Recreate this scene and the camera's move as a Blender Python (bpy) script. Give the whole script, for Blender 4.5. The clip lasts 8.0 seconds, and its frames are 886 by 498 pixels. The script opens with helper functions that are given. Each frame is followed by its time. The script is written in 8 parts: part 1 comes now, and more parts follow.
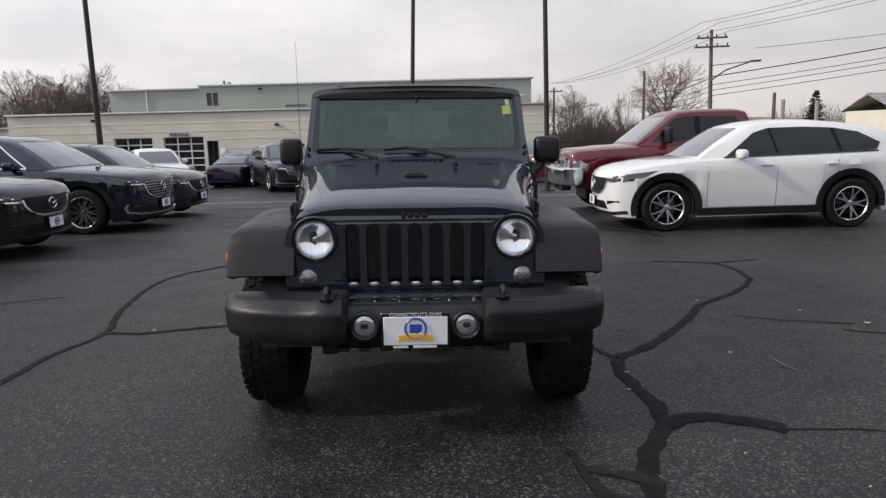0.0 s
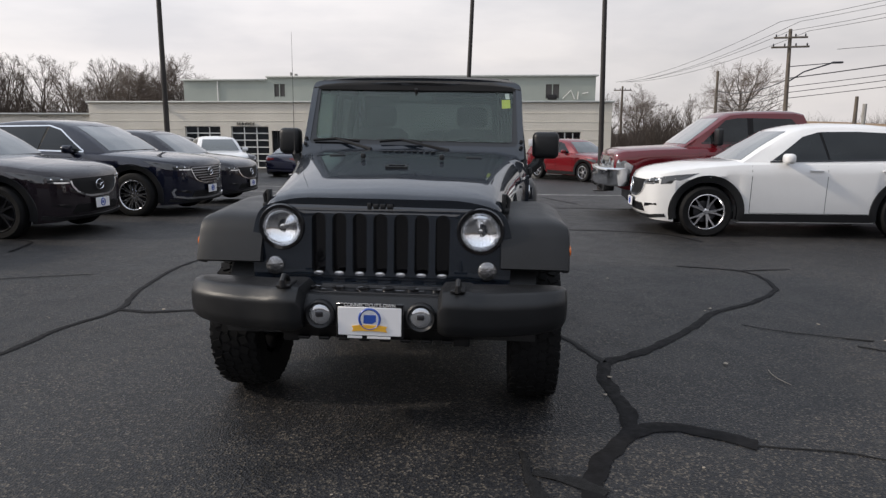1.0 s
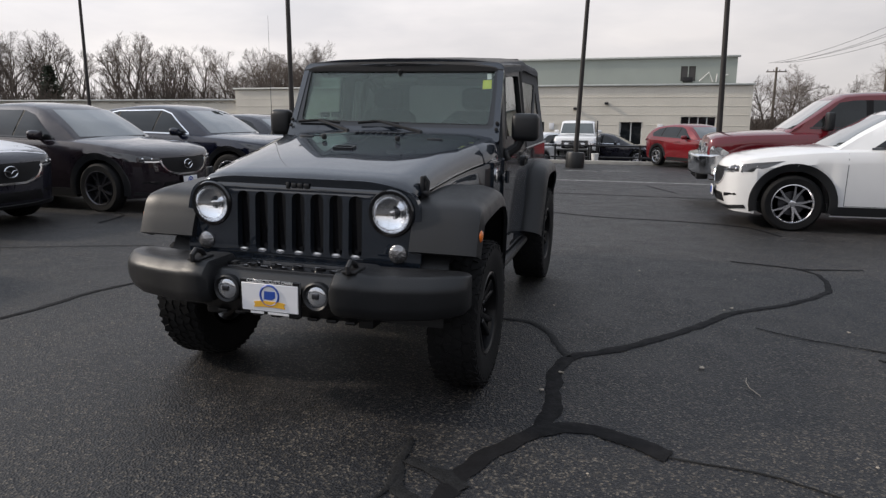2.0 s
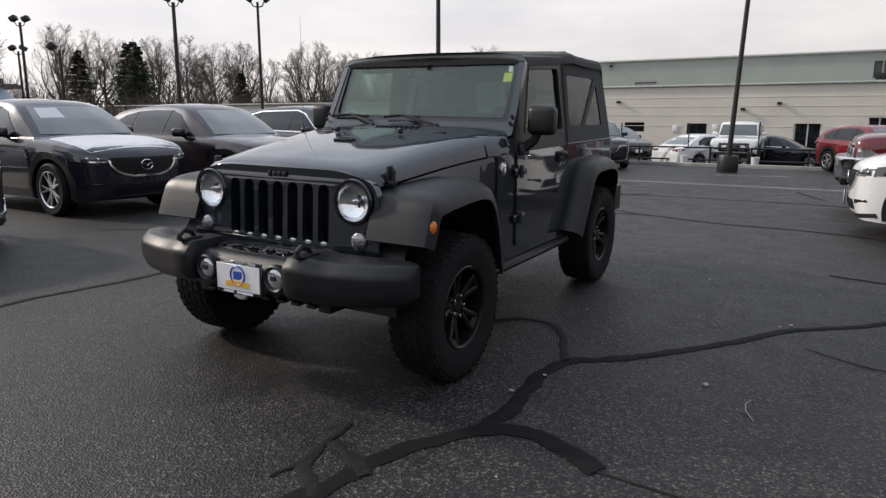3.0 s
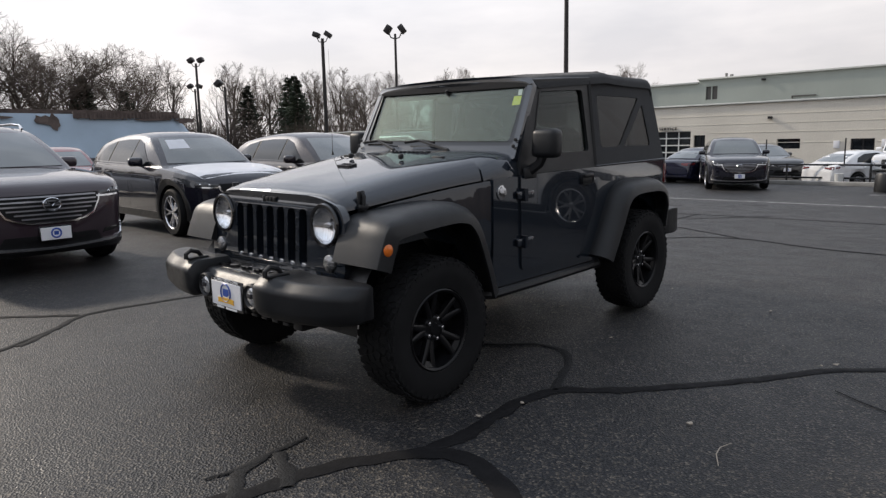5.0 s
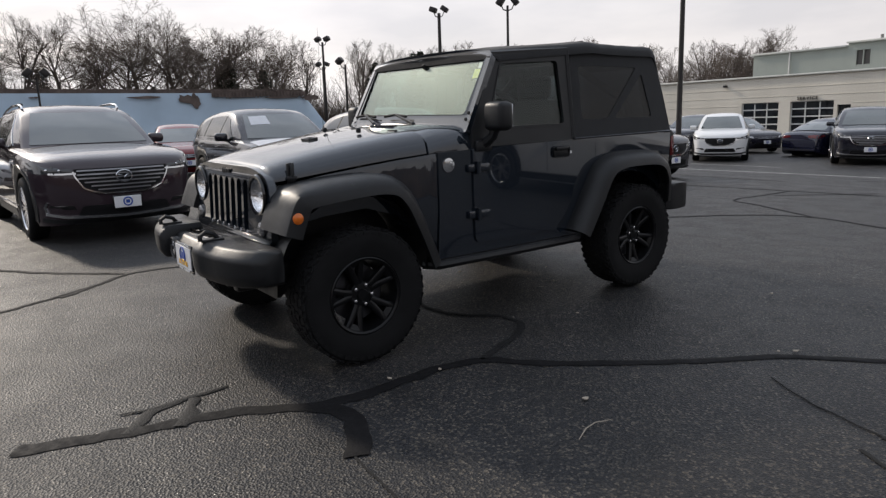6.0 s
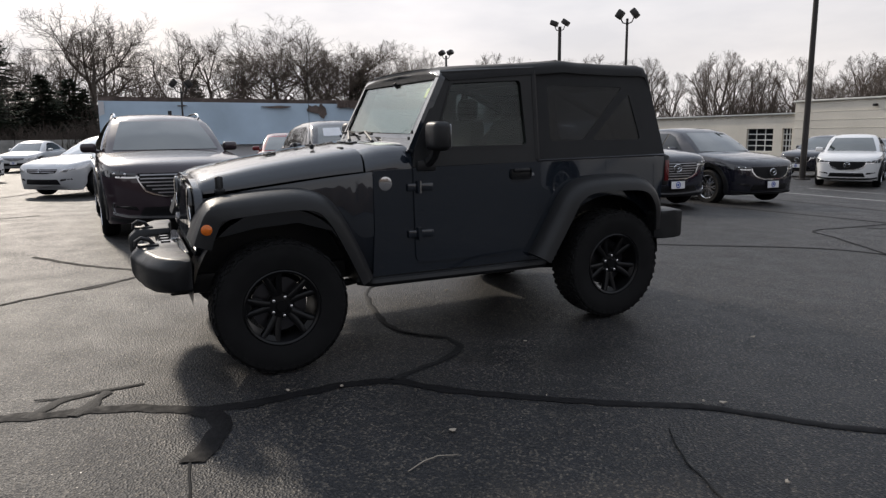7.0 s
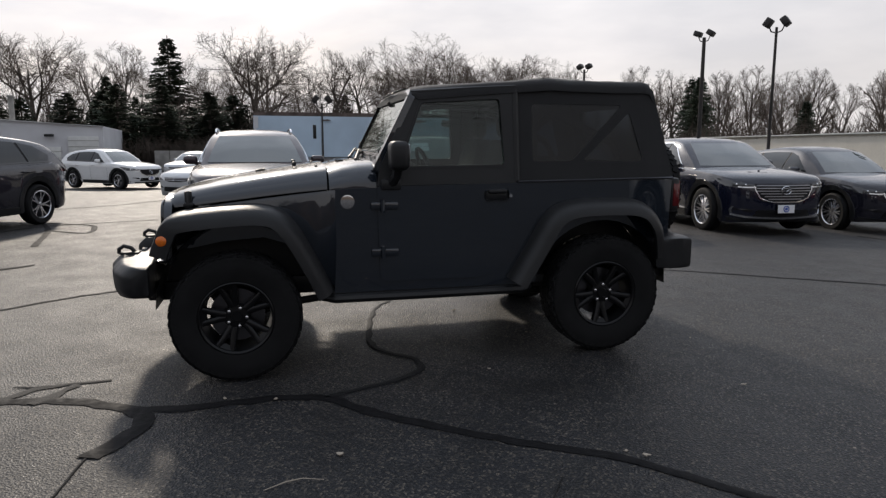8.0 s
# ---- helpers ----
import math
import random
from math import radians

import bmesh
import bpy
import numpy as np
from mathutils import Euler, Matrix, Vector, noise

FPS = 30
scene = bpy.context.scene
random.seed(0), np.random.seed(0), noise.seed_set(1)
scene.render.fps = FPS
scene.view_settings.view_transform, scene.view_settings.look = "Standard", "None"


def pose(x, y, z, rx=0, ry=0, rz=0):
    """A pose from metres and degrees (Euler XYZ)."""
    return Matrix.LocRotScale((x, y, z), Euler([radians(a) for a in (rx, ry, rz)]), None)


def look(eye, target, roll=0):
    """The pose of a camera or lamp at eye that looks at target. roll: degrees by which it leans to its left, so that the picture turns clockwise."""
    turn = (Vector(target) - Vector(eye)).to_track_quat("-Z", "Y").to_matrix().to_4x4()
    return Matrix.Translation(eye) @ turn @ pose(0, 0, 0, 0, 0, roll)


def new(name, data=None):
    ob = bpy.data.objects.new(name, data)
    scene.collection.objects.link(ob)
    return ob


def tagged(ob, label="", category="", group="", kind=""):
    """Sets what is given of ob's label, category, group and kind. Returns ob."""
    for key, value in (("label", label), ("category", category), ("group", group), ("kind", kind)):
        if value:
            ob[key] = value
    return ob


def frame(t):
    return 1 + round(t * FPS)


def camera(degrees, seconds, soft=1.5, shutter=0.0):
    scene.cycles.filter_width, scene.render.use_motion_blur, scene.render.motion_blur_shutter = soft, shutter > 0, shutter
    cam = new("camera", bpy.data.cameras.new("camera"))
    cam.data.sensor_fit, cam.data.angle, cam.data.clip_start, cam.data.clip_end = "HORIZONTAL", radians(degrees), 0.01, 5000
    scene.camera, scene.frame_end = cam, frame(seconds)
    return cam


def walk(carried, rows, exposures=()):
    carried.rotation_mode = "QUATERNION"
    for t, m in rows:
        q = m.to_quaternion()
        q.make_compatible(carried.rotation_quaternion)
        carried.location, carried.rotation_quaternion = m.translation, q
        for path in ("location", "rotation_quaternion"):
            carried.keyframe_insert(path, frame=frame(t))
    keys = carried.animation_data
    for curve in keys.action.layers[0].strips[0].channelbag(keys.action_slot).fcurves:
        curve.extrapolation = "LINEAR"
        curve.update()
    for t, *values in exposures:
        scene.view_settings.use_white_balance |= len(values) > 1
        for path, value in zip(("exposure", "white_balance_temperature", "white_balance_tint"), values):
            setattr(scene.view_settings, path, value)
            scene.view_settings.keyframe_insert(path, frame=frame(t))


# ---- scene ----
cam = camera(66.8, 8.0, soft=1.35)
PATH = [
    (0, (0.0, 0.0, 1.492), (0.0, 1.972, 1.156), -1.4),
    (0.5, (0.079, 0.049, 1.484), (0.017, 2.019, 1.142), -1.0),
    (1, (0.482, 0.043, 1.469), (0.297, 2.005, 1.123), 0.2),
    (1.2, (0.661, 0.081, 1.466), (0.422, 2.035, 1.112), 0.4),
    (2.3, (1.834, 0.439, 1.418), (1.11, 2.262, 1.023), 0.4),
    (2.5, (1.99, 0.543, 1.39), (1.173, 2.325, 0.998), 0.7),
    (3, (2.44, 0.718, 1.391), (1.426, 2.398, 1.008), 0.1),
    (3.5, (2.761, 0.911, 1.386), (1.607, 2.504, 1.028), -0.3),
    (4, (2.917, 1.031, 1.399), (1.683, 2.567, 1.058), 0.2),
    (4.5, (3.001, 1.063, 1.399), (1.724, 2.566, 1.076), -0.3),
    (4.7, (3.048, 1.105, 1.397), (1.743, 2.587, 1.082), -0.7),
    (5.8, (3.853, 1.819, 1.402), (2.287, 3.009, 1.036), -2.0),
    (6, (4.028, 1.992, 1.366), (2.42, 3.119, 0.987), -1.9),
    (6.5, (4.35, 2.511, 1.372), (2.644, 3.491, 1.012), -1.0),
    (7, (4.604, 3.052, 1.384), (2.804, 3.856, 1.048), -0.6),
    (7.5, (4.798, 3.618, 1.401), (2.92, 4.228, 1.086), -0.5),
    (8, (4.891, 4.171, 1.414), (2.954, 4.572, 1.12), 0.0),
]
walk(cam, [(t, look(eye, target, roll)) for t, eye, target, roll in PATH], [(0, 0.19), (3.5, 0.19), (4.7, 0.20), (6.0, 0.10), (6.5, 0.18), (7.0, 0.06), (7.5, -0.10), (8.0, -0.06)])

# ---- light: thin overcast, veiled winter sun low over -x ----
SUN_EL, SUN_AZ = 30.0, 190.5   # azimuth counted from +x towards +y
world = bpy.data.worlds.new("winter_sky")
scene.world = world
world.use_nodes = True
wn, wl = world.node_tree.nodes, world.node_tree.links
wn.clear()
w_out = wn.new("ShaderNodeOutputWorld")
w_bg = wn.new("ShaderNodeBackground")
w_sky = wn.new("ShaderNodeTexSky")
w_sky.sky_type = "NISHITA"
w_sky.sun_disc = False
w_sky.sun_elevation = radians(SUN_EL)
w_sky.sun_rotation = radians(90 - SUN_AZ)
w_sky.air_density, w_sky.dust_density, w_sky.ozone_density = 1.0, 3.0, 1.0
w_geo = wn.new("ShaderNodeTexCoord")
w_map = wn.new("ShaderNodeMapping")
w_map.inputs["Scale"].default_value = (1.0, 1.0, 3.6)
w_noise = wn.new("ShaderNodeTexNoise")
w_noise.inputs["Scale"].default_value = 2.1
w_noise.inputs["Detail"].default_value = 7.0
w_noise.inputs["Roughness"].default_value = 0.55
w_noise.inputs["Distortion"].default_value = 0.6
w_ramp = wn.new("ShaderNodeValToRGB")
w_ramp.color_ramp.elements[0].position = 0.30
w_ramp.color_ramp.elements[0].color = (0.85, 0.85, 0.85, 1)
w_ramp.color_ramp.elements[1].position = 0.62
w_ramp.color_ramp.elements[1].color = (1, 1, 1, 1)
w_shade = wn.new("ShaderNodeTexNoise")
w_shade.inputs["Scale"].default_value = 3.4
w_shade.inputs["Detail"].default_value = 5.0
w_cloud = wn.new("ShaderNodeValToRGB")
w_cloud.color_ramp.elements[0].position = 0.35
w_cloud.color_ramp.elements[0].color = (6.6, 6.75, 7.2, 1)
w_cloud.color_ramp.elements[1].position = 0.66
w_cloud.color_ramp.elements[1].color = (8.5, 8.5, 8.75, 1)
w_mix = wn.new("ShaderNodeMixRGB")
wl.new(w_geo.outputs["Generated"], w_map.inputs["Vector"])
wl.new(w_map.outputs["Vector"], w_noise.inputs["Vector"])
wl.new(w_map.outputs["Vector"], w_shade.inputs["Vector"])
wl.new(w_noise.outputs["Fac"], w_ramp.inputs["Fac"])
wl.new(w_shade.outputs["Fac"], w_cloud.inputs["Fac"])
wl.new(w_ramp.outputs["Color"], w_mix.inputs["Fac"])
wl.new(w_sky.outputs["Color"], w_mix.inputs["Color1"])
wl.new(w_cloud.outputs["Color"], w_mix.inputs["Color2"])
# the bright veil of thin cloud round the hidden sun
w_dot = wn.new("ShaderNodeVectorMath")
w_dot.operation = "DOT_PRODUCT"
w_dot.inputs[1].default_value = (math.cos(radians(SUN_AZ)) * math.cos(radians(SUN_EL)), math.sin(radians(SUN_AZ)) * math.cos(radians(SUN_EL)), math.sin(radians(SUN_EL)))
w_nrm = wn.new("ShaderNodeVectorMath")
w_nrm.operation = "NORMALIZE"
w_max = wn.new("ShaderNodeMath")
w_max.operation = "MAXIMUM"
w_max.inputs[1].default_value = 0.0
w_pow = wn.new("ShaderNodeMath")
w_pow.operation = "POWER"
w_pow.inputs[1].default_value = 55.0
w_veil = wn.new("ShaderNodeMath")
w_veil.operation = "MULTIPLY_ADD"
w_veil.inputs[1].default_value, w_veil.inputs[2].default_value = 1.6, 1.0
w_glow = wn.new("ShaderNodeVectorMath")
w_glow.operation = "SCALE"
wl.new(w_geo.outputs["Generated"], w_nrm.inputs[0])
wl.new(w_nrm.outputs["Vector"], w_dot.inputs[0])
wl.new(w_dot.outputs["Value"], w_max.inputs[0])
wl.new(w_max.outputs[0], w_pow.inputs[0])
wl.new(w_pow.outputs[0], w_veil.inputs[0])
w_broad = wn.new("ShaderNodeMath")
w_broad.operation = "MULTIPLY_ADD"
w_broad.inputs[1].default_value, w_broad.inputs[2].default_value = 0.29, 0.915
wl.new(w_dot.outputs["Value"], w_broad.inputs[0])
wl.new(w_broad.outputs[0], w_veil.inputs[2])
# cream near the horizon, cooler overhead
w_sep = wn.new("ShaderNodeSeparateXYZ")
w_high = wn.new("ShaderNodeMapRange")
w_high.inputs["From Min"].default_value, w_high.inputs["From Max"].default_value = 0.10, 0.60
w_tint = wn.new("ShaderNodeMixRGB")
w_tint.inputs["Color1"].default_value = (1.06, 1.005, 0.965, 1)
w_tint.inputs["Color2"].default_value = (0.93, 1.0, 1.10, 1)
w_toned = wn.new("ShaderNodeMixRGB")
w_toned.blend_type = "MULTIPLY"
w_toned.inputs["Fac"].default_value = 1.0
wl.new(w_nrm.outputs["Vector"], w_sep.inputs[0])
wl.new(w_sep.outputs["Z"], w_high.inputs["Value"])
wl.new(w_high.outputs["Result"], w_tint.inputs["Fac"])
wl.new(w_mix.outputs["Color"], w_toned.inputs["Color1"])
wl.new(w_tint.outputs["Color"], w_toned.inputs["Color2"])
wl.new(w_toned.outputs["Color"], w_glow.inputs[0])
wl.new(w_veil.outputs[0], w_glow.inputs["Scale"])
wl.new(w_glow.outputs["Vector"], w_bg.inputs["Color"])
w_bg.inputs["Strength"].default_value = 0.10
wl.new(w_bg.outputs["Background"], w_out.inputs["Surface"])

sun_data = bpy.data.lights.new("sun", "SUN")
sun_data.energy, sun_data.angle, sun_data.color = 2.3, radians(4.0), (1.0, 0.88, 0.74)
sun = new("sun", sun_data)
sun_dir = Vector((math.cos(radians(SUN_AZ)) * math.cos(radians(SUN_EL)), math.sin(radians(SUN_AZ)) * math.cos(radians(SUN_EL)), math.sin(radians(SUN_EL))))
sun.matrix_world = look(sun_dir * 80, (0, 0, 0))

# ---- materials ----
def material(name, base, rough=0.5, metal=0.0, coat=0.0, coat_rough=0.03, vary=0.0, scale=3.0, fine=0.0, fine_scale=60.0,
             bump=0.0, bump_scale=80.0, rough_vary=0.0, per_object=0.0, transmission=0.0, spec=0.5, ior=1.45, sheen=0.0):
    """A Principled surface with stains (vary), grain (fine), relief (bump) and a change from piece to piece."""
    m = bpy.data.materials.new(name)
    m.use_nodes = True
    n, l = m.node_tree.nodes, m.node_tree.links
    p = n["Principled BSDF"]
    p.inputs["Base Color"].default_value = (*base, 1)
    p.inputs["Roughness"].default_value = rough
    p.inputs["Metallic"].default_value = metal
    p.inputs["Coat Weight"].default_value = coat
    p.inputs["Coat Roughness"].default_value = coat_rough
    p.inputs["Transmission Weight"].default_value = transmission
    p.inputs["Specular IOR Level"].default_value = spec
    p.inputs["IOR"].default_value = ior
    p.inputs["Sheen Weight"].default_value = sheen
    m.diffuse_color = (*base, 1)
    co = n.new("ShaderNodeTexCoord")
    fac = None

    def noise_fac(sc, detail, amount):
        t = n.new("ShaderNodeTexNoise")
        t.inputs["Scale"].default_value = sc
        t.inputs["Detail"].default_value = detail
        l.new(co.outputs["Object"], t.inputs["Vector"])
        r = n.new("ShaderNodeMapRange")
        r.inputs["From Min"].default_value, r.inputs["From Max"].default_value = 0.3, 0.7
        r.inputs["To Min"].default_value, r.inputs["To Max"].default_value = 1 - amount, 1 + amount
        l.new(t.outputs["Fac"], r.inputs["Value"])
        return r.outputs["Result"], t.outputs["Fac"]

    def times(a, b):
        q = n.new("ShaderNodeMath")
        q.operation = "MULTIPLY"
        l.new(a, q.inputs[0])
        l.new(b, q.inputs[1])
        return q.outputs[0]

    stain = None
    if vary:
        fac, stain = noise_fac(scale, 5, vary)
    if fine:
        f2, _ = noise_fac(fine_scale, 3, fine)
        fac = times(fac, f2) if fac else f2
    if per_object:
        info = n.new("ShaderNodeObjectInfo")
        r = n.new("ShaderNodeMapRange")
        r.inputs["To Min"].default_value, r.inputs["To Max"].default_value = 1 - per_object, 1 + per_object
        l.new(info.outputs["Random"], r.inputs["Value"])
        fac = times(fac, r.outputs["Result"]) if fac else r.outputs["Result"]
    if fac:
        mul = n.new("ShaderNodeVectorMath")
        mul.operation = "SCALE"
        mul.inputs[0].default_value = base
        l.new(fac, mul.inputs["Scale"])
        l.new(mul.outputs["Vector"], p.inputs["Base Color"])
    if rough_vary:
        t = n.new("ShaderNodeTexNoise")
        t.inputs["Scale"].default_value = scale * 2.3
        t.inputs["Detail"].default_value = 6
        l.new(co.outputs["Object"], t.inputs["Vector"])
        r = n.new("ShaderNodeMapRange")
        r.inputs["From Min"].default_value, r.inputs["From Max"].default_value = 0.3, 0.7
        r.inputs["To Min"].default_value, r.inputs["To Max"].default_value = max(0, rough - rough_vary), min(1, rough + rough_vary)
        l.new(t.outputs["Fac"], r.inputs["Value"])
        l.new(r.outputs["Result"], p.inputs["Roughness"])
    if bump:
        t = n.new("ShaderNodeTexNoise")
        t.inputs["Scale"].default_value = bump_scale
        t.inputs["Detail"].default_value = 4
        l.new(co.outputs["Object"], t.inputs["Vector"])
        b = n.new("ShaderNodeBump")
        b.inputs["Strength"].default_value = bump
        b.inputs["Distance"].default_value = 0.01
        l.new(t.outputs["Fac"], b.inputs["Height"])
        l.new(b.outputs["Normal"], p.inputs["Normal"])
    return m


def asphalt_material():
    m = material("asphalt", (0.04, 0.04, 0.043), rough=0.58, spec=0.42)
    n, l = m.node_tree.nodes, m.node_tree.links
    p = n["Principled BSDF"]
    co = n["Texture Coordinate"]
    big = n.new("ShaderNodeTexNoise")
    big.inputs["Scale"].default_value, big.inputs["Detail"].default_value, big.inputs["Roughness"].default_value = 0.33, 8, 0.62
    mid = n.new("ShaderNodeTexNoise")
    mid.inputs["Scale"].default_value, mid.inputs["Detail"].default_value = 2.7, 6
    grain = n.new("ShaderNodeTexVoronoi")
    grain.inputs["Scale"].default_value = 95.0
    speck = n.new("ShaderNodeTexNoise")
    speck.inputs["Scale"].default_value, speck.inputs["Detail"].default_value = 85.0, 4
    for t in (big, mid, grain, speck):
        l.new(co.outputs["Object"], t.inputs["Vector"])
    pick = n.new("ShaderNodeSeparateColor")
    l.new(grain.outputs["Color"], pick.inputs[0])
    r1 = n.new("ShaderNodeValToRGB")
    stones = r1.color_ramp.elements
    stones[0].position, stones[0].color = 0.0, (0.0072, 0.0078, 0.0105, 1)
    stones[1].position, stones[1].color = 1.0, (0.105, 0.090, 0.072, 1)
    for at_, tone in ((0.5, (0.0125, 0.0130, 0.0152, 1)), (0.8, (0.030, 0.028, 0.0265, 1))):
        stones.new(at_).color = tone
    l.new(pick.outputs[0], r1.inputs["Fac"])
    broad = n.new("ShaderNodeMapRange")
    broad.inputs["From Min"].default_value, broad.inputs["From Max"].default_value = 0.3, 0.7
    broad.inputs["To Min"].default_value, broad.inputs["To Max"].default_value = 0.65, 1.4
    l.new(big.outputs["Fac"], broad.inputs["Value"])
    r2 = n.new("ShaderNodeMapRange")
    r2.inputs["From Min"].default_value, r2.inputs["From Max"].default_value = 0.3, 0.7
    r2.inputs["To Min"].default_value, r2.inputs["To Max"].default_value = 0.75, 1.25
    l.new(mid.outputs["Fac"], r2.inputs["Value"])
    r3 = n.new("ShaderNodeMapRange")
    r3.inputs["From Min"].default_value, r3.inputs["From Max"].default_value = 0.50, 0.72
    r3.inputs["To Min"].default_value, r3.inputs["To Max"].default_value = 0.8, 1.7
    l.new(speck.outputs["Fac"], r3.inputs["Value"])
    mu = n.new("ShaderNodeMath")
    mu.operation = "MULTIPLY"
    l.new(r2.outputs["Result"], mu.inputs[0])
    l.new(r3.outputs["Result"], mu.inputs[1])
    sc = n.new("ShaderNodeVectorMath")
    sc.operation = "SCALE"
    l.new(r1.outputs["Color"], sc.inputs[0])
    mu2 = n.new("ShaderNodeMath")
    mu2.operation = "MULTIPLY"
    l.new(mu.outputs[0], mu2.inputs[0])
    l.new(broad.outputs["Result"], mu2.inputs[1])
    l.new(mu2.outputs[0], sc.inputs["Scale"])
    l.new(sc.outputs["Vector"], p.inputs["Base Color"])
    rr = n.new("ShaderNodeMapRange")
    rr.inputs["From Min"].default_value, rr.inputs["From Max"].default_value = 0.3, 0.7
    rr.inputs["To Min"].default_value, rr.inputs["To Max"].default_value = 0.51, 0.65
    l.new(mid.outputs["Fac"], rr.inputs["Value"])
    chip = n.new("ShaderNodeMapRange")
    chip.inputs["From Min"].default_value, chip.inputs["From Max"].default_value = 0.56, 0.70
    chip.inputs["To Min"].default_value, chip.inputs["To Max"].default_value = 0.0, -0.28
    l.new(speck.outputs["Fac"], chip.inputs["Value"])
    both = n.new("ShaderNodeMath")
    both.operation = "ADD"
    l.new(rr.outputs["Result"], both.inputs[0])
    l.new(chip.outputs["Result"], both.inputs[1])
    l.new(both.outputs[0], p.inputs["Roughness"])
    b = n.new("ShaderNodeBump")
    b.inputs["Strength"].default_value, b.inputs["Distance"].default_value = 0.9, 0.005
    l.new(grain.outputs["Distance"], b.inputs["Height"])
    b2 = n.new("ShaderNodeBump")
    b2.inputs["Strength"].default_value, b2.inputs["Distance"].default_value = 0.25, 0.02
    l.new(mid.outputs["Fac"], b2.inputs["Height"])
    l.new(b2.outputs["Normal"], b.inputs["Normal"])
    l.new(b.outputs["Normal"], p.inputs["Normal"])
    return m


ASPHALT = asphalt_material()
TAR = material("crack_sealant", (0.0058, 0.0055, 0.0062), rough=0.75, spec=0.2, vary=0.3, scale=9, bump=0.2, bump_scale=55, rough_vary=0.1)
TAR_WORN = material("worn_crack_sealant", (0.0085, 0.0085, 0.009), rough=0.72, spec=0.3, vary=0.45, scale=30, fine=0.4, fine_scale=90, bump=0.4, bump_scale=90)
CRACK = material("open_crack", (0.006, 0.006, 0.006), rough=0.9)
LINE = material("worn_line_paint", (0.30, 0.30, 0.29), rough=0.7, vary=0.5, scale=7, fine=0.4, fine_scale=60)
EARTH = material("leaf_litter", (0.075, 0.058, 0.042), rough=0.95, vary=0.4, scale=0.3, fine=0.3, fine_scale=9, bump=0.5, bump_scale=6)
CONCRETE = material("concrete", (0.30, 0.29, 0.27), rough=0.85, vary=0.25, scale=1.5, fine=0.12, bump=0.2)
TAN_BLOCK = material("cream_painted_block", (0.665, 0.625, 0.545), rough=0.8, vary=0.07, scale=0.5, fine=0.05, fine_scale=14, bump=0.15, bump_scale=12, per_object=0.015)
GREEN_METAL = material("sage_green_cladding", (0.325, 0.355, 0.322), rough=0.6, vary=0.07, scale=0.4, fine=0.03)
TRIM_PALE = material("pale_metal_trim", (0.55, 0.56, 0.53), rough=0.5, vary=0.1)
DARK_PANE = material("dark_window_glass", (0.012, 0.014, 0.016), rough=0.04, spec=0.6)
WHITE_FRAME = material("white_painted_frame", (0.62, 0.62, 0.60), rough=0.5, vary=0.08)
BLACK_METAL = material("black_painted_metal", (0.012, 0.012, 0.013), rough=0.45, vary=0.2, scale=4)
POLE_BROWN = material("dark_bronze_pole_paint", (0.022, 0.019, 0.018), rough=0.5, vary=0.2, scale=2)
WOOD_POLE = material("weathered_utility_pole", (0.13, 0.11, 0.09), rough=0.9, vary=0.3, scale=2, fine=0.2, fine_scale=30)
BARK = material("grey_bark", (0.105, 0.088, 0.075), rough=0.95, vary=0.3, scale=1.2, per_object=0.25)
TWIG = material("winter_twig", (0.120, 0.096, 0.080), rough=0.95, per_object=0.25)
NEEDLE = material("conifer_needles", (0.038, 0.050, 0.032), rough=0.9, vary=0.4, scale=0.8, per_object=0.3)
THICKET = material("bare_thicket", (0.082, 0.064, 0.052), rough=0.95, vary=0.4, scale=0.25)
TARP = material("pale_blue_tarp", (0.40, 0.50, 0.60), rough=0.55, vary=0.12, scale=0.4, fine=0.06, bump=0.4, bump_scale=1.2)
SHINGLE = material("torn_brown_shingle", (0.11, 0.085, 0.075), rough=0.9, vary=0.4, scale=1.5, fine=0.2, fine_scale=20)
WHITE_WALL = material("white_painted_wall", (0.60, 0.60, 0.62), rough=0.7, vary=0.08, scale=0.6)
BLACK_PLASTIC = material("black_textured_plastic", (0.0120, 0.0125, 0.0138), spec=0.42, rough=0.40, vary=0.12, scale=5, bump=0.12, bump_scale=420, rough_vary=0.07)
RUBBER = material("tyre_rubber", (0.0075, 0.0075, 0.008), spec=0.25, rough=0.75, vary=0.25, scale=9, bump=0.1, bump_scale=200)
CHROME = material("chrome", (0.72, 0.73, 0.75), rough=0.12, metal=1.0, rough_vary=0.05)
SILVER_ALLOY = material("silver_alloy", (0.66, 0.67, 0.70), rough=0.25, metal=1.0, vary=0.1)
DARK_ALLOY = material("dark_alloy", (0.10, 0.10, 0.11), rough=0.3, metal=0.9, vary=0.1)
GLOSS_BLACK = material("gloss_black", (0.006, 0.006, 0.007), rough=0.12, coat=0.6)
TINT = material("tinted_car_glass", (0.010, 0.012, 0.013), rough=0.02, spec=0.55, vary=0.3, scale=2.0)
SCREEN_GLASS = material("car_windshield_glass", (0.050, 0.060, 0.058), rough=0.02, spec=1.0, coat=1.0, coat_rough=0.0, vary=0.25, scale=1.3)
LAMP_DARK = material("dark_lamp_lens", (0.06, 0.062, 0.066), rough=0.06, metal=0.4, coat=0.8)
GRILLE_BLACK = material("black_grille_mesh", (0.006, 0.006, 0.007), rough=0.55, spec=0.25, bump=0.6, bump_scale=90)
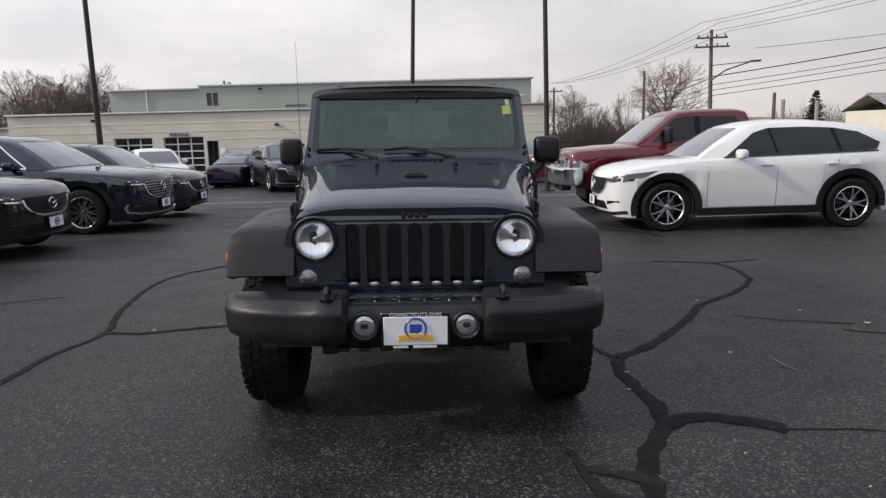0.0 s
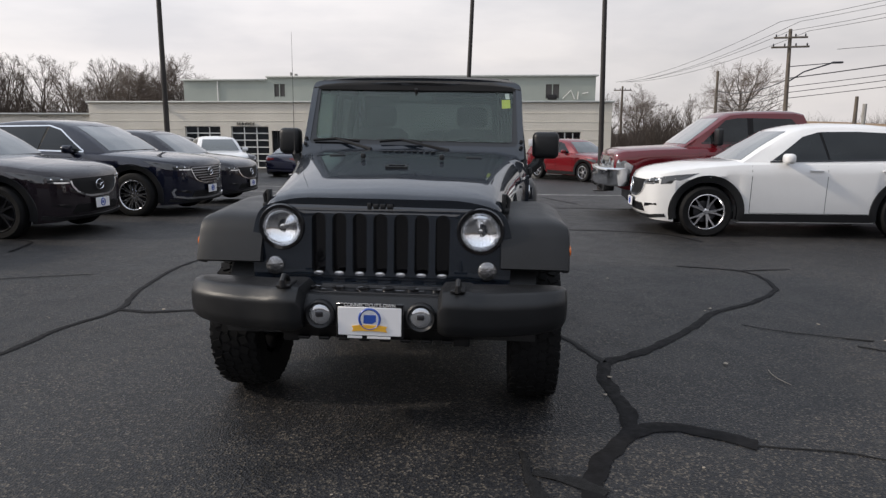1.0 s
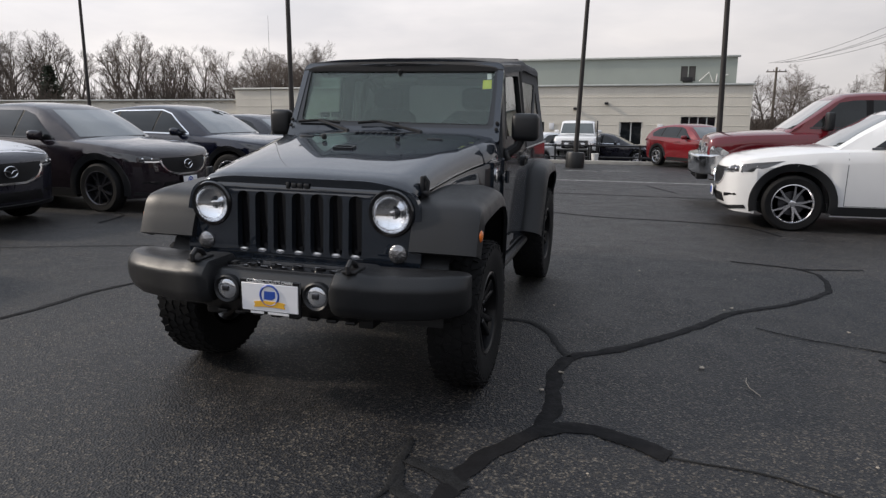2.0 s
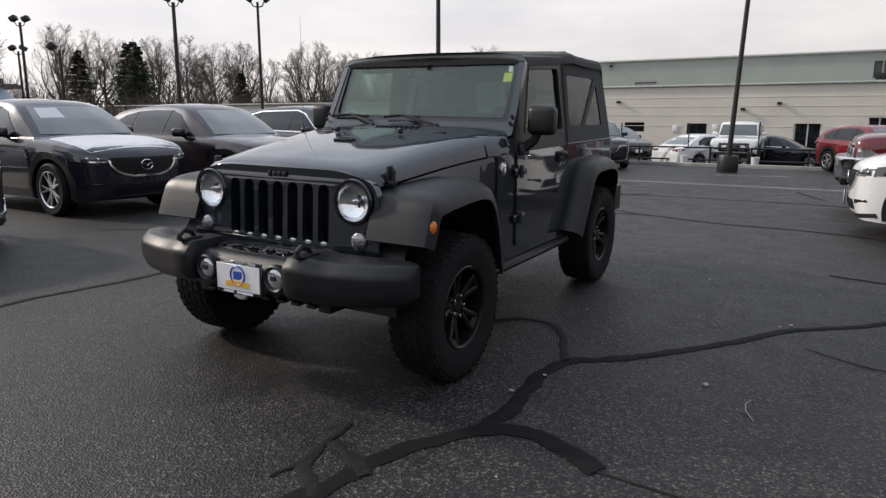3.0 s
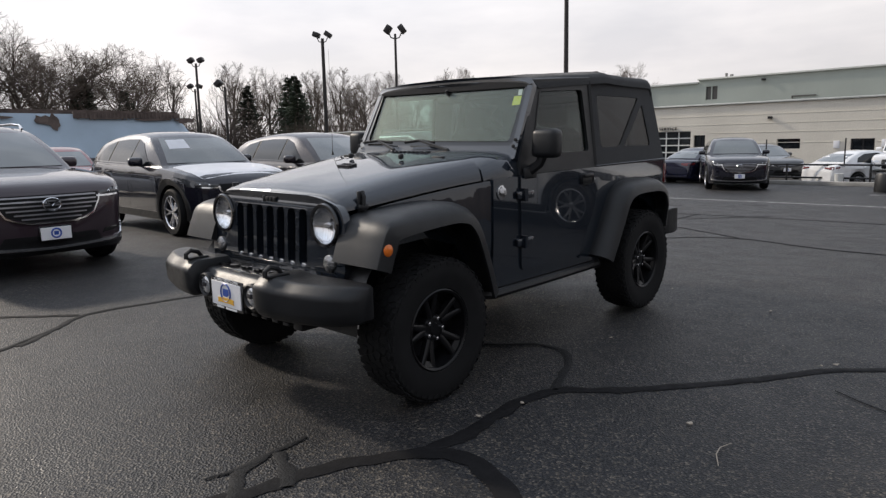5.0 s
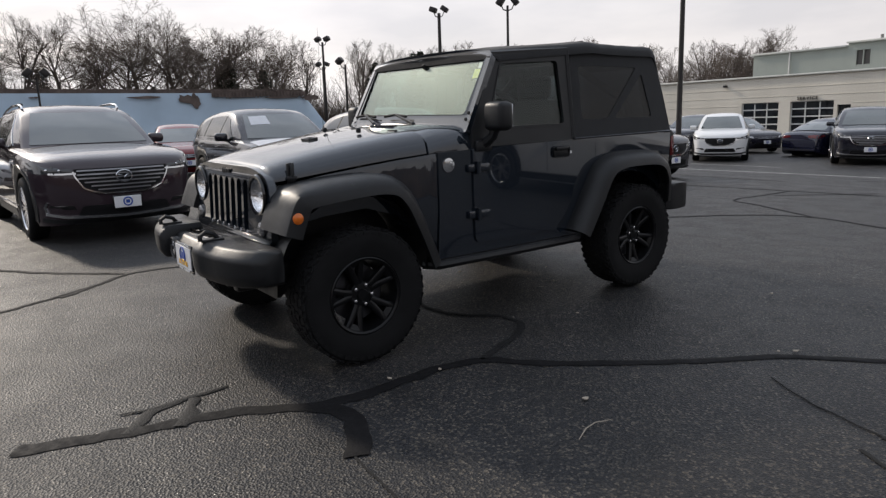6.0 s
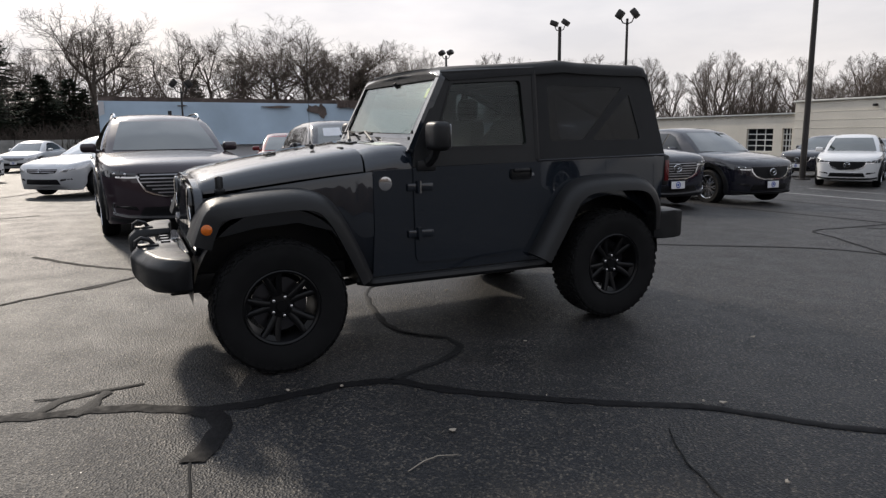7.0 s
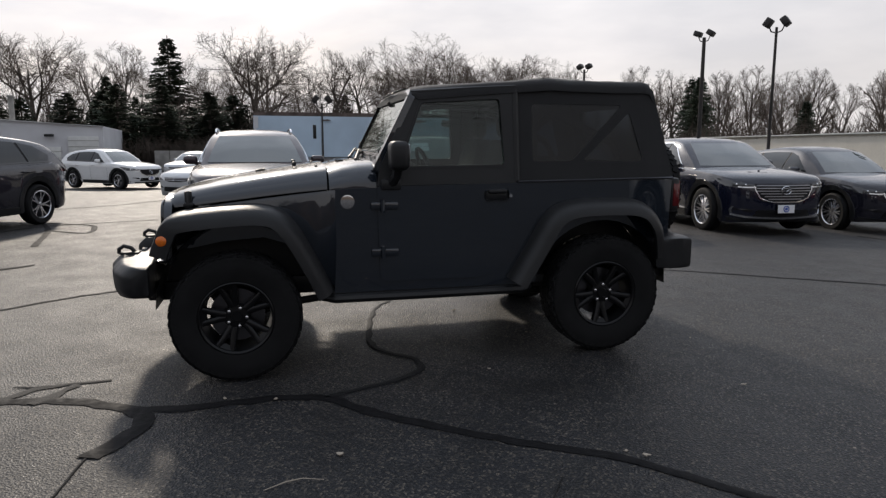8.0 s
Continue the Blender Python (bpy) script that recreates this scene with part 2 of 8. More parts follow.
SATIN_BAR = material("satin_grille_bar", (0.30, 0.30, 0.32), rough=0.3, metal=0.9)
LAMP_GLASS = material("lamp_lens", (0.55, 0.56, 0.58), rough=0.08, metal=0.75)
RED_LENS = material("red_lamp_lens", (0.10, 0.005, 0.007), rough=0.12, coat=0.7)
AMBER_LENS = material("amber_lamp_lens", (0.70, 0.16, 0.015), rough=0.2, coat=0.6, vary=0.2, scale=40)
PLATE_WHITE = material("plate_white", (0.78, 0.78, 0.80), rough=0.35)
PLATE_BLUE = material("plate_blue", (0.03, 0.08, 0.36), rough=0.35)
PLATE_GOLD = material("plate_gold", (0.75, 0.42, 0.05), rough=0.35)
LETTER_WHITE = material("lettering_white", (0.75, 0.75, 0.75), rough=0.4)
BUCKET_WHITE = material("white_bucket_plastic", (0.62, 0.62, 0.60), rough=0.4, vary=0.1)
TWIG_DRY = material("dry_twig", (0.36, 0.31, 0.25), rough=0.8)
LOUVRE = material("brown_louvred_window", (0.09, 0.085, 0.08), rough=0.4)


def paint(name, base, metal=0.1, rough=0.4):
    m = material(name, base, rough=rough, metal=metal, spec=0.08, coat=1.0, coat_rough=0.02, vary=0.05, scale=1.5)
    m.node_tree.nodes["Principled BSDF"].inputs["Coat IOR"].default_value = 1.62
    return m


PAINT_WHITE = paint("pearl_white_paint", (0.74, 0.74, 0.74), 0.0, 0.3)
PAINT_MAROON = paint("dark_maroon_paint", (0.016, 0.011, 0.015), 0.2)
PAINT_NAVY = paint("dark_navy_paint", (0.0065, 0.0085, 0.021), 0.2)
PAINT_BLACK = paint("black_paint", (0.013, 0.013, 0.021), 0.2)
PAINT_PLUM = paint("dusty_plum_brown_paint", (0.034, 0.022, 0.029), 0.2)
FILM = material("white_transit_film", (0.62, 0.63, 0.66), rough=0.35, vary=0.08, scale=4, bump=0.2, bump_scale=9)
PAINT_RED = paint("red_paint", (0.15, 0.006, 0.010))
PAINT_RUBY = paint("dark_ruby_paint", (0.115, 0.007, 0.012))
PAINT_SILVER = paint("silver_white_paint", (0.55, 0.56, 0.58), 0.35)
PAINT_BLUE = paint("very_dark_blue_paint", (0.007, 0.008, 0.024))
PAINT_GREY = paint("graphite_paint", (0.045, 0.047, 0.050))

# ---- small builders ----
from mathutils.bvhtree import BVHTree
from mathutils.geometry import tessellate_polygon


def finish(me, smooth=40.0):
    if smooth:
        for f in me.polygons:
            f.use_smooth = True
        me.set_sharp_from_angle(angle=radians(smooth))
    return me


def part(name, bm, mat, parent, label="", smooth=40.0):
    """Links a bmesh as one mesh object under a thing or a part."""
    me = bpy.data.meshes.new(name)
    bmesh.ops.recalc_face_normals(bm, faces=bm.faces[:])
    bm.to_mesh(me)
    bm.free()
    me.materials.append(mat)
    finish(me, smooth)
    ob = new(name, me)
    if parent is not None:
        ob.parent = parent
    if label:
        tagged(ob, label)
    return ob


def whole(name, bm, mat, m, label, category, group="", kind="", smooth=40.0):
    ob = part(name, bm, mat, None, "", smooth)
    ob.matrix_world = m
    return tagged(ob, label, category, group, kind)


def empty(name, m, label, category, group="", kind=""):
    ob = new(name)
    ob.empty_display_size = 0.2
    ob.matrix_world = m
    return tagged(ob, label, category, group, kind)


def box(bm, c, s, bevel=0.0, seg=2, rot=None):
    """A box of size s round c, with rounded edges."""
    r = bmesh.ops.create_cube(bm, size=1.0)
    vs = r["verts"]
    bmesh.ops.scale(bm, vec=s, verts=vs)
    if bevel:
        es = list({e for v in vs for e in v.link_edges})
        out = bmesh.ops.bevel(bm, geom=es, offset=bevel, segments=seg, profile=0.5, affect="EDGES")
        vs = list({v for f in out["faces"] for v in f.verts} | {v for v in vs if v.is_valid})
    if rot is not None:
        bmesh.ops.rotate(bm, cent=(0, 0, 0), matrix=Euler([radians(a) for a in rot]).to_matrix(), verts=vs)
    bmesh.ops.translate(bm, vec=c, verts=vs)
    return vs


def loft(bm, rings, closed=True, caps=True):
    """Skins rings of equally many points."""
    rows = [[bm.verts.new(p) for p in ring] for ring in rings]
    k = len(rows[0])
    for a, b in zip(rows, rows[1:]):
        for i in range(k if closed else k - 1):
            j = (i + 1) % k
            bm.faces.new((a[i], a[j], b[j], b[i]))
    if caps and closed:
        bm.faces.new(rows[0][::-1])
        bm.faces.new(rows[-1])
    return rows


def tube(bm, pts, r, n=8, caps=True):
    """A round bar along pts; r is one radius or one for each point."""
    pts = [Vector(p) for p in pts]
    rs = r if isinstance(r, (list, tuple)) else [r] * len(pts)
    rings = []
    side = None
    for i, p in enumerate(pts):
        d = (pts[min(i + 1, len(pts) - 1)] - pts[max(i - 1, 0)]).normalized()
        ref = side if side is not None else (Vector((0, 0, 1)) if abs(d.z) < 0.9 else Vector((1, 0, 0)))
        u = (ref - d * ref.dot(d))
        if u.length < 1e-4:
            u = d.orthogonal()
        u.normalize()
        side = u
        v = d.cross(u)
        rings.append([p + (u * math.cos(2 * math.pi * k / n) + v * math.sin(2 * math.pi * k / n)) * rs[i] for k in range(n)])
    loft(bm, rings, True, caps)


def lathe(bm, prof, n=32, axis="x", c=(0, 0, 0), caps=True):
    """Turns a profile of (radius, way along the axis) round the axis."""
    rings = []
    for r, h in prof:
        ring = []
        for k in range(n):
            a = 2 * math.pi * k / n
            u, v = r * math.cos(a), r * math.sin(a)
            p = {"x": (h, u, v), "y": (u, h, v), "z": (u, v, h)}[axis]
            ring.append((p[0] + c[0], p[1] + c[1], p[2] + c[2]))
        rings.append(ring)
    loft(bm, rings, True, caps)


def circle(cx, cy, r, n=24, sx=1.0):
    return [(cx + r * sx * math.cos(2 * math.pi * k / n), cy + r * math.sin(2 * math.pi * k / n)) for k in range(n)]


def rounded(pts, r, n=5):
    """A polygon with its corners rounded by r (one radius or one for each corner)."""
    out = []
    k = len(pts)
    for i in range(k):
        p0, p1, p2 = (Vector((*pts[(i + j) % k], 0)) for j in (-1, 0, 1))
        ri = r[i] if isinstance(r, (list, tuple)) else r
        a, b = (p0 - p1), (p2 - p1)
        d = min(ri, a.length * 0.45, b.length * 0.45)
        if d < 1e-4:
            out.append((p1.x, p1.y))
            continue
        a, b = p1 + a.normalized() * d, p1 + b.normalized() * d
        for j in range(n + 1):
            t = j / n
            q = a * (1 - t) ** 2 + p1 * 2 * t * (1 - t) + b * t * t
            out.append((q.x, q.y))
    return out


def plate(bm, outline, holes, place, thick):
    """A sheet with holes. outline, holes: lists of (u, v); place(u, v, d) gives the point at depth d; the sheet goes from d = 0 to thick."""
    loops = [outline, *holes]
    flat = [[Vector((u, v, 0)) for u, v in lp] for lp in loops]
    tris = tessellate_polygon(flat)
    pts = [p for lp in loops for p in lp]
    front = [bm.verts.new(place(u, v, 0)) for u, v in pts]
    back = [bm.verts.new(place(u, v, thick)) for u, v in pts]
    for a, b, c in tris:
        if len({a, b, c}) == 3:
            try:
                bm.faces.new((front[a], front[b], front[c]))
                bm.faces.new((back[c], back[b], back[a]))
            except ValueError:
                pass
    i = 0
    for lp in loops:
        k = len(lp)
        for j in range(k):
            a, b = i + j, i + (j + 1) % k
            bm.faces.new((front[a], front[b], back[b], back[a]))
        i += k


def lerp_table(table, s):
    """Smooth value at s of a table of (s, value)."""
    if s <= table[0][0]:
        return table[0][1]
    for (a, va), (b, vb) in zip(table, table[1:]):
        if s <= b:
            return va + (vb - va) * (s - a) / (b - a)
    return table[-1][1]


def smoothstep(a, b, x):
    t = min(1, max(0, (x - a) / (b - a)))
    return t * t * (3 - 2 * t)


def ground_z(x, y):
    """The lot falls gently towards the long building and towards the back lot."""
    rise = 0.06 * smoothstep(-3.2, -5.0, x) * (1 - smoothstep(6.5, 11, y)) * (1 - smoothstep(-9, -14, x))
    swell = max(0.0, 0.006 - 0.0131 * (x + 0.16) + 0.0153 * (y - 3.754)) * smoothstep(2.4, 1.0, x) * smoothstep(-2.6, -1.3, x) * smoothstep(9.5, 7.0, y)
    return rise + swell - 0.36 * smoothstep(9, 23, y) - 0.08 * smoothstep(23, 30, y) - 0.45 * smoothstep(29.6, 36, y) - 0.20 * smoothstep(-12, -30, x)

# ---- ground ----
def ticks(lo, hi, near_lo, near_hi, step, far):
    v, x = [], lo
    while x < hi:
        v.append(x)
        x += step if near_lo <= x < near_hi else far
    return v + [hi]


bm = bmesh.new()
xs, ys = ticks(-700, 700, -60, 60, 3, 40), ticks(-700, 700, -60, 60, 3, 40)
grid = [[bm.verts.new((x, y, ground_z(x, y) - 0.03 + (0.6 * noise.noise((x * 0.02, y * 0.02, 0)) + 0.4) * smoothstep(60, 140, math.hypot(x, y)))) for x in xs] for y in ys]
for a, b in zip(grid, grid[1:]):
    for i in range(len(xs) - 1):
        bm.faces.new((a[i], a[i + 1], b[i + 1], b[i]))
whole("ground", bm, EARTH, Matrix(), "brown winter ground with leaf litter beyond the lot", "ground", kind="structure")

bm = bmesh.new()
xs = sorted({*[round(v, 2) for v in ticks(-49, 70, -49, 70, 1.5, 1.5) if not -12.2 < v < 8.2], *[round(-12 + 0.2 * i, 2) for i in range(101)]})
ys = sorted({*[round(v, 2) for v in ticks(-60, 48, -60, 48, 1.5, 1.5) if not -0.2 < v < 30.2], *[round(0.2 * i, 2) for i in range(151)]})
grid = [[bm.verts.new((x, y, ground_z(x, y))) for x in xs] for y in ys]
for a, b in zip(grid, grid[1:]):
    for i in range(len(xs) - 1):
        bm.faces.new((a[i], a[i + 1], b[i + 1], b[i]))
whole("parking_lot", bm, ASPHALT, Matrix(), "dark worn asphalt of a dealership parking lot", "parking lot", kind="structure")


def wavy(pts, step=0.05, wobble=0.018, seed=0):
    """A hand-drawn run through pts: smooth, with small wobbles."""
    pts = [Vector((x, y, 0)) for x, y in pts]
    out = []
    for i in range(len(pts) - 1):
        p0, p1, p2, p3 = pts[max(i - 1, 0)], pts[i], pts[i + 1], pts[min(i + 2, len(pts) - 1)]
        n = max(2, int((p2 - p1).length / step))
        for j in range(n + (i == len(pts) - 2)):
            t = j / n
            out.append(0.5 * ((2 * p1) + (p2 - p0) * t + (2 * p0 - 5 * p1 + 4 * p2 - p3) * t * t + (3 * p1 - p0 - 3 * p2 + p3) * t ** 3))
    return [p + Vector((noise.noise(p * 7 + Vector((seed, 0, 0))), noise.noise(p * 7 + Vector((0, seed, 9))), 0)) * wobble for p in out]


def ribbon(name, runs, mat, label, category, lift=0.004, wobble=0.018, step=0.05, cover=0.25):
    """Flat runs on the lot; each run is (points, width at the start, width at the end)."""
    bm = bmesh.new()
    for k, (pts, w0, w1) in enumerate(runs):
        line = wavy(pts, step, wobble, k * 3.7)
        rows = []
        for i, p in enumerate(line):
            d = (line[min(i + 1, len(line) - 1)] - line[max(i - 1, 0)]).normalized()
            s = Vector((-d.y, d.x, 0))
            w = (w0 + (w1 - w0) * i / len(line)) * 0.5
            wl_ = w * (1 + cover * 1.6 * noise.noise(p * 9 + Vector((k, 5, 0))))
            wr_ = w * (1 + cover * 1.6 * noise.noise(p * 9 + Vector((7, k, 3))))
            z = ground_z(p.x, p.y) + lift + 0.0006 * k
            q = [p + s * wl_, p + s * wl_ * 0.55, p - s * wr_ * 0.55, p - s * wr_]
            rows.append([bm.verts.new((v.x, v.y, z + h)) for v, h in zip(q, (0, 0.003, 0.003, 0))])
        for a, b in zip(rows, rows[1:]):
            for i in range(3):
                bm.faces.new((a[i], a[i + 1], b[i + 1], b[i]))
    return whole(name, bm, mat, Matrix(), label, category, kind="structure")


ribbon("crack_sealant", [
    ([(0.70, 2.0), (0.83, 2.46), (0.90, 2.82), (1.02, 3.08), (1.12, 3.28), (1.14, 3.52), (1.10, 3.90), (1.13, 4.24), (1.36, 4.45), (1.68, 4.82), (1.98, 5.24), (2.22, 5.60), (2.64, 5.98), (2.97, 6.39), (3.10, 6.86), (2.99, 7.35), (2.37, 7.56)], 0.105, 0.035),
    ([(1.10, 3.22), (1.22, 3.29), (1.36, 3.315), (1.50, 3.27), (1.70, 3.165)], 0.10, 0.125),
    ([(2.95, 7.36), (3.55, 7.50)], 0.03, 0.02),
], TAR, "black tar sealing wandering cracks in the asphalt", "crack sealant")
ribbon("crack_sealant", [
    ([(1.13, 4.26), (1.00, 4.57), (0.84, 4.83), (0.60, 4.88), (0.20, 4.62), (-0.71, 4.72), (-1.12, 4.90)], 0.06, 0.035),
    ([(0.84, 2.43), (0.74, 2.51), (0.655, 2.58), (0.625, 2.66), (0.605, 2.76), (0.590, 2.86), (0.580, 2.97)], 0.085, 0.025),
    ([(0.92, 2.64), (0.82, 2.70), (0.72, 2.75), (0.62, 2.80)], 0.075, 0.05),
    ([(0.605, 2.44), (0.625, 2.56), (0.620, 2.66)], 0.012, 0.05),
], TAR_WORN, "thin worn tar loop beside the main crack", "crack sealant", cover=0.5)
ribbon("crack_sealant", [
    ([(-2.28, 2.50), (-2.62, 2.84), (-2.90, 3.15), (-2.90, 3.60), (-2.83, 4.12), (-2.82, 4.62), (-2.70, 5.16), (-2.91, 5.88), (-3.05, 6.90), (-2.92, 7.50), (-2.40, 8.10)], 0.06, 0.05),
    ([(-2.68, 5.16), (-2.39, 5.11), (-2.09, 5.14), (-1.40, 5.18)], 0.06, 0.045),
    ([(-1.40, 1.35), (-1.95, 1.88), (-2.30, 2.42), (-2.62, 2.86)], 0.045, 0.05),
    ([(-4.26, 1.86), (-3.60, 2.42), (-2.92, 3.12)], 0.06, 0.045),
], TAR, "black tar sealing a branched crack beside the parked row", "crack sealant")
ribbon("crack_sealant", [
    ([(-2.4, 7.9), (-1.82, 8.80), (-1.34, 9.61), (-0.76, 10.40), (-0.1, 10.68), (0.91, 10.35), (1.94, 10.25), (2.75, 10.0), (3.14, 9.30)], 0.045, 0.045),
    ([(-2.2, 14.0), (-2.05, 12.75), (-1.93, 11.80), (-1.32, 11.42), (-0.22, 10.74)], 0.05, 0.045),
    ([(-5.0, 13.6), (-1.9, 14.05), (0.3, 14.2), (2.2, 14.1), (6.0, 13.9)], 0.05, 0.05),
    ([(-9.0, 16.6), (-6.0, 16.5), (-3.5, 16.3)], 0.04, 0.035), ([(-2.65, 17.67), (-2.1, 17.7)], 0.05, 0.04),
    ([(1.46, 17.8), (1.8, 16.4), (2.1, 15.4)], 0.06, 0.05),
    ([(-1.0, 14.6), (-1.9, 12.9)], 0.04, 0.04),
], TAR, "black tar sealing thin cracks across the driving lane", "crack sealant")
ribbon("crack_sealant", [
    ([(-5.38, 0.45), (-7.41, -0.05), (-8.82, -0.62)], 0.10, 0.08),
    ([(-7.41, -0.05), (-6.89, 0.67), (-7.6, 0.62), (-8.16, 0.35), (-8.58, -0.40)], 0.10, 0.08),
    ([(-6.0, -0.9), (-7.89, -0.44), (-8.89, 1.40)], 0.05, 0.05),
    ([(-3.5, 0.3), (-3.76, 0.66), (-3.95, 0.95)], 0.10, 0.06),
    ([(-5.28, 7.26), (-5.59, 8.02), (-6.14, 8.18)], 0.05, 0.05),
    ([(-18, 1.0), (-14, -0.2), (-10.5, -3)], 0.07, 0.07),
], TAR, "black tar loops sealing cracks by the parked row", "crack sealant")
ribbon("open_crack", [
    ([(1.69, 3.15), (1.94, 3.13), (2.12, 3.11), (2.7, 2.9), (3.2, 3.1)], 0.014, 0.008),
    ([(2.93, 4.78), (3.19, 4.67), (3.7, 4.7)], 0.022, 0.01),
    ([(2.31, 5.24), (2.60, 5.07), (2.95, 4.96)], 0.006, 0.012), ([(2.95, 4.96), (3.12, 4.92)], 0.03, 0.02),
    ([(-3.7, 6.4), (-5.2, 5.4)], 0.012, 0.01),
], CRACK, "thin open cracks in the asphalt", "crack", lift=0.003)
ribbon("painted_line", [([(-10, 19.2), (-3.8, 19.2), (1.0, 19.2), (6.5, 19.1), (20, 18.9)], 0.11, 0.11)], LINE,
       "faded white painted line across the driving lane", "road marking", wobble=0.012, cover=0.1, step=0.2)
ribbon("painted_line", [([(-1.2, 23.4), (-0.2, 23.5)], 0.10, 0.10), ([(0.0, 23.6), (0.9, 23.8)], 0.1, 0.1), ([(-9.5, 21.6), (-6.4, 21.5)], 0.09, 0.09)], LINE,
       "faded remains of white stall lines", "road marking", wobble=0.02, cover=0.4, step=0.2)

# ---- the long service building behind the lot ----
BY, BZ = 42.0, -0.89


def wall_boxes(bm, x0, x1, z0, z1, y0, thick, holes):
    """A wall along x between x0 and x1, cut by holes (xa, xb, za, zb)."""
    cuts = sorted({x0, x1, *[h[0] for h in holes], *[h[1] for h in holes]})
    for a, b in zip(cuts, cuts[1:]):
        spans = [(z0, z1)]
        for xa, xb, za, zb in holes:
            if xa <= a and b <= xb:
                spans = [s for lo, hi in spans for s in ((lo, min(hi, za)), (max(lo, zb), hi)) if s[1] - s[0] > 1e-4]
        for lo, hi in spans:
            box(bm, ((a + b) / 2, y0 + thick / 2, (lo + hi) / 2), (b - a, thick, hi - lo))


building = empty("service_building", pose(0, 0, 0), "long low cream block service building with sage green upper storey", "building")
HOLES = [(-20.1, -17.75, BZ, 1.72), (-17.05, -14.6, BZ, 1.72), (-14.4, -13.7, BZ, 1.45), (-9.6, -8.4, 0.6, 1.15), (-5.95, -4.85, BZ, 1.10),
         (-0.40, 0.92, BZ, 1.12), (3.0, 4.9, 0.3, 1.45)]
bm = bmesh.new()
plate(bm, [(-26.5, BZ - 0.6), (6.7, BZ - 0.6), (6.7, 3.18), (-26.5, 3.18)], [[(a, max(c, BZ - 0.12)), (b, max(c, BZ - 0.12)), (b, d), (a, d)] for a, b, c, d in HOLES], lambda u, v, d: (u, BY + d, v), 0.3)
part("front_wall", bm, TAN_BLOCK, building, smooth=0)
bm = bmesh.new()
box(bm, (6.55, BY + 9, 1.2), (0.3, 17.4, 3.7))
box(bm, (-26.35, BY + 9, 1.2), (0.3, 17.4, 3.7))
box(bm, (-9.9, BY + 17.9, 1.2), (33.2, 0.3, 3.7))
part("side_wall", bm, TAN_BLOCK, building, smooth=0)
# block courses stand out as shallow ledges
for z in (0.95, 1.55, 2.05, 2.55):
    runs = [(-26.5, -20.2), (-13.6, 6.7)] if z < 1.75 else [(-26.5, 6.7)]
    if z < 1.2:
        runs = [(-26.5, -20.2), (-13.6, -6.0), (-4.8, -0.45), (0.97, 2.95), (4.95, 6.7)]
    for a, b in runs:
        bm = bmesh.new()
        box(bm, ((a + b) / 2, BY + 0.008, z), (b - a, 0.05, 0.028), 0.006, 1)
        part("course_ledge", bm, TAN_BLOCK, building, smooth=0)
bm = bmesh.new()
box(bm, (-9.9, BY + 0.1, 3.24), (33.4, 0.5, 0.10), 0.02)
part("parapet_cap", bm, TRIM_PALE, building, "pale coping on the cream wall")
bm = bmesh.new()
box(bm, (-9.9, BY + 9, 2.85), (32.9, 17.6, 0.15))
part("roof", bm, CONCRETE, building)
# green upper storey, set back on the roof, with a lower western end
GY = BY + 5.5
LOUVRED = [(-16.1, -15.2, 3.78, 4.75), (2.95, 3.97, 3.64, 4.68)]
bm = bmesh.new()
wall_boxes(bm, -16.55, 6.35, 2.9, 5.15, GY, 0.25, LOUVRED)
wall_boxes(bm, -22.7, -16.55, 2.9, 4.95, GY, 0.25, [])
box(bm, (6.23, GY + 6.1, 4.0), (0.25, 11.7, 2.2))
box(bm, (-22.57, GY + 6.1, 3.9), (0.25, 11.7, 2.0))
part("upper_wall", bm, GREEN_METAL, building, "sage green metal upper storey", smooth=0)
for k in range(46):
    x = -22.4 + k * 0.63
    if any(a - 0.1 < x < b + 0.1 for a, b, _, _ in LOUVRED) or x > 6.2:
        continue
    bm = bmesh.new()
    box(bm, (x, GY - 0.002, 3.9 if x < -16.55 else 4.0), (0.03, 0.004, 2.0 if x < -16.55 else 2.2), 0.001, 1)
    part("cladding_rib", bm, GREEN_METAL, building, smooth=0)
for a, b, z in ((-16.6, 6.5, 5.20), (-22.85, -16.6, 5.0)):
    bm = bmesh.new()
    box(bm, ((a + b) / 2, GY + 0.05, z), (b - a, 0.5, 0.11), 0.02)
    part("roof_edge", bm, TRIM_PALE, building)
bm = bmesh.new()
box(bm, (-8.15, GY + 6.1, 4.86), (28.6, 11.6, 0.12))
part("upper_roof", bm, CONCRETE, building)
bm = bmesh.new()
tube(bm, [(-20.15, GY - 0.07, 4.9), (-20.15, GY - 0.07, 2.95)], 0.05, 8)
part("downpipe", bm, WHITE_FRAME, building, "white downpipe")
for xa, xb, za, zb in LOUVRED:
    bm = bmesh.new()
    box(bm, ((xa + xb) / 2, GY + 0.15, (za + zb) / 2), (xb - xa, 0.04, zb - za))
    w = part("window", bm, LOUVRE, building, "brown louvred window")
    bm = bmesh.new()
    for x in (xa + 0.03, (xa + xb) / 2, xb - 0.03):
        box(bm, (x, GY + 0.03, (za + zb) / 2), (0.06, 0.08, zb - za))
    for z in (za + 0.03, zb - 0.03):
        box(bm, ((xa + xb) / 2, GY + 0.025, z), (xb - xa, 0.06, 0.05))
    part("frame", bm, GREEN_METAL, w, smooth=0)
bm = bmesh.new()
box(bm, (3.45, GY - 0.05, 3.78), (0.6, 0.12, 0.33), 0.02)
part("wall_air_unit", bm, BLACK_METAL, building, "dark air conditioning unit below the window")
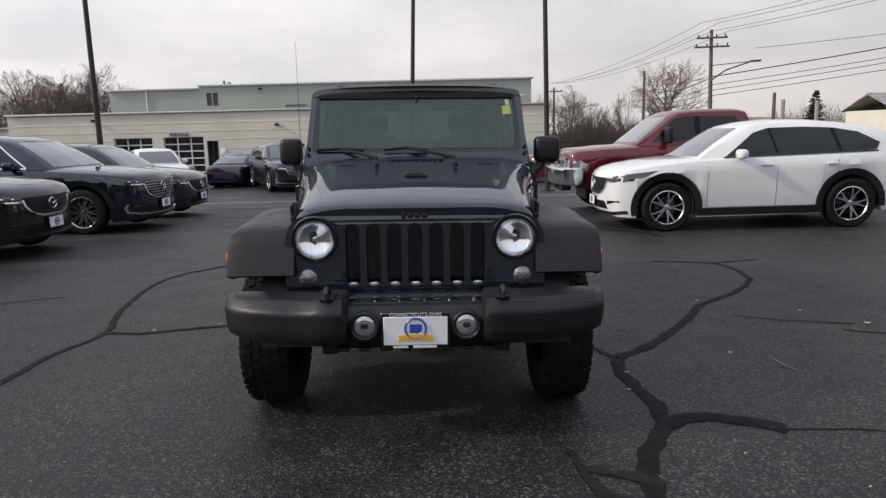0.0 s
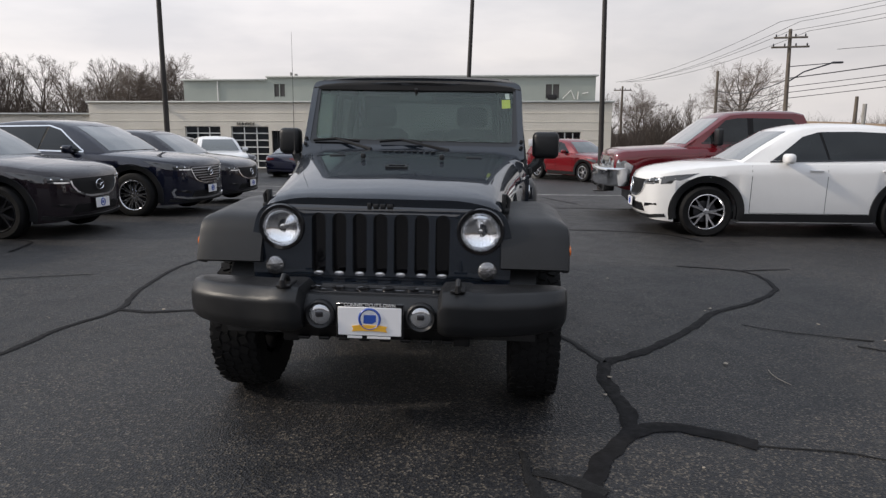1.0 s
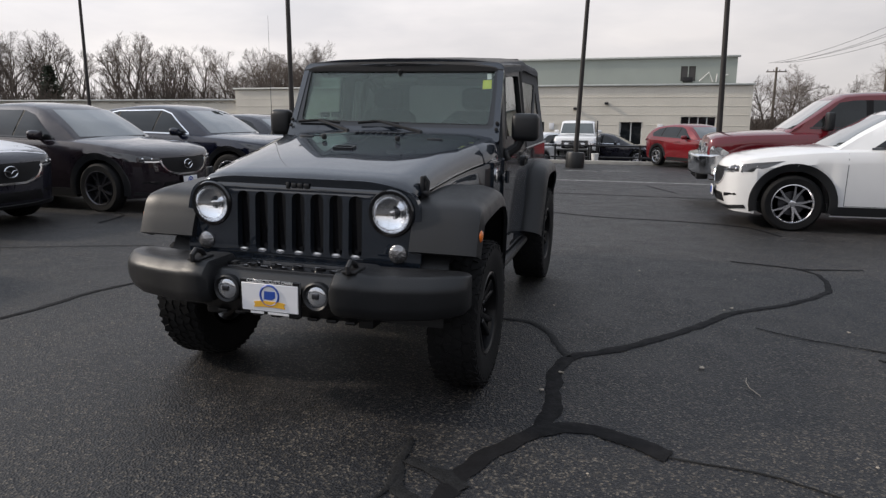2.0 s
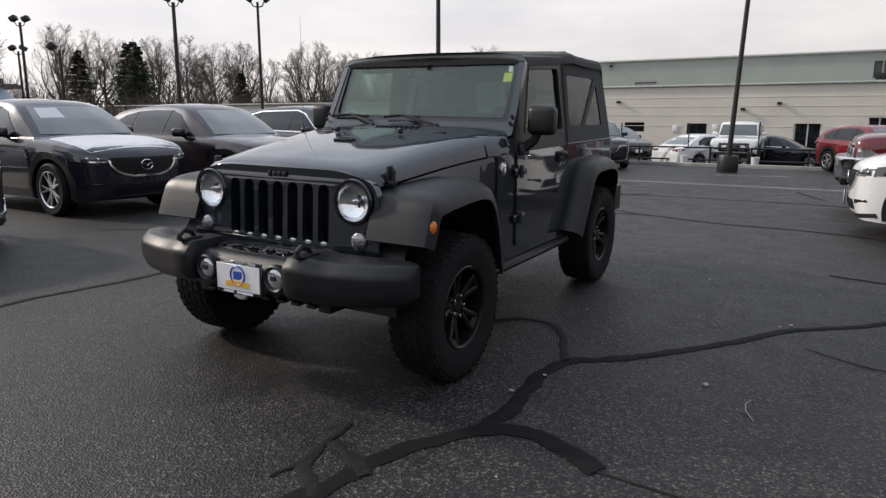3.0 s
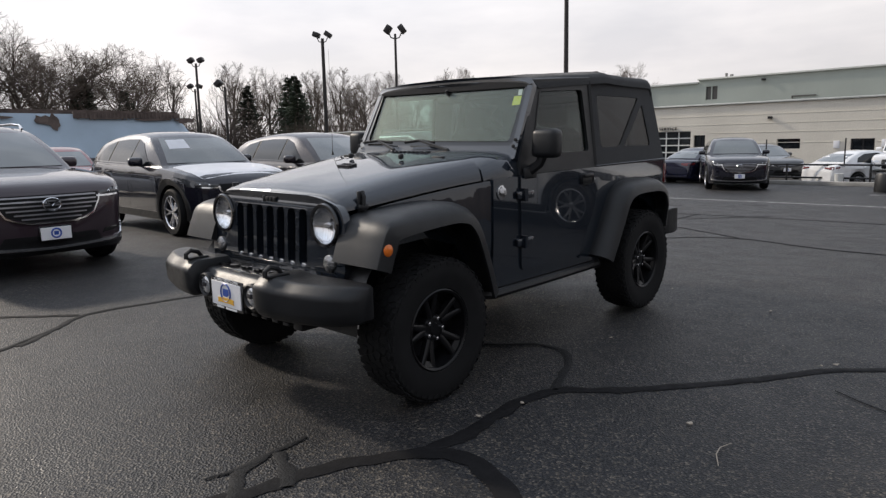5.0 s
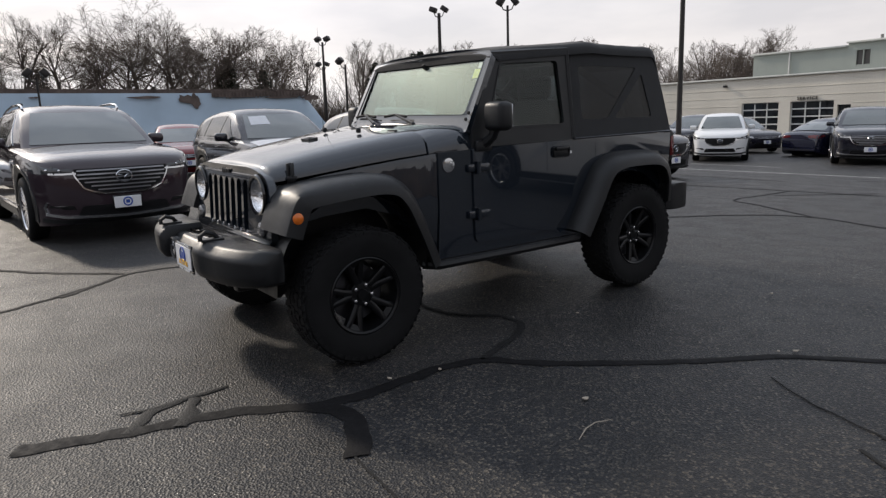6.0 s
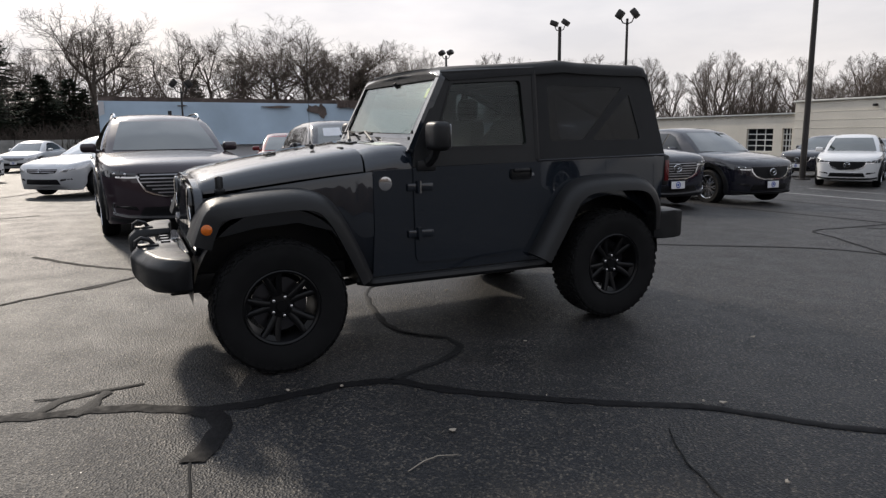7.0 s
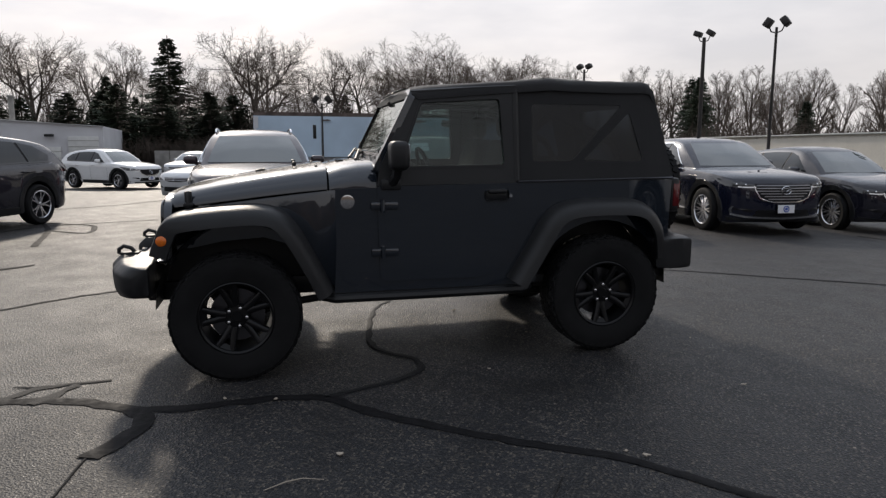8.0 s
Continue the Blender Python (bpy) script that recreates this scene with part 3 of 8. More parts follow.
for pts in ([(4.15, GY - 0.15, 3.67), (4.7, GY - 0.15, 4.22), (4.95, GY - 0.15, 3.64)], [(5.15, GY - 0.15, 3.62), (5.2, GY - 0.15, 4.12)], [(5.45, GY - 0.15, 4.0), (5.85, GY - 0.15, 4.06)]):
    bm = bmesh.new()
    tube(bm, pts, 0.04, 6)
    part("vent_pipe", bm, WHITE_FRAME, building, "white vent pipe")
bm = bmesh.new()
tube(bm, [(-15.0, GY + 0.75, 4.85), (-15.0, GY + 0.75, 5.55)], 0.09, 8)
tube(bm, [(-14.65, GY + 0.75, 4.85), (-14.65, GY + 0.75, 5.45)], 0.12, 8)
part("roof_vent", bm, CONCRETE, building)
bm = bmesh.new()
box(bm, (-9.9, GY - 0.05, 3.75), (1.4, 0.1, 0.06), 0.01)
box(bm, (-10.57, GY - 0.05, 3.68), (0.06, 0.1, 0.14), 0.01)
part("sill_ledge", bm, LOUVRE, building)
for x, y, z in ((-21.2, BY, 2.82), (-10.0, BY, 2.35), (-3.0, BY, 1.9), (-1.2, BY, 2.2), (-12.3, GY, 4.9)):
    bm = bmesh.new()
    box(bm, (x, y - 0.12, z), (0.22, 0.22, 0.14), 0.03)
    part("wall_light", bm, BLACK_METAL, building, "small dark wall light")


def sectional_door(xa, xb, zt, cols=3, rows=6):
    bm = bmesh.new()
    box(bm, ((xa + xb) / 2, BY + 0.2, (BZ + zt) / 2), (xb - xa, 0.05, zt - BZ))
    d = part("garage_door", bm, DARK_PANE, building, "sectional garage door with rows of glass panes in white frames")
    for i in range(cols + 1):
        bm = bmesh.new()
        box(bm, (xa + (xb - xa) * i / cols, BY + 0.16, (BZ + zt) / 2), (0.075, 0.05, zt - BZ), 0.008, 1)
        part("stile", bm, WHITE_FRAME, d, smooth=0)
    for j in range(rows + 1):
        bm = bmesh.new()
        box(bm, ((xa + xb) / 2, BY + 0.155, BZ + (zt - BZ) * j / rows), (xb - xa, 0.05, 0.075), 0.008, 1)
        part("rail", bm, WHITE_FRAME, d, smooth=0)


sectional_door(-20.1, -17.75, 1.72)
sectional_door(-17.05, -14.6, 1.72)
sectional_door(3.0, 4.9, 1.45, 4, 2)
for xa, xb, zt in ((-14.4, -13.7, 1.45), (-5.95, -4.85, 1.10), (-0.40, 0.92, 1.12)):
    bm = bmesh.new()
    box(bm, ((xa + xb) / 2, BY + 0.2, (BZ + zt) / 2), (xb - xa, 0.05, zt - BZ))
    d = part("door", bm, DARK_PANE, building, "dark glazed entrance door")
    for x in ((xa + 0.04), (xa + xb) / 2, (xb - 0.04)):
        bm = bmesh.new()
        box(bm, (x, BY + 0.15, (BZ + zt) / 2), (0.07, 0.06, zt - BZ))
        part("jamb", bm, WHITE_FRAME if xa == -0.40 else BLACK_METAL, d, smooth=0)
bm = bmesh.new()
box(bm, (-9.0, BY + 0.2, 0.87), (1.2, 0.05, 0.55))
part("window", bm, DARK_PANE, building)
for x, z in ((-13.4, 0.75), (-6.6, 0.8), (-4.4, 0.85), (1.9, 0.8)):
    bm = bmesh.new()
    box(bm, (x, BY - 0.03, z), (0.3, 0.04, 0.4), 0.01)
    part("wall_notice", bm, PLATE_WHITE, building, "small white wall notice")


def lettering(text, size, mat, m, parent, name="lettering", label="", depth=0.02):
    cu = bpy.data.curves.new(name, "FONT")
    cu.body, cu.size, cu.extrude, cu.align_x = text, size, depth, "CENTER"
    cu.space_character = 1.0 if size < 0.1 else 1.35
    tmp = bpy.data.objects.new(name, cu)
    scene.collection.objects.link(tmp)
    me = bpy.data.meshes.new_from_object(tmp.evaluated_get(bpy.context.evaluated_depsgraph_get()))
    bpy.data.objects.remove(tmp)
    me.materials.clear()
    me.materials.append(mat)
    ob = new(name, me)
    ob.parent = parent
    ob.matrix_basis = m
    if label:
        tagged(ob, label)
    return ob


lettering("SERVICE", 0.25, BLACK_METAL, pose(-16.05, BY - 0.05, 1.80, 90, 0, 0), building, label="black raised wall letters", depth=0.03)

# lower wing to the west
wing = empty("low_wing", pose(0, 0, 0), "lower cream block wing with a glazed garage door", "building")
bm = bmesh.new()
wall_boxes(bm, -62.0, -26.5, BZ - 0.6, 2.45, BY + 0.4, 0.3, [(-30.6, -28.4, 0.0, 1.55), (-27.7, -26.95, 0.0, 1.55)])
box(bm, (-61.85, BY + 8, 1.0), (0.3, 15, 3.1))
part("wall", bm, TAN_BLOCK, wing, smooth=0)
bm = bmesh.new()
box(bm, (-44.25, BY + 8, 2.3), (35.4, 15.2, 0.12))
part("roof", bm, CONCRETE, wing)
bm = bmesh.new()
box(bm, (-44.25, BY + 0.45, 2.5), (35.4, 0.5, 0.1), 0.02)
part("coping", bm, TRIM_PALE, wing)
for xa, xb in ((-30.6, -28.4), (-27.7, -26.95)):
    bm = bmesh.new()
    box(bm, ((xa + xb) / 2, BY + 0.6, 0.78), (xb - xa, 0.05, 1.55))
    d = part("garage_window", bm, DARK_PANE, wing)
    for i in range(5):
        bm = bmesh.new()
        box(bm, ((xa + xb) / 2, BY + 0.56, i * 0.39), (xb - xa, 0.05, 0.07))
        part("rail", bm, WHITE_FRAME, d, smooth=0)
    for i in range(4):
        bm = bmesh.new()
        box(bm, (xa + (xb - xa) * i / 3, BY + 0.557, 0.78), (0.06, 0.05, 1.55))
        part("stile", bm, WHITE_FRAME, d, smooth=0)


# ---- lot lamps ----
def lamp_pole(x, y, height, heads, lean=(0, 0), base=False, r=0.075, label="tall dark bronze parking lot lamp pole"):
    z = ground_z(x, y)
    t = empty("lot_lamp", pose(x, y, z, lean[1], lean[0], 0), label, "lamp post", "lot lamps")
    bm = bmesh.new()
    tube(bm, [(0, 0, 0), (0, 0, height)], [r, r * 0.72], 10)
    part("pole", bm, POLE_BROWN, t)
    bm = bmesh.new()
    if base:
        lathe(bm, [(0.02, 0), (0.33, 0), (0.34, 0.1), (0.33, 0.5), (0.30, 0.56), (0.02, 0.57)], 18, "z")
        part("base", bm, BLACK_METAL, t, "black painted round concrete base")
    else:
        box(bm, (0, 0, 0.02), (0.4, 0.4, 0.04), 0.01)
        part("base_plate", bm, POLE_BROWN, t)
    for side, turn, tilt in heads:
        a = radians(turn)
        u = Vector((math.cos(a), math.sin(a), 0)) * side
        bm = bmesh.new()
        tube(bm, [(0, 0, height - 0.25), tuple(u * 0.22 + Vector((0, 0, height - 0.18))), tuple(u * 0.32 + Vector((0, 0, height + 0.05)))], 0.03, 6)
        arm = part("arm", bm, POLE_BROWN, t)
        bm = bmesh.new()
        vs = box(bm, (0, 0, 0), (0.5, 0.42, 0.30), 0.05)
        bmesh.ops.rotate(bm, cent=(0, 0, 0), matrix=Euler((radians(tilt), 0, radians(turn + (90 if side > 0 else -90)))).to_matrix(), verts=bm.verts[:])
        bmesh.ops.translate(bm, vec=u * 0.36 + Vector((0, 0, height + 0.22)), verts=bm.verts[:])
        part("floodlight", bm, POLE_BROWN, arm, "boxy floodlight head")
    return t


lamp_pole(-12.55, 25.15, 9.0, [(1, 0, 30), (-1, 0, 30)], r=0.11)
lamp_pole(-1.1, 25.0, 11.0, [(1, 0, 30), (-1, 0, 30)], lean=(2.2, 0.0), base=True, r=0.085, label="leaning dark lamp pole on a round black base")
lamp_pole(3.37, 21.35, 9.0, [(1, 0, 30), (-1, 0, 30)], lean=(-0.9, 0), r=0.085)
lamp_pole(-31.4, 27.1, 8.4, [(1, 40, 35), (-1, 40, -20)], r=0.14)
lamp_pole(-23.0, 25.4, 7.4, [(1, 40, 55), (-1, 40, 55)], r=0.085)
lamp_pole(-43.8, 25.1, 7.9, [(1, 40, -25), (-1, 40, 30)], r=0.11)
lamp_pole(-49.0, 27.5, 6.6, [(1, 40, 25), (-1, 40, 30)], r=0.10)
lamp_pole(-34.0, 21.8, 5.4, [(-1, 40, 40)], r=0.09)
lamp_pole(-33.5, 5.3, 4.1, [(1, 90, 50), (-1, 90, 50)], r=0.06)

# ---- cars ----
def wheel(parent, x, y, R, width, rim_r, rim_mat, spokes=10, side=1, twin=True, n=36):
    """tyre > rim, hub centre at (x, y, R); side = +1 faces +x."""
    w = width / 2
    bm = bmesh.new()
    prof = [(rim_r * 0.98, -w * 0.8), (rim_r * 1.02, -w * 0.93), (R * 0.90, -w), (R * 0.965, -w * 0.86), (R * 0.997, -w * 0.62), (R, -w * 0.3), (R * 0.985, -w * 0.28), (R * 0.985, -w * 0.2), (R, -w * 0.18),
            (R, w * 0.18), (R * 0.985, w * 0.2), (R * 0.985, w * 0.28), (R, w * 0.3), (R * 0.997, w * 0.62), (R * 0.965, w * 0.86), (R * 0.90, w), (rim_r * 1.02, w * 0.93), (rim_r * 0.98, w * 0.8)]
    lathe(bm, prof, n, "x", (x, y, R), caps=False)
    tyre = part("tyre", bm, RUBBER, parent)
    bm = bmesh.new()
    s = side * w
    lathe(bm, [(rim_r * 0.93, s * 0.86), (rim_r * 0.90, s * 0.45), (rim_r * 0.88, -s * 0.8)], n, "x", (x, y, R), caps=False)
    part("barrel", bm, DARK_ALLOY, tyre)
    bm = bmesh.new()
    lathe(bm, [(rim_r, s * 0.95), (rim_r * 0.955, s * 0.97), (rim_r * 0.92, s * 0.86), (rim_r * 0.93, s * 0.80)], n, "x", (x, y, R), caps=False)
    lathe(bm, [(0.02, s * 0.74), (rim_r * 0.14, s * 0.74), (rim_r * 0.19, s * 0.68), (rim_r * 0.19, s * 0.40)], 16, "x", (x, y, R))
    for k in range(spokes):
        a0 = 2 * math.pi * k / spokes
        for da in ((-0.10, 0.10) if twin and spokes > 6 else (-0.17, 0.17) if twin else (0,)):
            rings = []
            for t in (0.12, 0.5, 0.97):
                r = rim_r * t
                a = a0 + da * (0.4 + t)
                hw = rim_r * (0.05 if spokes > 6 else 0.054) * (1.15 - 0.4 * t)
                d, q = Vector((0, math.cos(a), math.sin(a))), Vector((0, -math.sin(a), math.cos(a)))
                off = s * (0.70 + 0.18 * t)
                c = Vector((x, y, R)) + d * r
                rings.append([tuple(c + q * hw + Vector((off, 0, 0))), tuple(c - q * hw + Vector((off, 0, 0))), tuple(c - q * hw * 1.4 + Vector((off - s * 0.22, 0, 0))), tuple(c + q * hw * 1.4 + Vector((off - s * 0.22, 0, 0)))])
            loft(bm, rings)
    rim = part("rim", bm, rim_mat, tyre, smooth=35)
    bm = bmesh.new()
    lathe(bm, [(0.03, -s * 0.1), (rim_r * 0.86, -s * 0.1)], 24, "x", (x, y, R))
    lathe(bm, [(0.03, s * 0.05), (rim_r * 0.62, s * 0.05), (rim_r * 0.62, -s * 0.05)], 24, "x", (x, y, R))
    part("brake_disc", bm, DARK_ALLOY, tyre)
    return tyre


class Skin:
    """Rays against a built part, to lay panels, panes and trim on it."""

    def __init__(self, *obs):
        bm = bmesh.new()
        for o in obs:
            bm.from_mesh(o.data)
        bmesh.ops.triangulate(bm, faces=bm.faces[:])
        self.tree = BVHTree.FromBMesh(bm)
        bm.free()

    def hit(self, axis, u, v):
        o, d = {"front": ((u, -9, v), (0, 1, 0)), "rear": ((u, 19, v), (0, -1, 0)), "left": ((9, u, v), (-1, 0, 0)), "right": ((-9, u, v), (1, 0, 0)), "top": ((u, v, 9), (0, 0, -1))}[axis]
        p, nrm, _, _ = self.tree.ray_cast(Vector(o), Vector(d))
        if p is None:
            return (None, None)
        return (p, -nrm if nrm.dot(Vector(d)) > 0 else nrm)

    def patch(self, bm, axis, outline, proud=0.004, rings=3):
        """A thin panel on the skin, inside an outline seen along the axis."""
        cu = sum(p[0] for p in outline) / len(outline)
        cv = sum(p[1] for p in outline) / len(outline)
        dense = []
        for (a, b), (c, d) in zip(outline, outline[1:] + outline[:1]):
            k = max(1, int(math.hypot(c - a, d - b) / 0.10))
            dense += [(a + (c - a) * i / k, b + (d - b) * i / k) for i in range(k)]
        rows, last = [], None
        for j in range(rings + 1):
            t = 1 - j / (rings + 0.0) * 0.999
            row = []
            for u, v in dense:
                p, nrm = self.hit(axis, cu + (u - cu) * t, cv + (v - cv) * t)
                if p is None:
                    p, nrm = last if last else (Vector((0, 0, 0)), Vector((0, 0, 1)))
                last = (p, nrm)
                row.append((p, nrm))
            rows.append(row)
        low = [bm.verts.new(p - n_ * 0.004) for p, n_ in rows[0]]
        prev = low
        for row in rows:
            cur = [bm.verts.new(p + n_ * proud) for p, n_ in row]
            for i in range(len(cur)):
                j = (i + 1) % len(cur)
                bm.faces.new((prev[i], prev[j], cur[j], cur[i]))
            prev = cur
        bmesh.ops.remove_doubles(bm, verts=prev, dist=0.002)

    def strip(self, bm, axis, line, w, proud=0.006):
        """A thin trim strip along a line seen along the axis."""
        pts = []
        for (a, b), (c, d) in zip(line, line[1:]):
            k = max(1, int(math.hypot(c - a, d - b) / 0.07))
            pts += [(a + (c - a) * i / k, b + (d - b) * i / k) for i in range(k)]
        pts.append(line[-1])
        rows = []
        for i, (u, v) in enumerate(pts):
            a, b = pts[max(i - 1, 0)], pts[min(i + 1, len(pts) - 1)]
            d = Vector((b[0] - a[0], b[1] - a[1])).normalized()
            s = Vector((-d.y, d.x)) * w / 2
            row = []
            for k, h in ((1, -0.003), (1, proud), (-1, proud), (-1, -0.003)):
                p, nrm = self.hit(axis, u + s.x * k, v + s.y * k)
                if p is None:
                    row = None
                    break
                row.append(tuple(p + nrm * h))
            if row:
                rows.append(row)
        if len(rows) > 1:
            loft(bm, rows)


SPECS = {
    # stations along the car from the nose; z of the deck, half-width, underside, roof
    "suv": dict(L=4.51, wb=2.70, fa=0.87, R=0.365, rim=0.255, tw=0.225,
                deck=[(0, 0.745), (0.015, 0.815), (0.05, 0.865), (0.10, 0.902), (0.22, 0.950), (0.42, 0.998), (0.7, 1.042), (1.0, 1.075), (1.3, 1.10), (1.6, 1.11), (3.2, 1.13), (4.0, 1.17), (4.3, 1.13), (4.45, 1.02), (4.51, 0.75)],
                half=[(0, 0.40), (0.02, 0.52), (0.06, 0.625), (0.13, 0.718), (0.24, 0.800), (0.42, 0.870), (0.7, 0.906), (1.2, 0.92), (3.6, 0.92), (4.1, 0.895), (4.35, 0.83), (4.51, 0.70)],
                under=[(0, 0.29), (0.05, 0.235), (0.5, 0.21), (4.0, 0.24), (4.35, 0.30), (4.51, 0.45)],
                roof=[(1.28, 1.07), (1.62, 1.32), (2.0, 1.545), (2.22, 1.605), (2.6, 1.635), (3.1, 1.625), (3.6, 1.575), (3.95, 1.515), (4.12, 1.46), (4.3, 1.28), (4.45, 1.06)], cab=(0.87, 0.60),
                win=[[(1.74, 1.135), (2.16, 1.47), (2.38, 1.535), (2.47, 1.135)], [(2.50, 1.135), (2.42, 1.54), (2.9, 1.545), (3.30, 1.525), (3.38, 1.15)], [(3.43, 1.155), (3.36, 1.52), (3.70, 1.455), (4.00, 1.29), (3.93, 1.19)]],
                wind=[(-0.68, 1.13), (-0.62, 1.32), (-0.53, 1.545), (0.53, 1.545), (0.62, 1.32), (0.68, 1.13)],
                back=[(-0.60, 1.18), (-0.52, 1.40), (0.52, 1.40), (0.60, 1.18)]),
    "sedan": dict(L=4.82, wb=2.78, fa=0.94, R=0.33, rim=0.225, tw=0.215,
                  deck=[(0, 0.58), (0.04, 0.70), (0.15, 0.78), (0.5, 0.87), (1.2, 0.95), (1.5, 0.97), (3.6, 0.99), (4.2, 1.02), (4.65, 1.00), (4.77, 0.90), (4.82, 0.70)],
                  half=[(0, 0.42), (0.03, 0.56), (0.08, 0.67), (0.16, 0.755), (0.28, 0.82), (0.45, 0.865), (0.9, 0.905), (3.8, 0.905), (4.4, 0.86), (4.7, 0.78), (4.82, 0.68)],
                  under=[(0, 0.30), (0.15, 0.19), (4.5, 0.20), (4.82, 0.36)],
                  roof=[(1.28, 0.94), (1.7, 1.16), (2.15, 1.38), (2.5, 1.45), (3.0, 1.46), (3.4, 1.42), (3.9, 1.24), (4.3, 1.03)], cab=(0.82, 0.56),
                  win=[[(1.85, 1.01), (2.35, 1.33), (2.62, 1.385), (2.66, 1.02)], [(2.74, 1.02), (2.70, 1.385), (3.25, 1.36), (3.62, 1.22), (3.72, 1.06)]],
                  wind=[(-0.66, 0.99), (-0.52, 1.36), (0.52, 1.36), (0.66, 0.99)],
                  back=[(-0.60, 1.08), (-0.50, 1.36), (0.50, 1.36), (0.60, 1.08)]),
}
SPECS["pickup"] = dict(L=6.03, wb=3.80, fa=0.98, R=0.415, rim=0.235, tw=0.265, front="truck",
                      deck=[(0, 0.95), (0.02, 1.12), (0.08, 1.20), (0.25, 1.26), (0.8, 1.30), (1.6, 1.33), (2.0, 1.34), (4.35, 1.36), (4.45, 1.40), (5.9, 1.42), (6.0, 1.38), (6.03, 1.1)],
                      half=[(0, 0.86), (0.05, 0.92), (0.2, 0.97), (0.6, 1.0), (1.2, 1.01), (5.8, 1.01), (5.9, 1.0), (6.0, 0.98), (6.03, 0.95)],
                      under=[(0, 0.62), (0.3, 0.50), (1.0, 0.46), (5.7, 0.50), (6.03, 0.62)],
                      rise=0.975, roof=[(1.30, 1.31), (1.65, 1.58), (2.0, 1.86), (2.15, 1.94), (2.4, 1.965), (2.9, 1.975), (3.3, 1.97), (3.46, 1.93), (3.54, 1.70), (3.60, 1.36)], cab=(0.95, 0.79),
                      win=[[(1.68, 1.42), (2.06, 1.82), (2.25, 1.855), (2.44, 1.86), (2.46, 1.42)], [(2.56, 1.42), (2.54, 1.86), (3.22, 1.845), (3.34, 1.70), (3.36, 1.42)]],
                      wind=[(-0.80, 1.38), (-0.68, 1.86), (0.68, 1.86), (0.80, 1.38)], back=[(-0.6, 1.45), (-0.55, 1.82), (0.55, 1.82), (0.6, 1.45)])
SPECS["boxy"] = dict(rise=0.91, L=4.67, wb=2.69, fa=0.85, R=0.40, rim=0.22, tw=0.26, front="truck",
                     deck=[(0, 0.85), (0.03, 1.0), (0.12, 1.08), (0.5, 1.14), (1.3, 1.19), (1.6, 1.20), (4.5, 1.22), (4.62, 1.2), (4.67, 0.9)],
                     half=[(0, 0.80), (0.05, 0.86), (0.2, 0.92), (0.6, 0.95), (1.2, 0.95), (4.3, 0.95), (4.5, 0.93), (4.6, 0.90), (4.67, 0.86)],
                     under=[(0, 0.5), (0.2, 0.42), (4.4, 0.42), (4.67, 0.55)],
                     roof=[(1.38, 1.18), (1.6, 1.48), (1.82, 1.76), (1.95, 1.83), (2.6, 1.86), (4.2, 1.85), (4.45, 1.80), (4.55, 1.5), (4.62, 1.2)], cab=(0.86, 0.72),
                     win=[[(1.72, 1.30), (1.92, 1.70), (2.75, 1.72), (2.75, 1.30)], [(2.9, 1.30), (2.9, 1.72), (3.5, 1.72), (3.5, 1.30)], [(3.62, 1.34), (3.62, 1.70), (4.35, 1.66), (4.4, 1.34)]],
                     wind=[(-0.74, 1.25), (-0.66, 1.74), (0.66, 1.74), (0.74, 1.25)], back=[(-0.6, 1.3), (-0.56, 1.7), (0.56, 1.7), (0.6, 1.3)])
SPECS["big_suv"] = dict(SPECS["suv"], stretch=1.11, rise=1.015, wide=1.065, R=0.39, rim=0.27,
                        deck=[(0, 0.775), (0.015, 0.850), (0.05, 0.900), (0.10, 0.935), (0.22, 0.975), (0.42, 1.012), (0.7, 1.048), (1.0, 1.075), (1.3, 1.095), (1.6, 1.11), (3.2, 1.13), (4.0, 1.17), (4.3, 1.13), (4.45, 1.02), (4.51, 0.75)])
SPECS["suv"]["rise"] = 0.965
SPECS["small_suv"] = dict(SPECS["suv"], stretch=0.94, rise=0.94, wide=0.96, R=0.345, rim=0.235)


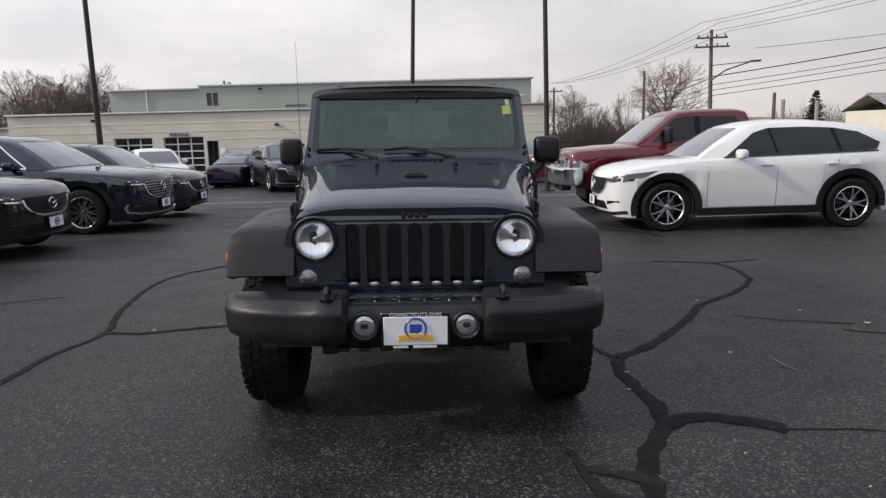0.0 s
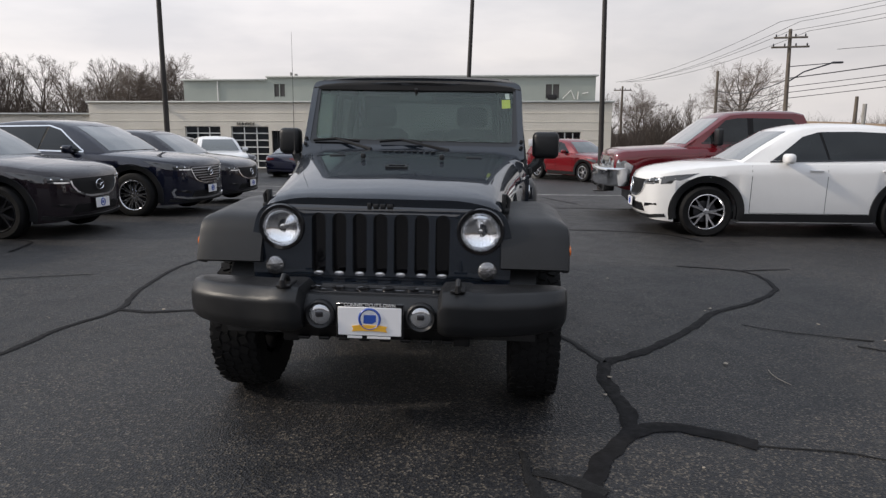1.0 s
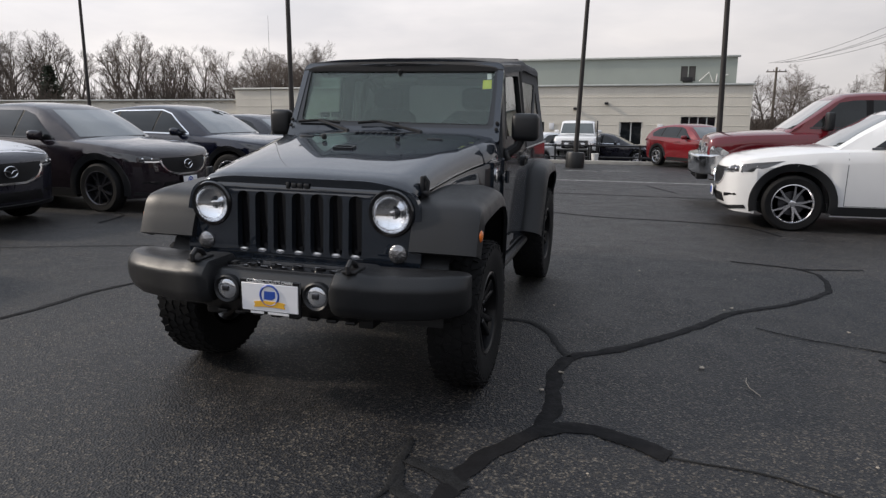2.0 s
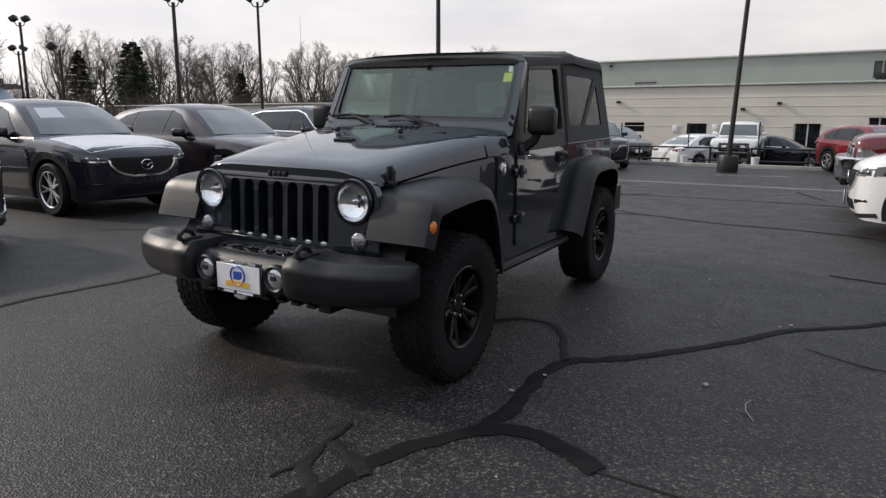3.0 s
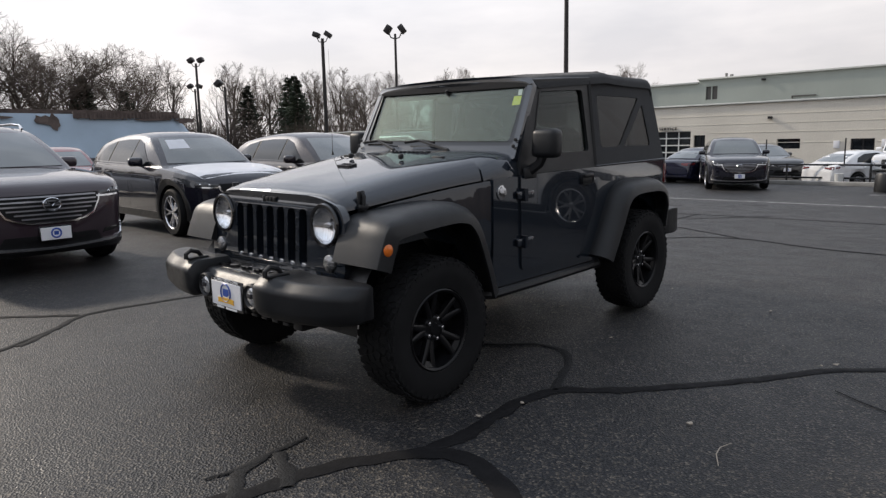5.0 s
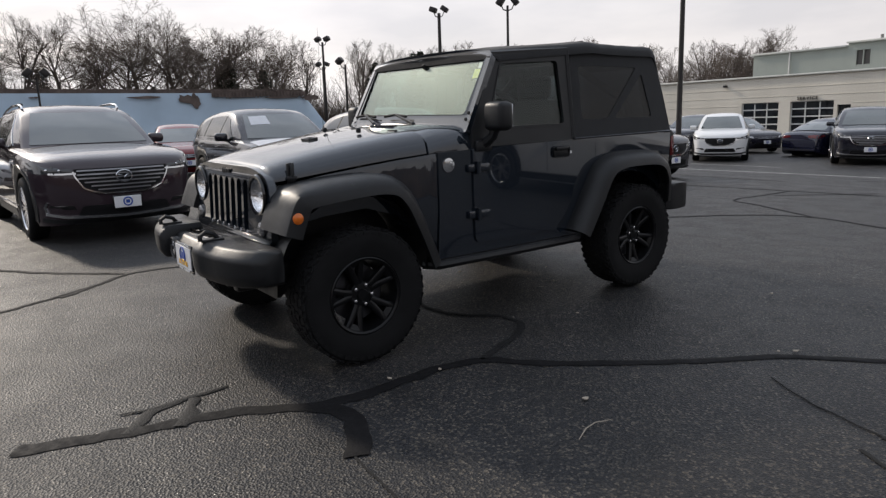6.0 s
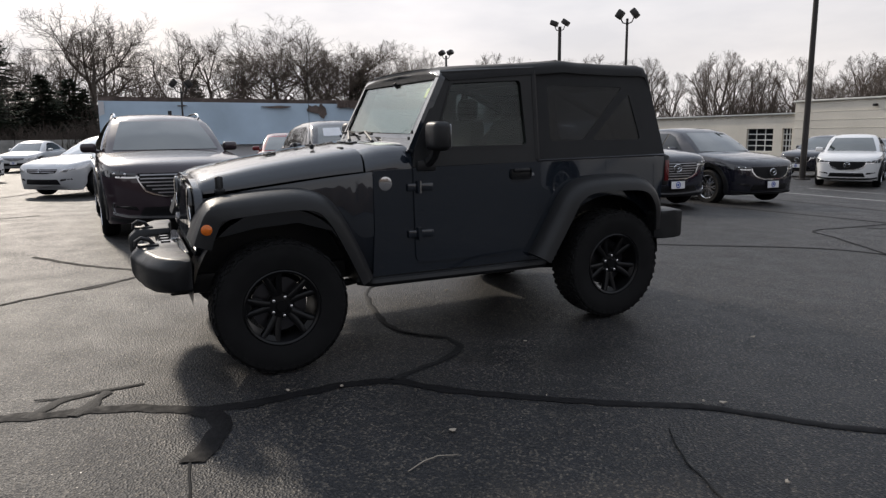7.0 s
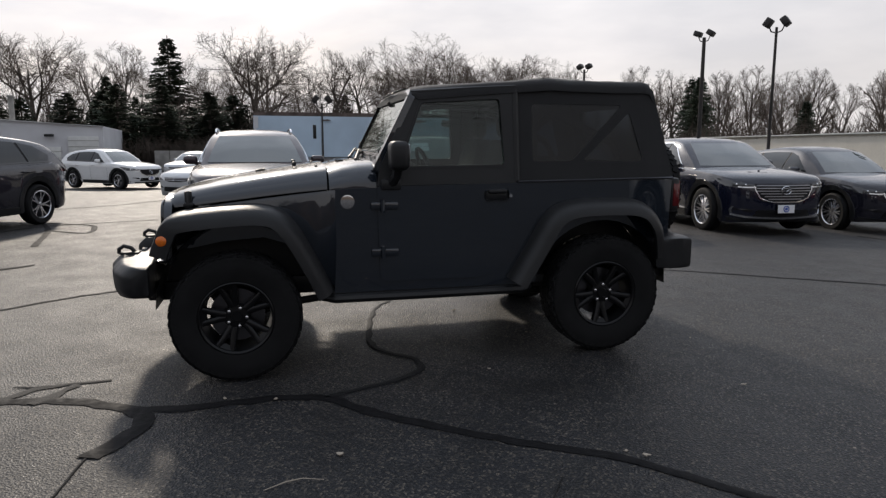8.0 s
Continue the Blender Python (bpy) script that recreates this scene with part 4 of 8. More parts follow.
def car(kind, m, body_mat, label, rims=SILVER_ALLOY, spokes=10, plate_on=True, chrome_low=False, mesh_grille=False, roof_rails=False, clad=True, group="parked cars", category="car", bars=0, roof_mat=None, film=False):
    sp = SPECS[kind]
    kx, kz, ks = sp.get("wide", 1), sp.get("rise", 1), sp.get("stretch", 1)
    L = sp["L"] * ks
    R, fa, wb = sp["R"], sp["fa"] * ks, sp["wb"] * ks
    tab = lambda key, s, k: lerp_table(sp[key], s / ks) * k
    thing = empty("car", m, label, category, group)
    axles = (fa, fa + wb)
    ar = R + 0.075
    # stations, dense over the wheel arches
    st = sorted({0, 0.015, 0.04, 0.08, 0.14, 0.22, 0.34, L, L - 0.015, L - 0.05, L - 0.12, L - 0.22, L - 0.36, *[round(i * 0.14, 3) for i in range(3, int((L - 0.4) / 0.14) + 1)],
                 *[round(a + ar * math.cos(math.pi * i / 14), 4) for a in axles for i in range(15)]})
    rings = []
    for s in st:
        zt, w, zb = tab("deck", s, kz), tab("half", s, kx), tab("under", s, 1)
        zl = zb
        for a in axles:
            d = abs(s - a)
            if d < ar:
                zl = max(zl, R + math.sqrt(max(0, ar * ar - d * d)))
        zl = min(zl, zt - 0.12)
        h = zt - zl
        mid = zl + (zt - zb) * 0.45 if zl == zb else max(zl + 0.02, zb + (zt - zb) * 0.62)
        sh = max(zt - 0.17, zl + 0.04)
        side = [(w * 0.945, zl), (w * 0.966, zl + min(0.05, h * 0.15)), (w * 0.974, (zl + sh) / 2), (w, sh), (w * 0.974, zt - 0.075), (w * 0.95, zt - 0.032), (w * 0.89, zt - 0.008), (w * 0.62, zt + 0.018), (w * 0.3, zt + 0.030), (0, zt + 0.032)]
        ring = [(x, s, z) for x, z in side] + [(-x, s, z) for x, z in side[-2::-1]]
        ring += [(-w * 0.70, s, zl if zl == zb else zl), (-w * 0.35, s, max(zb, zl) if zl == zb else zl), (w * 0.35, s, zl), (w * 0.70, s, zl)]
        rings.append(ring)
    # a nose that is gently bowed in plan and tucked in towards the chin
    nose = rings[0]
    zc = (nose[0][2] + nose[len(nose) // 3][2]) / 2
    inner = [[(x * q, y, zc + (z - zc) * q) for x, y, z in nose] for q in (0.15, 0.35, 0.55, 0.75, 0.9)]
    chin = [(0.22, 0.075), (0.30, 0.03), (0.40, 0.0), (0.60, 0.005), (0.80, 0.018), (0.90, 0.03), (1.4, 0.03)]
    rings = [[(x, y + max(0, 1 - y / 0.3) ** 2 * (0.055 * min(1, abs(x) / (0.44 * kx)) ** 2 + lerp_table(chin, z)), z) for x, y, z in r] for r in inner + rings]
    bm = bmesh.new()
    loft(bm, rings)
    body = part("body", bm, body_mat, thing, smooth=32)
    # cabin
    r0, r1 = sp["roof"][0][0] * ks, sp["roof"][-1][0] * ks
    zr_max = max(z for _, z in sp["roof"]) * kz
    rings = []
    n = 30
    for i in range(n + 1):
        s = r0 + (r1 - r0) * i / n
        zt = tab("roof", s, kz)
        zb = tab("deck", s, kz) - 0.05
        zt = max(zt, zb + 0.02)
        wide = lambda z: (sp["cab"][0] + (sp["cab"][1] - sp["cab"][0]) * max(0, (z - zb) / (zr_max - zb)) ** 1.15) * kx * (0.90 + 0.10 * smoothstep(0, 0.25, i / n) - 0.06 * smoothstep(0.75, 1, i / n))
        side = [(wide(zb), zb), (wide(zb + (zt - zb) * 0.33), zb + (zt - zb) * 0.33), (wide(zb + (zt - zb) * 0.66), zb + (zt - zb) * 0.66), (wide(zt) + 0.015, zt - 0.03), (wide(zt) - 0.03, zt + 0.0), (wide(zt) * 0.6, zt + 0.03), (0, zt + 0.042)]
        rings.append([(x, s, z) for x, z in side] + [(-x, s, z) for x, z in side[-2::-1]])
    bm = bmesh.new()
    loft(bm, rings)
    cabin = part("cabin", bm, roof_mat or body_mat, thing, smooth=32)
    cs, bs = Skin(cabin), Skin(body)
    S = lambda pts: [(u * ks, v * kz) for u, v in pts]
    X = lambda pts: [(u * kx, v * kz) for u, v in pts]
    for axis in ("left", "right"):
        lo = [p for w_ in S([q for w in sp["win"] for q in w]) for p in (w_,)]
        f, b = sp["win"][0], sp["win"][-1]
        for w0, w1 in zip(sp["win"], sp["win"][1:]):
            bm = bmesh.new()
            cs.patch(bm, axis, S([(w0[-1][0] - 0.02, w0[-1][1]), (w0[-2][0] - 0.02, w0[-2][1]), (w1[1][0] + 0.02, w1[1][1]), (w1[0][0] + 0.02, w1[0][1])]), 0.004, 1)
            part("door_pillar", bm, GRILLE_BLACK, thing)
        for w_ in sp["win"]:
            bm = bmesh.new()
            cs.patch(bm, axis, S(w_), 0.007)
            part("side_window", bm, TINT, thing)
        bm = bmesh.new()
        base = [(f[0][0] - 0.03, f[0][1] - 0.02), (b[-1][0] + 0.02, b[-1][1] - 0.02)]
        cs.strip(bm, axis, S(base), 0.022, 0.009)
        if chrome_low:
            top = [(f[0][0] - 0.03, f[0][1] - 0.01), (f[1][0], f[1][1] + 0.02), (f[2][0], f[2][1] + 0.025), (b[1][0], b[1][1] + 0.025), (b[2][0] + 0.02, b[2][1] + 0.01), (b[-1][0] + 0.03, b[-1][1])]
            cs.strip(bm, axis, S(top), 0.020, 0.009)
        part("window_trim", bm, CHROME if chrome_low or kind == "sedan" else GLOSS_BLACK, thing)
        sg = 1 if axis == "left" else -1
        # door shuts and handles
        z0, z1 = 0.36, tab("deck", 2.4 * ks, kz) - 0.06
        dx = [w_[0][0] for w_ in sp["win"]] + [sp["win"][-1][-1][0]]
        seams = [axles[0] + ar + 0.14, dx[1] * ks - 0.04, min(dx[2] * ks - 0.02 if len(dx) > 2 else L, axles[1] - ar + 0.22)]
        bm = bmesh.new()
        for i, s in enumerate(seams):
            bot = z0 if s < axles[1] - ar - 0.02 else R + ar * 0.85
            bs.strip(bm, axis, [(s, bot), (s, z1)], 0.006, 0.0012)
        bs.strip(bm, axis, [(seams[0], z0), (axles[1] - ar - 0.05, z0)], 0.006, 0.0012)
        part("door_shut", bm, GLOSS_BLACK, thing, "dark shut lines")
        for s in (seams[1] - 0.16, seams[2] - 0.10):
            bm = bmesh.new()
            p, nrm = bs.hit(axis, s, z1 - 0.06)
            if p is not None:
                box(bm, tuple(p + Vector((sg * 0.022, 0, 0))), (0.028, 0.19, 0.03), 0.012)
                part("door_handle", bm, body_mat, thing)
        # mirror
        bm = bmesh.new()
        mx = (sp["cab"][0] * kx + 0.10) * sg
        my, mz = sp["win"][0][0][0] * ks + 0.16, sp["win"][0][0][1] * kz + 0.03
        if kind == "pickup":
            box(bm, (mx + sg * 0.04, my + 0.05, mz + 0.06), (0.22, 0.12, 0.30), 0.04, 3)
        else:
            box(bm, (mx, my, mz), (0.22, 0.13, 0.14), 0.05, 3)
        tube(bm, [(mx, my, mz - 0.03), (sg * (sp["cab"][0] * kx - 0.06), my + 0.02, mz - 0.07)], 0.03, 6)
        part("door_mirror", bm, body_mat if kind != "pickup" else BLACK_PLASTIC, thing)
        # cladding round the arches and along the sill
        if clad:
            for a in axles:
                rows = []
                for i in range(25):
                    an = radians(-14 + 208 * i / 24)
                    cu, cv = math.cos(an), math.sin(an)
                    pi_, _ = bs.hit(axis, a + (ar + 0.025) * cu, R + (ar + 0.025) * cv)
                    po_, _ = bs.hit(axis, a + (ar + 0.082) * cu, R + (ar + 0.082) * cv)
                    if pi_ is None or po_ is None or pi_.x * sg < 0.5 or po_.x * sg < 0.5:
                        continue
                    rows.append([(x, a + r * cu, R + r * cv) for r, x in ((ar - 0.02, pi_.x - sg * 0.06), (ar - 0.02, pi_.x + sg * 0.010), (ar, pi_.x + sg * 0.016), (ar + 0.075, po_.x + sg * 0.014), (ar + 0.082, po_.x - sg * 0.01))])
                if len(rows) > 3:
                    bm = bmesh.new()
                    loft(bm, rows)
                    part("arch_cladding", bm, BLACK_PLASTIC, thing)
            bm = bmesh.new()
            bs.strip(bm, axis, [(axles[0] + ar, 0.295), (axles[1] - ar, 0.30)], 0.11, 0.010)
            part("sill_cladding", bm, BLACK_PLASTIC, thing)
        if chrome_low:
            bm = bmesh.new()
            bs.strip(bm, axis, [(axles[0] + ar + 0.05, 0.375), (axles[1] - ar - 0.05, 0.385)], 0.03, 0.014)
            part("sill_trim", bm, CHROME, thing)
        # head and tail lamps
        zn = lerp_table(sp["deck"], 0.06) * kz
        if sp.get("front") == "truck":
            bm = bmesh.new()
            bs.patch(bm, "front", [(sg * 0.60, zn - 0.34), (sg * 0.60, zn - 0.12), (sg * 0.88, zn - 0.10), (sg * 0.91, zn - 0.32)], 0.008)
            bs.patch(bm, axis, [(0.03, zn - 0.34), (0.04, zn - 0.08), (0.30, zn - 0.11), (0.44, zn - 0.20), (0.40, zn - 0.33)], 0.010, 2)
            part("headlight", bm, LAMP_GLASS, thing, "large clear headlight")
        if sp.get("front") != "truck":
            zh = lerp_table(sp["deck"], 0.10) * kz
            low = kind == "sedan"
            bm = bmesh.new()
            if low:
                bs.patch(bm, "front", [(sg * 0.50, zh - 0.13), (sg * 0.56, zh - 0.05), (sg * 0.70, zh - 0.02), (sg * 0.80, zh + 0.02), (sg * 0.80, zh - 0.08), (sg * 0.66, zh - 0.13)], 0.006)
                bs.patch(bm, axis, [(0.20, zh - 0.09), (0.22, zh + 0.0), (0.50, zh + 0.06), (0.66, zh + 0.07), (0.46, zh - 0.05)], 0.006, 2)
            else:
                bs.patch(bm, "front", [(sg * 0.50 * kx, zh - 0.115), (sg * 0.50 * kx, zh - 0.075), (sg * 0.66 * kx, zh - 0.045), (sg * 0.80 * kx, zh - 0.02), (sg * 0.80 * kx, zh - 0.125), (sg * 0.68 * kx, zh - 0.125)], 0.006)
                bs.patch(bm, axis, [(0.16, zh - 0.12), (0.16, zh - 0.035), (0.40, zh + 0.005), (0.74, zh + 0.04), (0.52, zh - 0.055), (0.36, zh - 0.11)], 0.006, 2)
            hl = part("headlight", bm, LAMP_GLASS if low else LAMP_DARK, thing, "narrow headlight with a bright projector")
            for q, dz in ((0.62, -0.085), (0.73, -0.078)):
                p, nrm = bs.hit("front", sg * q * kx, zh + dz)
                if p is not None:
                    bm = bmesh.new()
                    lathe(bm, [(0.002, -0.008), (0.014, -0.006), (0.020, 0.002), (0.020, 0.008)], 12, "y", tuple(p + nrm * 0.004))
                    part("projector", bm, CHROME, hl)
            if not low:
                bm = bmesh.new()
                bs.strip(bm, "front", [(sg * 0.47 * kx, zh - 0.125), (sg * 0.60 * kx, zh - 0.125), (sg * 0.72 * kx, zh - 0.118)], 0.02, 0.012)
                part("lamp_line", bm, CHROME, hl)
        zt = lerp_table(sp["deck"], sp["L"] - 0.2) * kz
        bm = bmesh.new()
        bs.patch(bm, "rear", [(sg * 0.36 * kx, zt - 0.16), (sg * 0.36 * kx, zt - 0.10), (sg * 0.80 * kx, zt - 0.08), (sg * 0.80 * kx, zt - 0.20), (sg * 0.6 * kx, zt - 0.20)], 0.006)
        bs.patch(bm, axis, [(L - 0.30, zt - 0.09), (L - 0.14, zt - 0.10), (L - 0.12, zt - 0.17), (L - 0.28, zt - 0.14)], 0.006, 2)
        part("tail_light", bm, RED_LENS, thing)
        if sp.get("front") == "truck":
            continue
        bm = bmesh.new()
        bs.patch(bm, "front", [(sg * 0.50 * kx, 0.40), (sg * 0.53 * kx, 0.455), (sg * 0.74 * kx, 0.47), (sg * 0.75 * kx, 0.44)], 0.004, 2)
        part("lower_intake", bm, GLOSS_BLACK, thing)
        if chrome_low:
            bm = bmesh.new()
            bs.strip(bm, "front", [(sg * 0.76 * kx, 0.37), (sg * 0.775 * kx, 0.44), (sg * 0.755 * kx, 0.50)], 0.02, 0.012)
            part("corner_trim", bm, CHROME, thing)
        if roof_rails:
            bm = bmesh.new()
            x = sg * (sp["cab"][1] * kx - 0.02)
            pts = [(x, s * ks, lerp_table(sp["roof"], s) * kz + 0.05) for s in (2.25, 2.5, 3.0, 3.5, 3.9)]
            tube(bm, [(x, 2.18 * ks, pts[0][2] - 0.05)] + pts + [(x, 4.0 * ks, pts[-1][2] - 0.07)], 0.017, 6)
            part("roof_rail", bm, CHROME, thing)
    for axis, key in (("front", "wind"), ("rear", "back")):
        bm = bmesh.new()
        cs.patch(bm, axis, X(sp[key]), 0.006, 4)
        part("windshield" if axis == "front" else "rear_window", bm, SCREEN_GLASS, thing)
    if film:
        bm = bmesh.new()
        bs.patch(bm, "top", rounded([(-0.70, 0.16), (0.70, 0.16), (0.76, 0.5), (0.76, 1.05), (-0.76, 1.05), (-0.76, 0.5)], 0.08), 0.004, 4)
        part("hood_film", bm, FILM, thing, "white protective film on the hood")
        bm = bmesh.new()
        cs.patch(bm, "front", X([(-0.50, 1.36), (-0.16, 1.37), (-0.15, 1.52), (-0.46, 1.51)]), 0.009, 2)
        part("window_sheet", bm, FILM, thing, "white sheet behind the windshield")
    if sp.get("front") == "truck":
        truck_nose(thing, bs, sp, kz, bars)
    else:
        crossover_nose(thing, bs, sp, kx, kz, bars, chrome_low, plate_on, kind == "sedan")
    # wheels
    tw = sp["tw"]
    for a in axles:
        for sg in (1, -1):
            wheel(thing, sg * (lerp_table(sp["half"], a / ks) * kx - tw / 2 - 0.008), a, R, tw, sp["rim"], rims, spokes, sg)
    # dark wells and underside
    bm = bmesh.new()
    hw = sp["half"][6][1] * kx
    for a in axles:
        box(bm, (0, a, R + 0.10), (hw * 1.0, ar * 2.0, R * 1.2))
    box(bm, (0, L / 2, 0.30 if sp.get("front") != "truck" else 0.52), (hw * 1.5, L * 0.8, 0.12))
    part("underbody", bm, BLACK_PLASTIC, thing, smooth=0)
    return thing


def truck_nose(thing, bs, sp, kz, bars):
    zn = lerp_table(sp["deck"], 0.06) * kz
    bm = bmesh.new()
    bs.patch(bm, "front", rounded([(-0.56, zn - 0.42), (0.56, zn - 0.42), (0.58, zn - 0.07), (-0.58, zn - 0.07)], 0.06), 0.005)
    gr = part("grille", bm, GLOSS_BLACK, thing, "broad black grille in a bright frame")
    if bars < 0:
        return
    for line in ([(-0.56, zn - 0.41), (0.56, zn - 0.41), (0.58, zn - 0.08), (-0.58, zn - 0.08), (-0.56, zn - 0.41)], [(-0.56, zn - 0.24), (0.56, zn - 0.24)], [(0, zn - 0.41), (0, zn - 0.08)]):
        bm = bmesh.new()
        bs.strip(bm, "front", line, 0.075, 0.03)
        part("grille_bar", bm, CHROME, gr)
    bm = bmesh.new()
    loft(bm, [[(x, y + a, z) for a, z in rounded([(0.03, 0.57), (0.26, 0.57), (0.26, 0.90), (0.01, 0.90)], 0.045, 3)] for x, y in ((-1.0, 0.12), (-0.96, -0.05), (-0.6, -0.15), (0, -0.18), (0.6, -0.15), (0.96, -0.05), (1.0, 0.12))])
    part("bumper", bm, CHROME, thing, "chrome front bumper")
    bm = bmesh.new()
    box(bm, (0, 0.05, 0.53), (1.5, 0.2, 0.14), 0.03)
    part("air_dam", bm, BLACK_PLASTIC, thing)
    for sg in (1, -1):
        bm = bmesh.new()
        tube(bm, [(sg * 0.45, -0.02, 0.56), (sg * 0.45, -0.12, 0.54), (sg * 0.45, -0.05, 0.50)], 0.02, 6)
        part("tow_hook", bm, BLACK_METAL, thing)


def crossover_nose(thing, bs, sp, kx, kz, bars, chrome_low, plate_on, low=False):
    """Shield grille with its bright wing, badge, intake and dealer plate."""
    X = lambda pts: [(u * kx, v) for u, v in pts]
    zn = lerp_table(sp["deck"], 0.10) * kz
    if low:
        top, foot = zn - 0.06, zn - 0.17
        out = [(-0.46, top), (0.46, top), (0.40, foot + 0.02), (0.2, foot), (-0.2, foot), (-0.40, foot + 0.02)]
    else:
        top, foot = zn - 0.075, 0.575 * kz
        out = [(-0.495, top), (0.495, top), (0.475, top - 0.09), (0.40, foot + 0.075), (0.22, foot + 0.005), (-0.22, foot + 0.005), (-0.40, foot + 0.075), (-0.475, top - 0.09)]
    bm = bmesh.new()
    bs.patch(bm, "front", rounded(X(out), 0.02), 0.004, 5)
    gr = part("grille", bm, GRILLE_BLACK, thing, "black shield grille with chrome wing")
    wing = [(-0.50, top - 0.03), (-0.48, top - 0.095), (-0.41, foot + 0.065), (-0.32, foot + 0.022), (-0.2, foot - 0.006), (0.2, foot - 0.006), (0.32, foot + 0.022), (0.41, foot + 0.065), (0.48, top - 0.095), (0.50, top - 0.03)]
    if not low:
        bm = bmesh.new()
        bs.strip(bm, "front", X(wing), 0.026 if not bars else 0.016, 0.018)
        part("grille_wing", bm, CHROME, gr)
    n = 2 if low else bars or 0
    for i in range(n):
        z = foot + 0.02 + (top - foot - 0.02) * (i + 0.5) / n
        q = (z - foot) / (top - foot)
        hw = (0.24 + 0.26 * min(1, q * 1.5) if q < 0.66 else 0.48) * kx - 0.02
        bm = bmesh.new()
        bs.strip(bm, "front", [(-hw, z), (0, z), (hw, z)], 0.016, 0.012)
        part("grille_bar", bm, SATIN_BAR, gr)
    bm = bmesh.new()
    p, nrm = bs.hit("front", 0, top - (0.045 if low else 0.105))
    if p is not None:
        c = tuple(p + Vector((0, -0.024, 0)))
        kb = 0.6 if low else 1.0
        for i in range(24):
            a, b = 2 * math.pi * i / 24, 2 * math.pi * (i + 1) / 24
            tube(bm, [(c[0] + 0.088 * kb * math.cos(a), c[1], c[2] + 0.068 * kb * math.sin(a)), (c[0] + 0.088 * kb * math.cos(b), c[1], c[2] + 0.068 * kb * math.sin(b))], 0.0085 * kb, 5)
        tube(bm, [(c[0] - 0.075 * kb, c[1], c[2] + 0.02), (c[0] - 0.03 * kb, c[1], c[2] + 0.01), (c[0], c[1], c[2] - 0.02), (c[0] + 0.03 * kb, c[1], c[2] + 0.01), (c[0] + 0.075 * kb, c[1], c[2] + 0.02)], 0.0085 * kb, 5)
        part("badge", bm, CHROME, gr, "plain oval chrome badge")
    bm = bmesh.new()
    bs.patch(bm, "front", rounded(X([(-0.50, 0.325), (-0.44, 0.445), (0.44, 0.445), (0.50, 0.325)]), 0.02), 0.004, 3)
    part("lower_intake", bm, GRILLE_BLACK, thing)
    if not low:
        bm = bmesh.new()
        bs.strip(bm, "front", X([(-0.80, 0.30), (-0.66, 0.275), (-0.40, 0.262), (0.40, 0.262), (0.66, 0.275), (0.80, 0.30)]), 0.045, 0.012)
        part("chin", bm, BLACK_PLASTIC, thing)
    if chrome_low:
        bm = bmesh.new()
        bs.strip(bm, "front", X([(-0.77, 0.365), (-0.6, 0.325), (0, 0.305), (0.6, 0.325), (0.77, 0.365)]), 0.030, 0.018)
        part("bumper_trim", bm, CHROME, thing)
    if plate_on:
        p, nrm = bs.hit("front", 0, 0.45 * kz)
        if p is not None:
            bm = bmesh.new()
            box(bm, (0, p.y - 0.030, 0.455 * kz), (0.325, 0.012, 0.165), 0.004, 1)
            fr = part("plate_frame", bm, GLOSS_BLACK, thing)
            bm = bmesh.new()
            box(bm, (0, p.y - 0.038, 0.455 * kz), (0.305, 0.008, 0.135), 0.003, 1)
            pl = part("dealer_plate", bm, PLATE_WHITE, fr, "white dealer plate with a blue emblem")
            for r0, mt, nm in ((0.048, PLATE_BLUE, "emblem"),):
                bm = bmesh.new()
                for i in range(16):
                    a, b = 2 * math.pi * i / 16, 2 * math.pi * (i + 1) / 16
                    tube(bm, [(r0 * math.cos(a), p.y - 0.043, 0.458 * kz + r0 * math.sin(a)), (r0 * math.cos(b), p.y - 0.043, 0.458 * kz + r0 * math.sin(b))], 0.009, 4)
                box(bm, (0, p.y - 0.043, 0.458 * kz), (0.045, 0.004, 0.04), 0.001, 1)
                part(nm, bm, mt, thing)


def place(front_x, front_y, turn, z=None):
    """A pose whose nose is at (front_x, front_y); turn 90 faces +x, -90 faces -x, 0 faces -y."""
    return pose(front_x, front_y, ground_z(front_x, front_y) if z is None else z, 0, 0, turn)


# the row that faces the lane, and the white crossover opposite
car("big_suv", place(-4.80, 3.54, 94), PAINT_PLUM, "dusty plum brown seven-seat crossover with chrome grille bars", spokes=10, chrome_low=True, roof_rails=True, bars=6)
filmed = car("suv", place(-5.93, 6.62, 89), PAINT_BLACK, "black crossover with white film on its hood", spokes=5, plate_on=False, film=True)
car("suv", place(-5.27, 9.08, 89), PAINT_MAROON, "dark maroon crossover parked in the row", spokes=5, rims=DARK_ALLOY)
car("big_suv", place(-5.0, 12.10, 87), PAINT_NAVY, "dark navy seven-seat crossover with chrome window trim", spokes=10, chrome_low=True, bars=6)
car("suv", place(-5.32, 14.95, 88), PAINT_BLACK, "black crossover with silver spoked wheels", spokes=10)
car("suv", place(2.44, 10.72, -90), PAINT_WHITE, "pearl white crossover with black arch cladding", spokes=5, rims=SILVER_ALLOY)
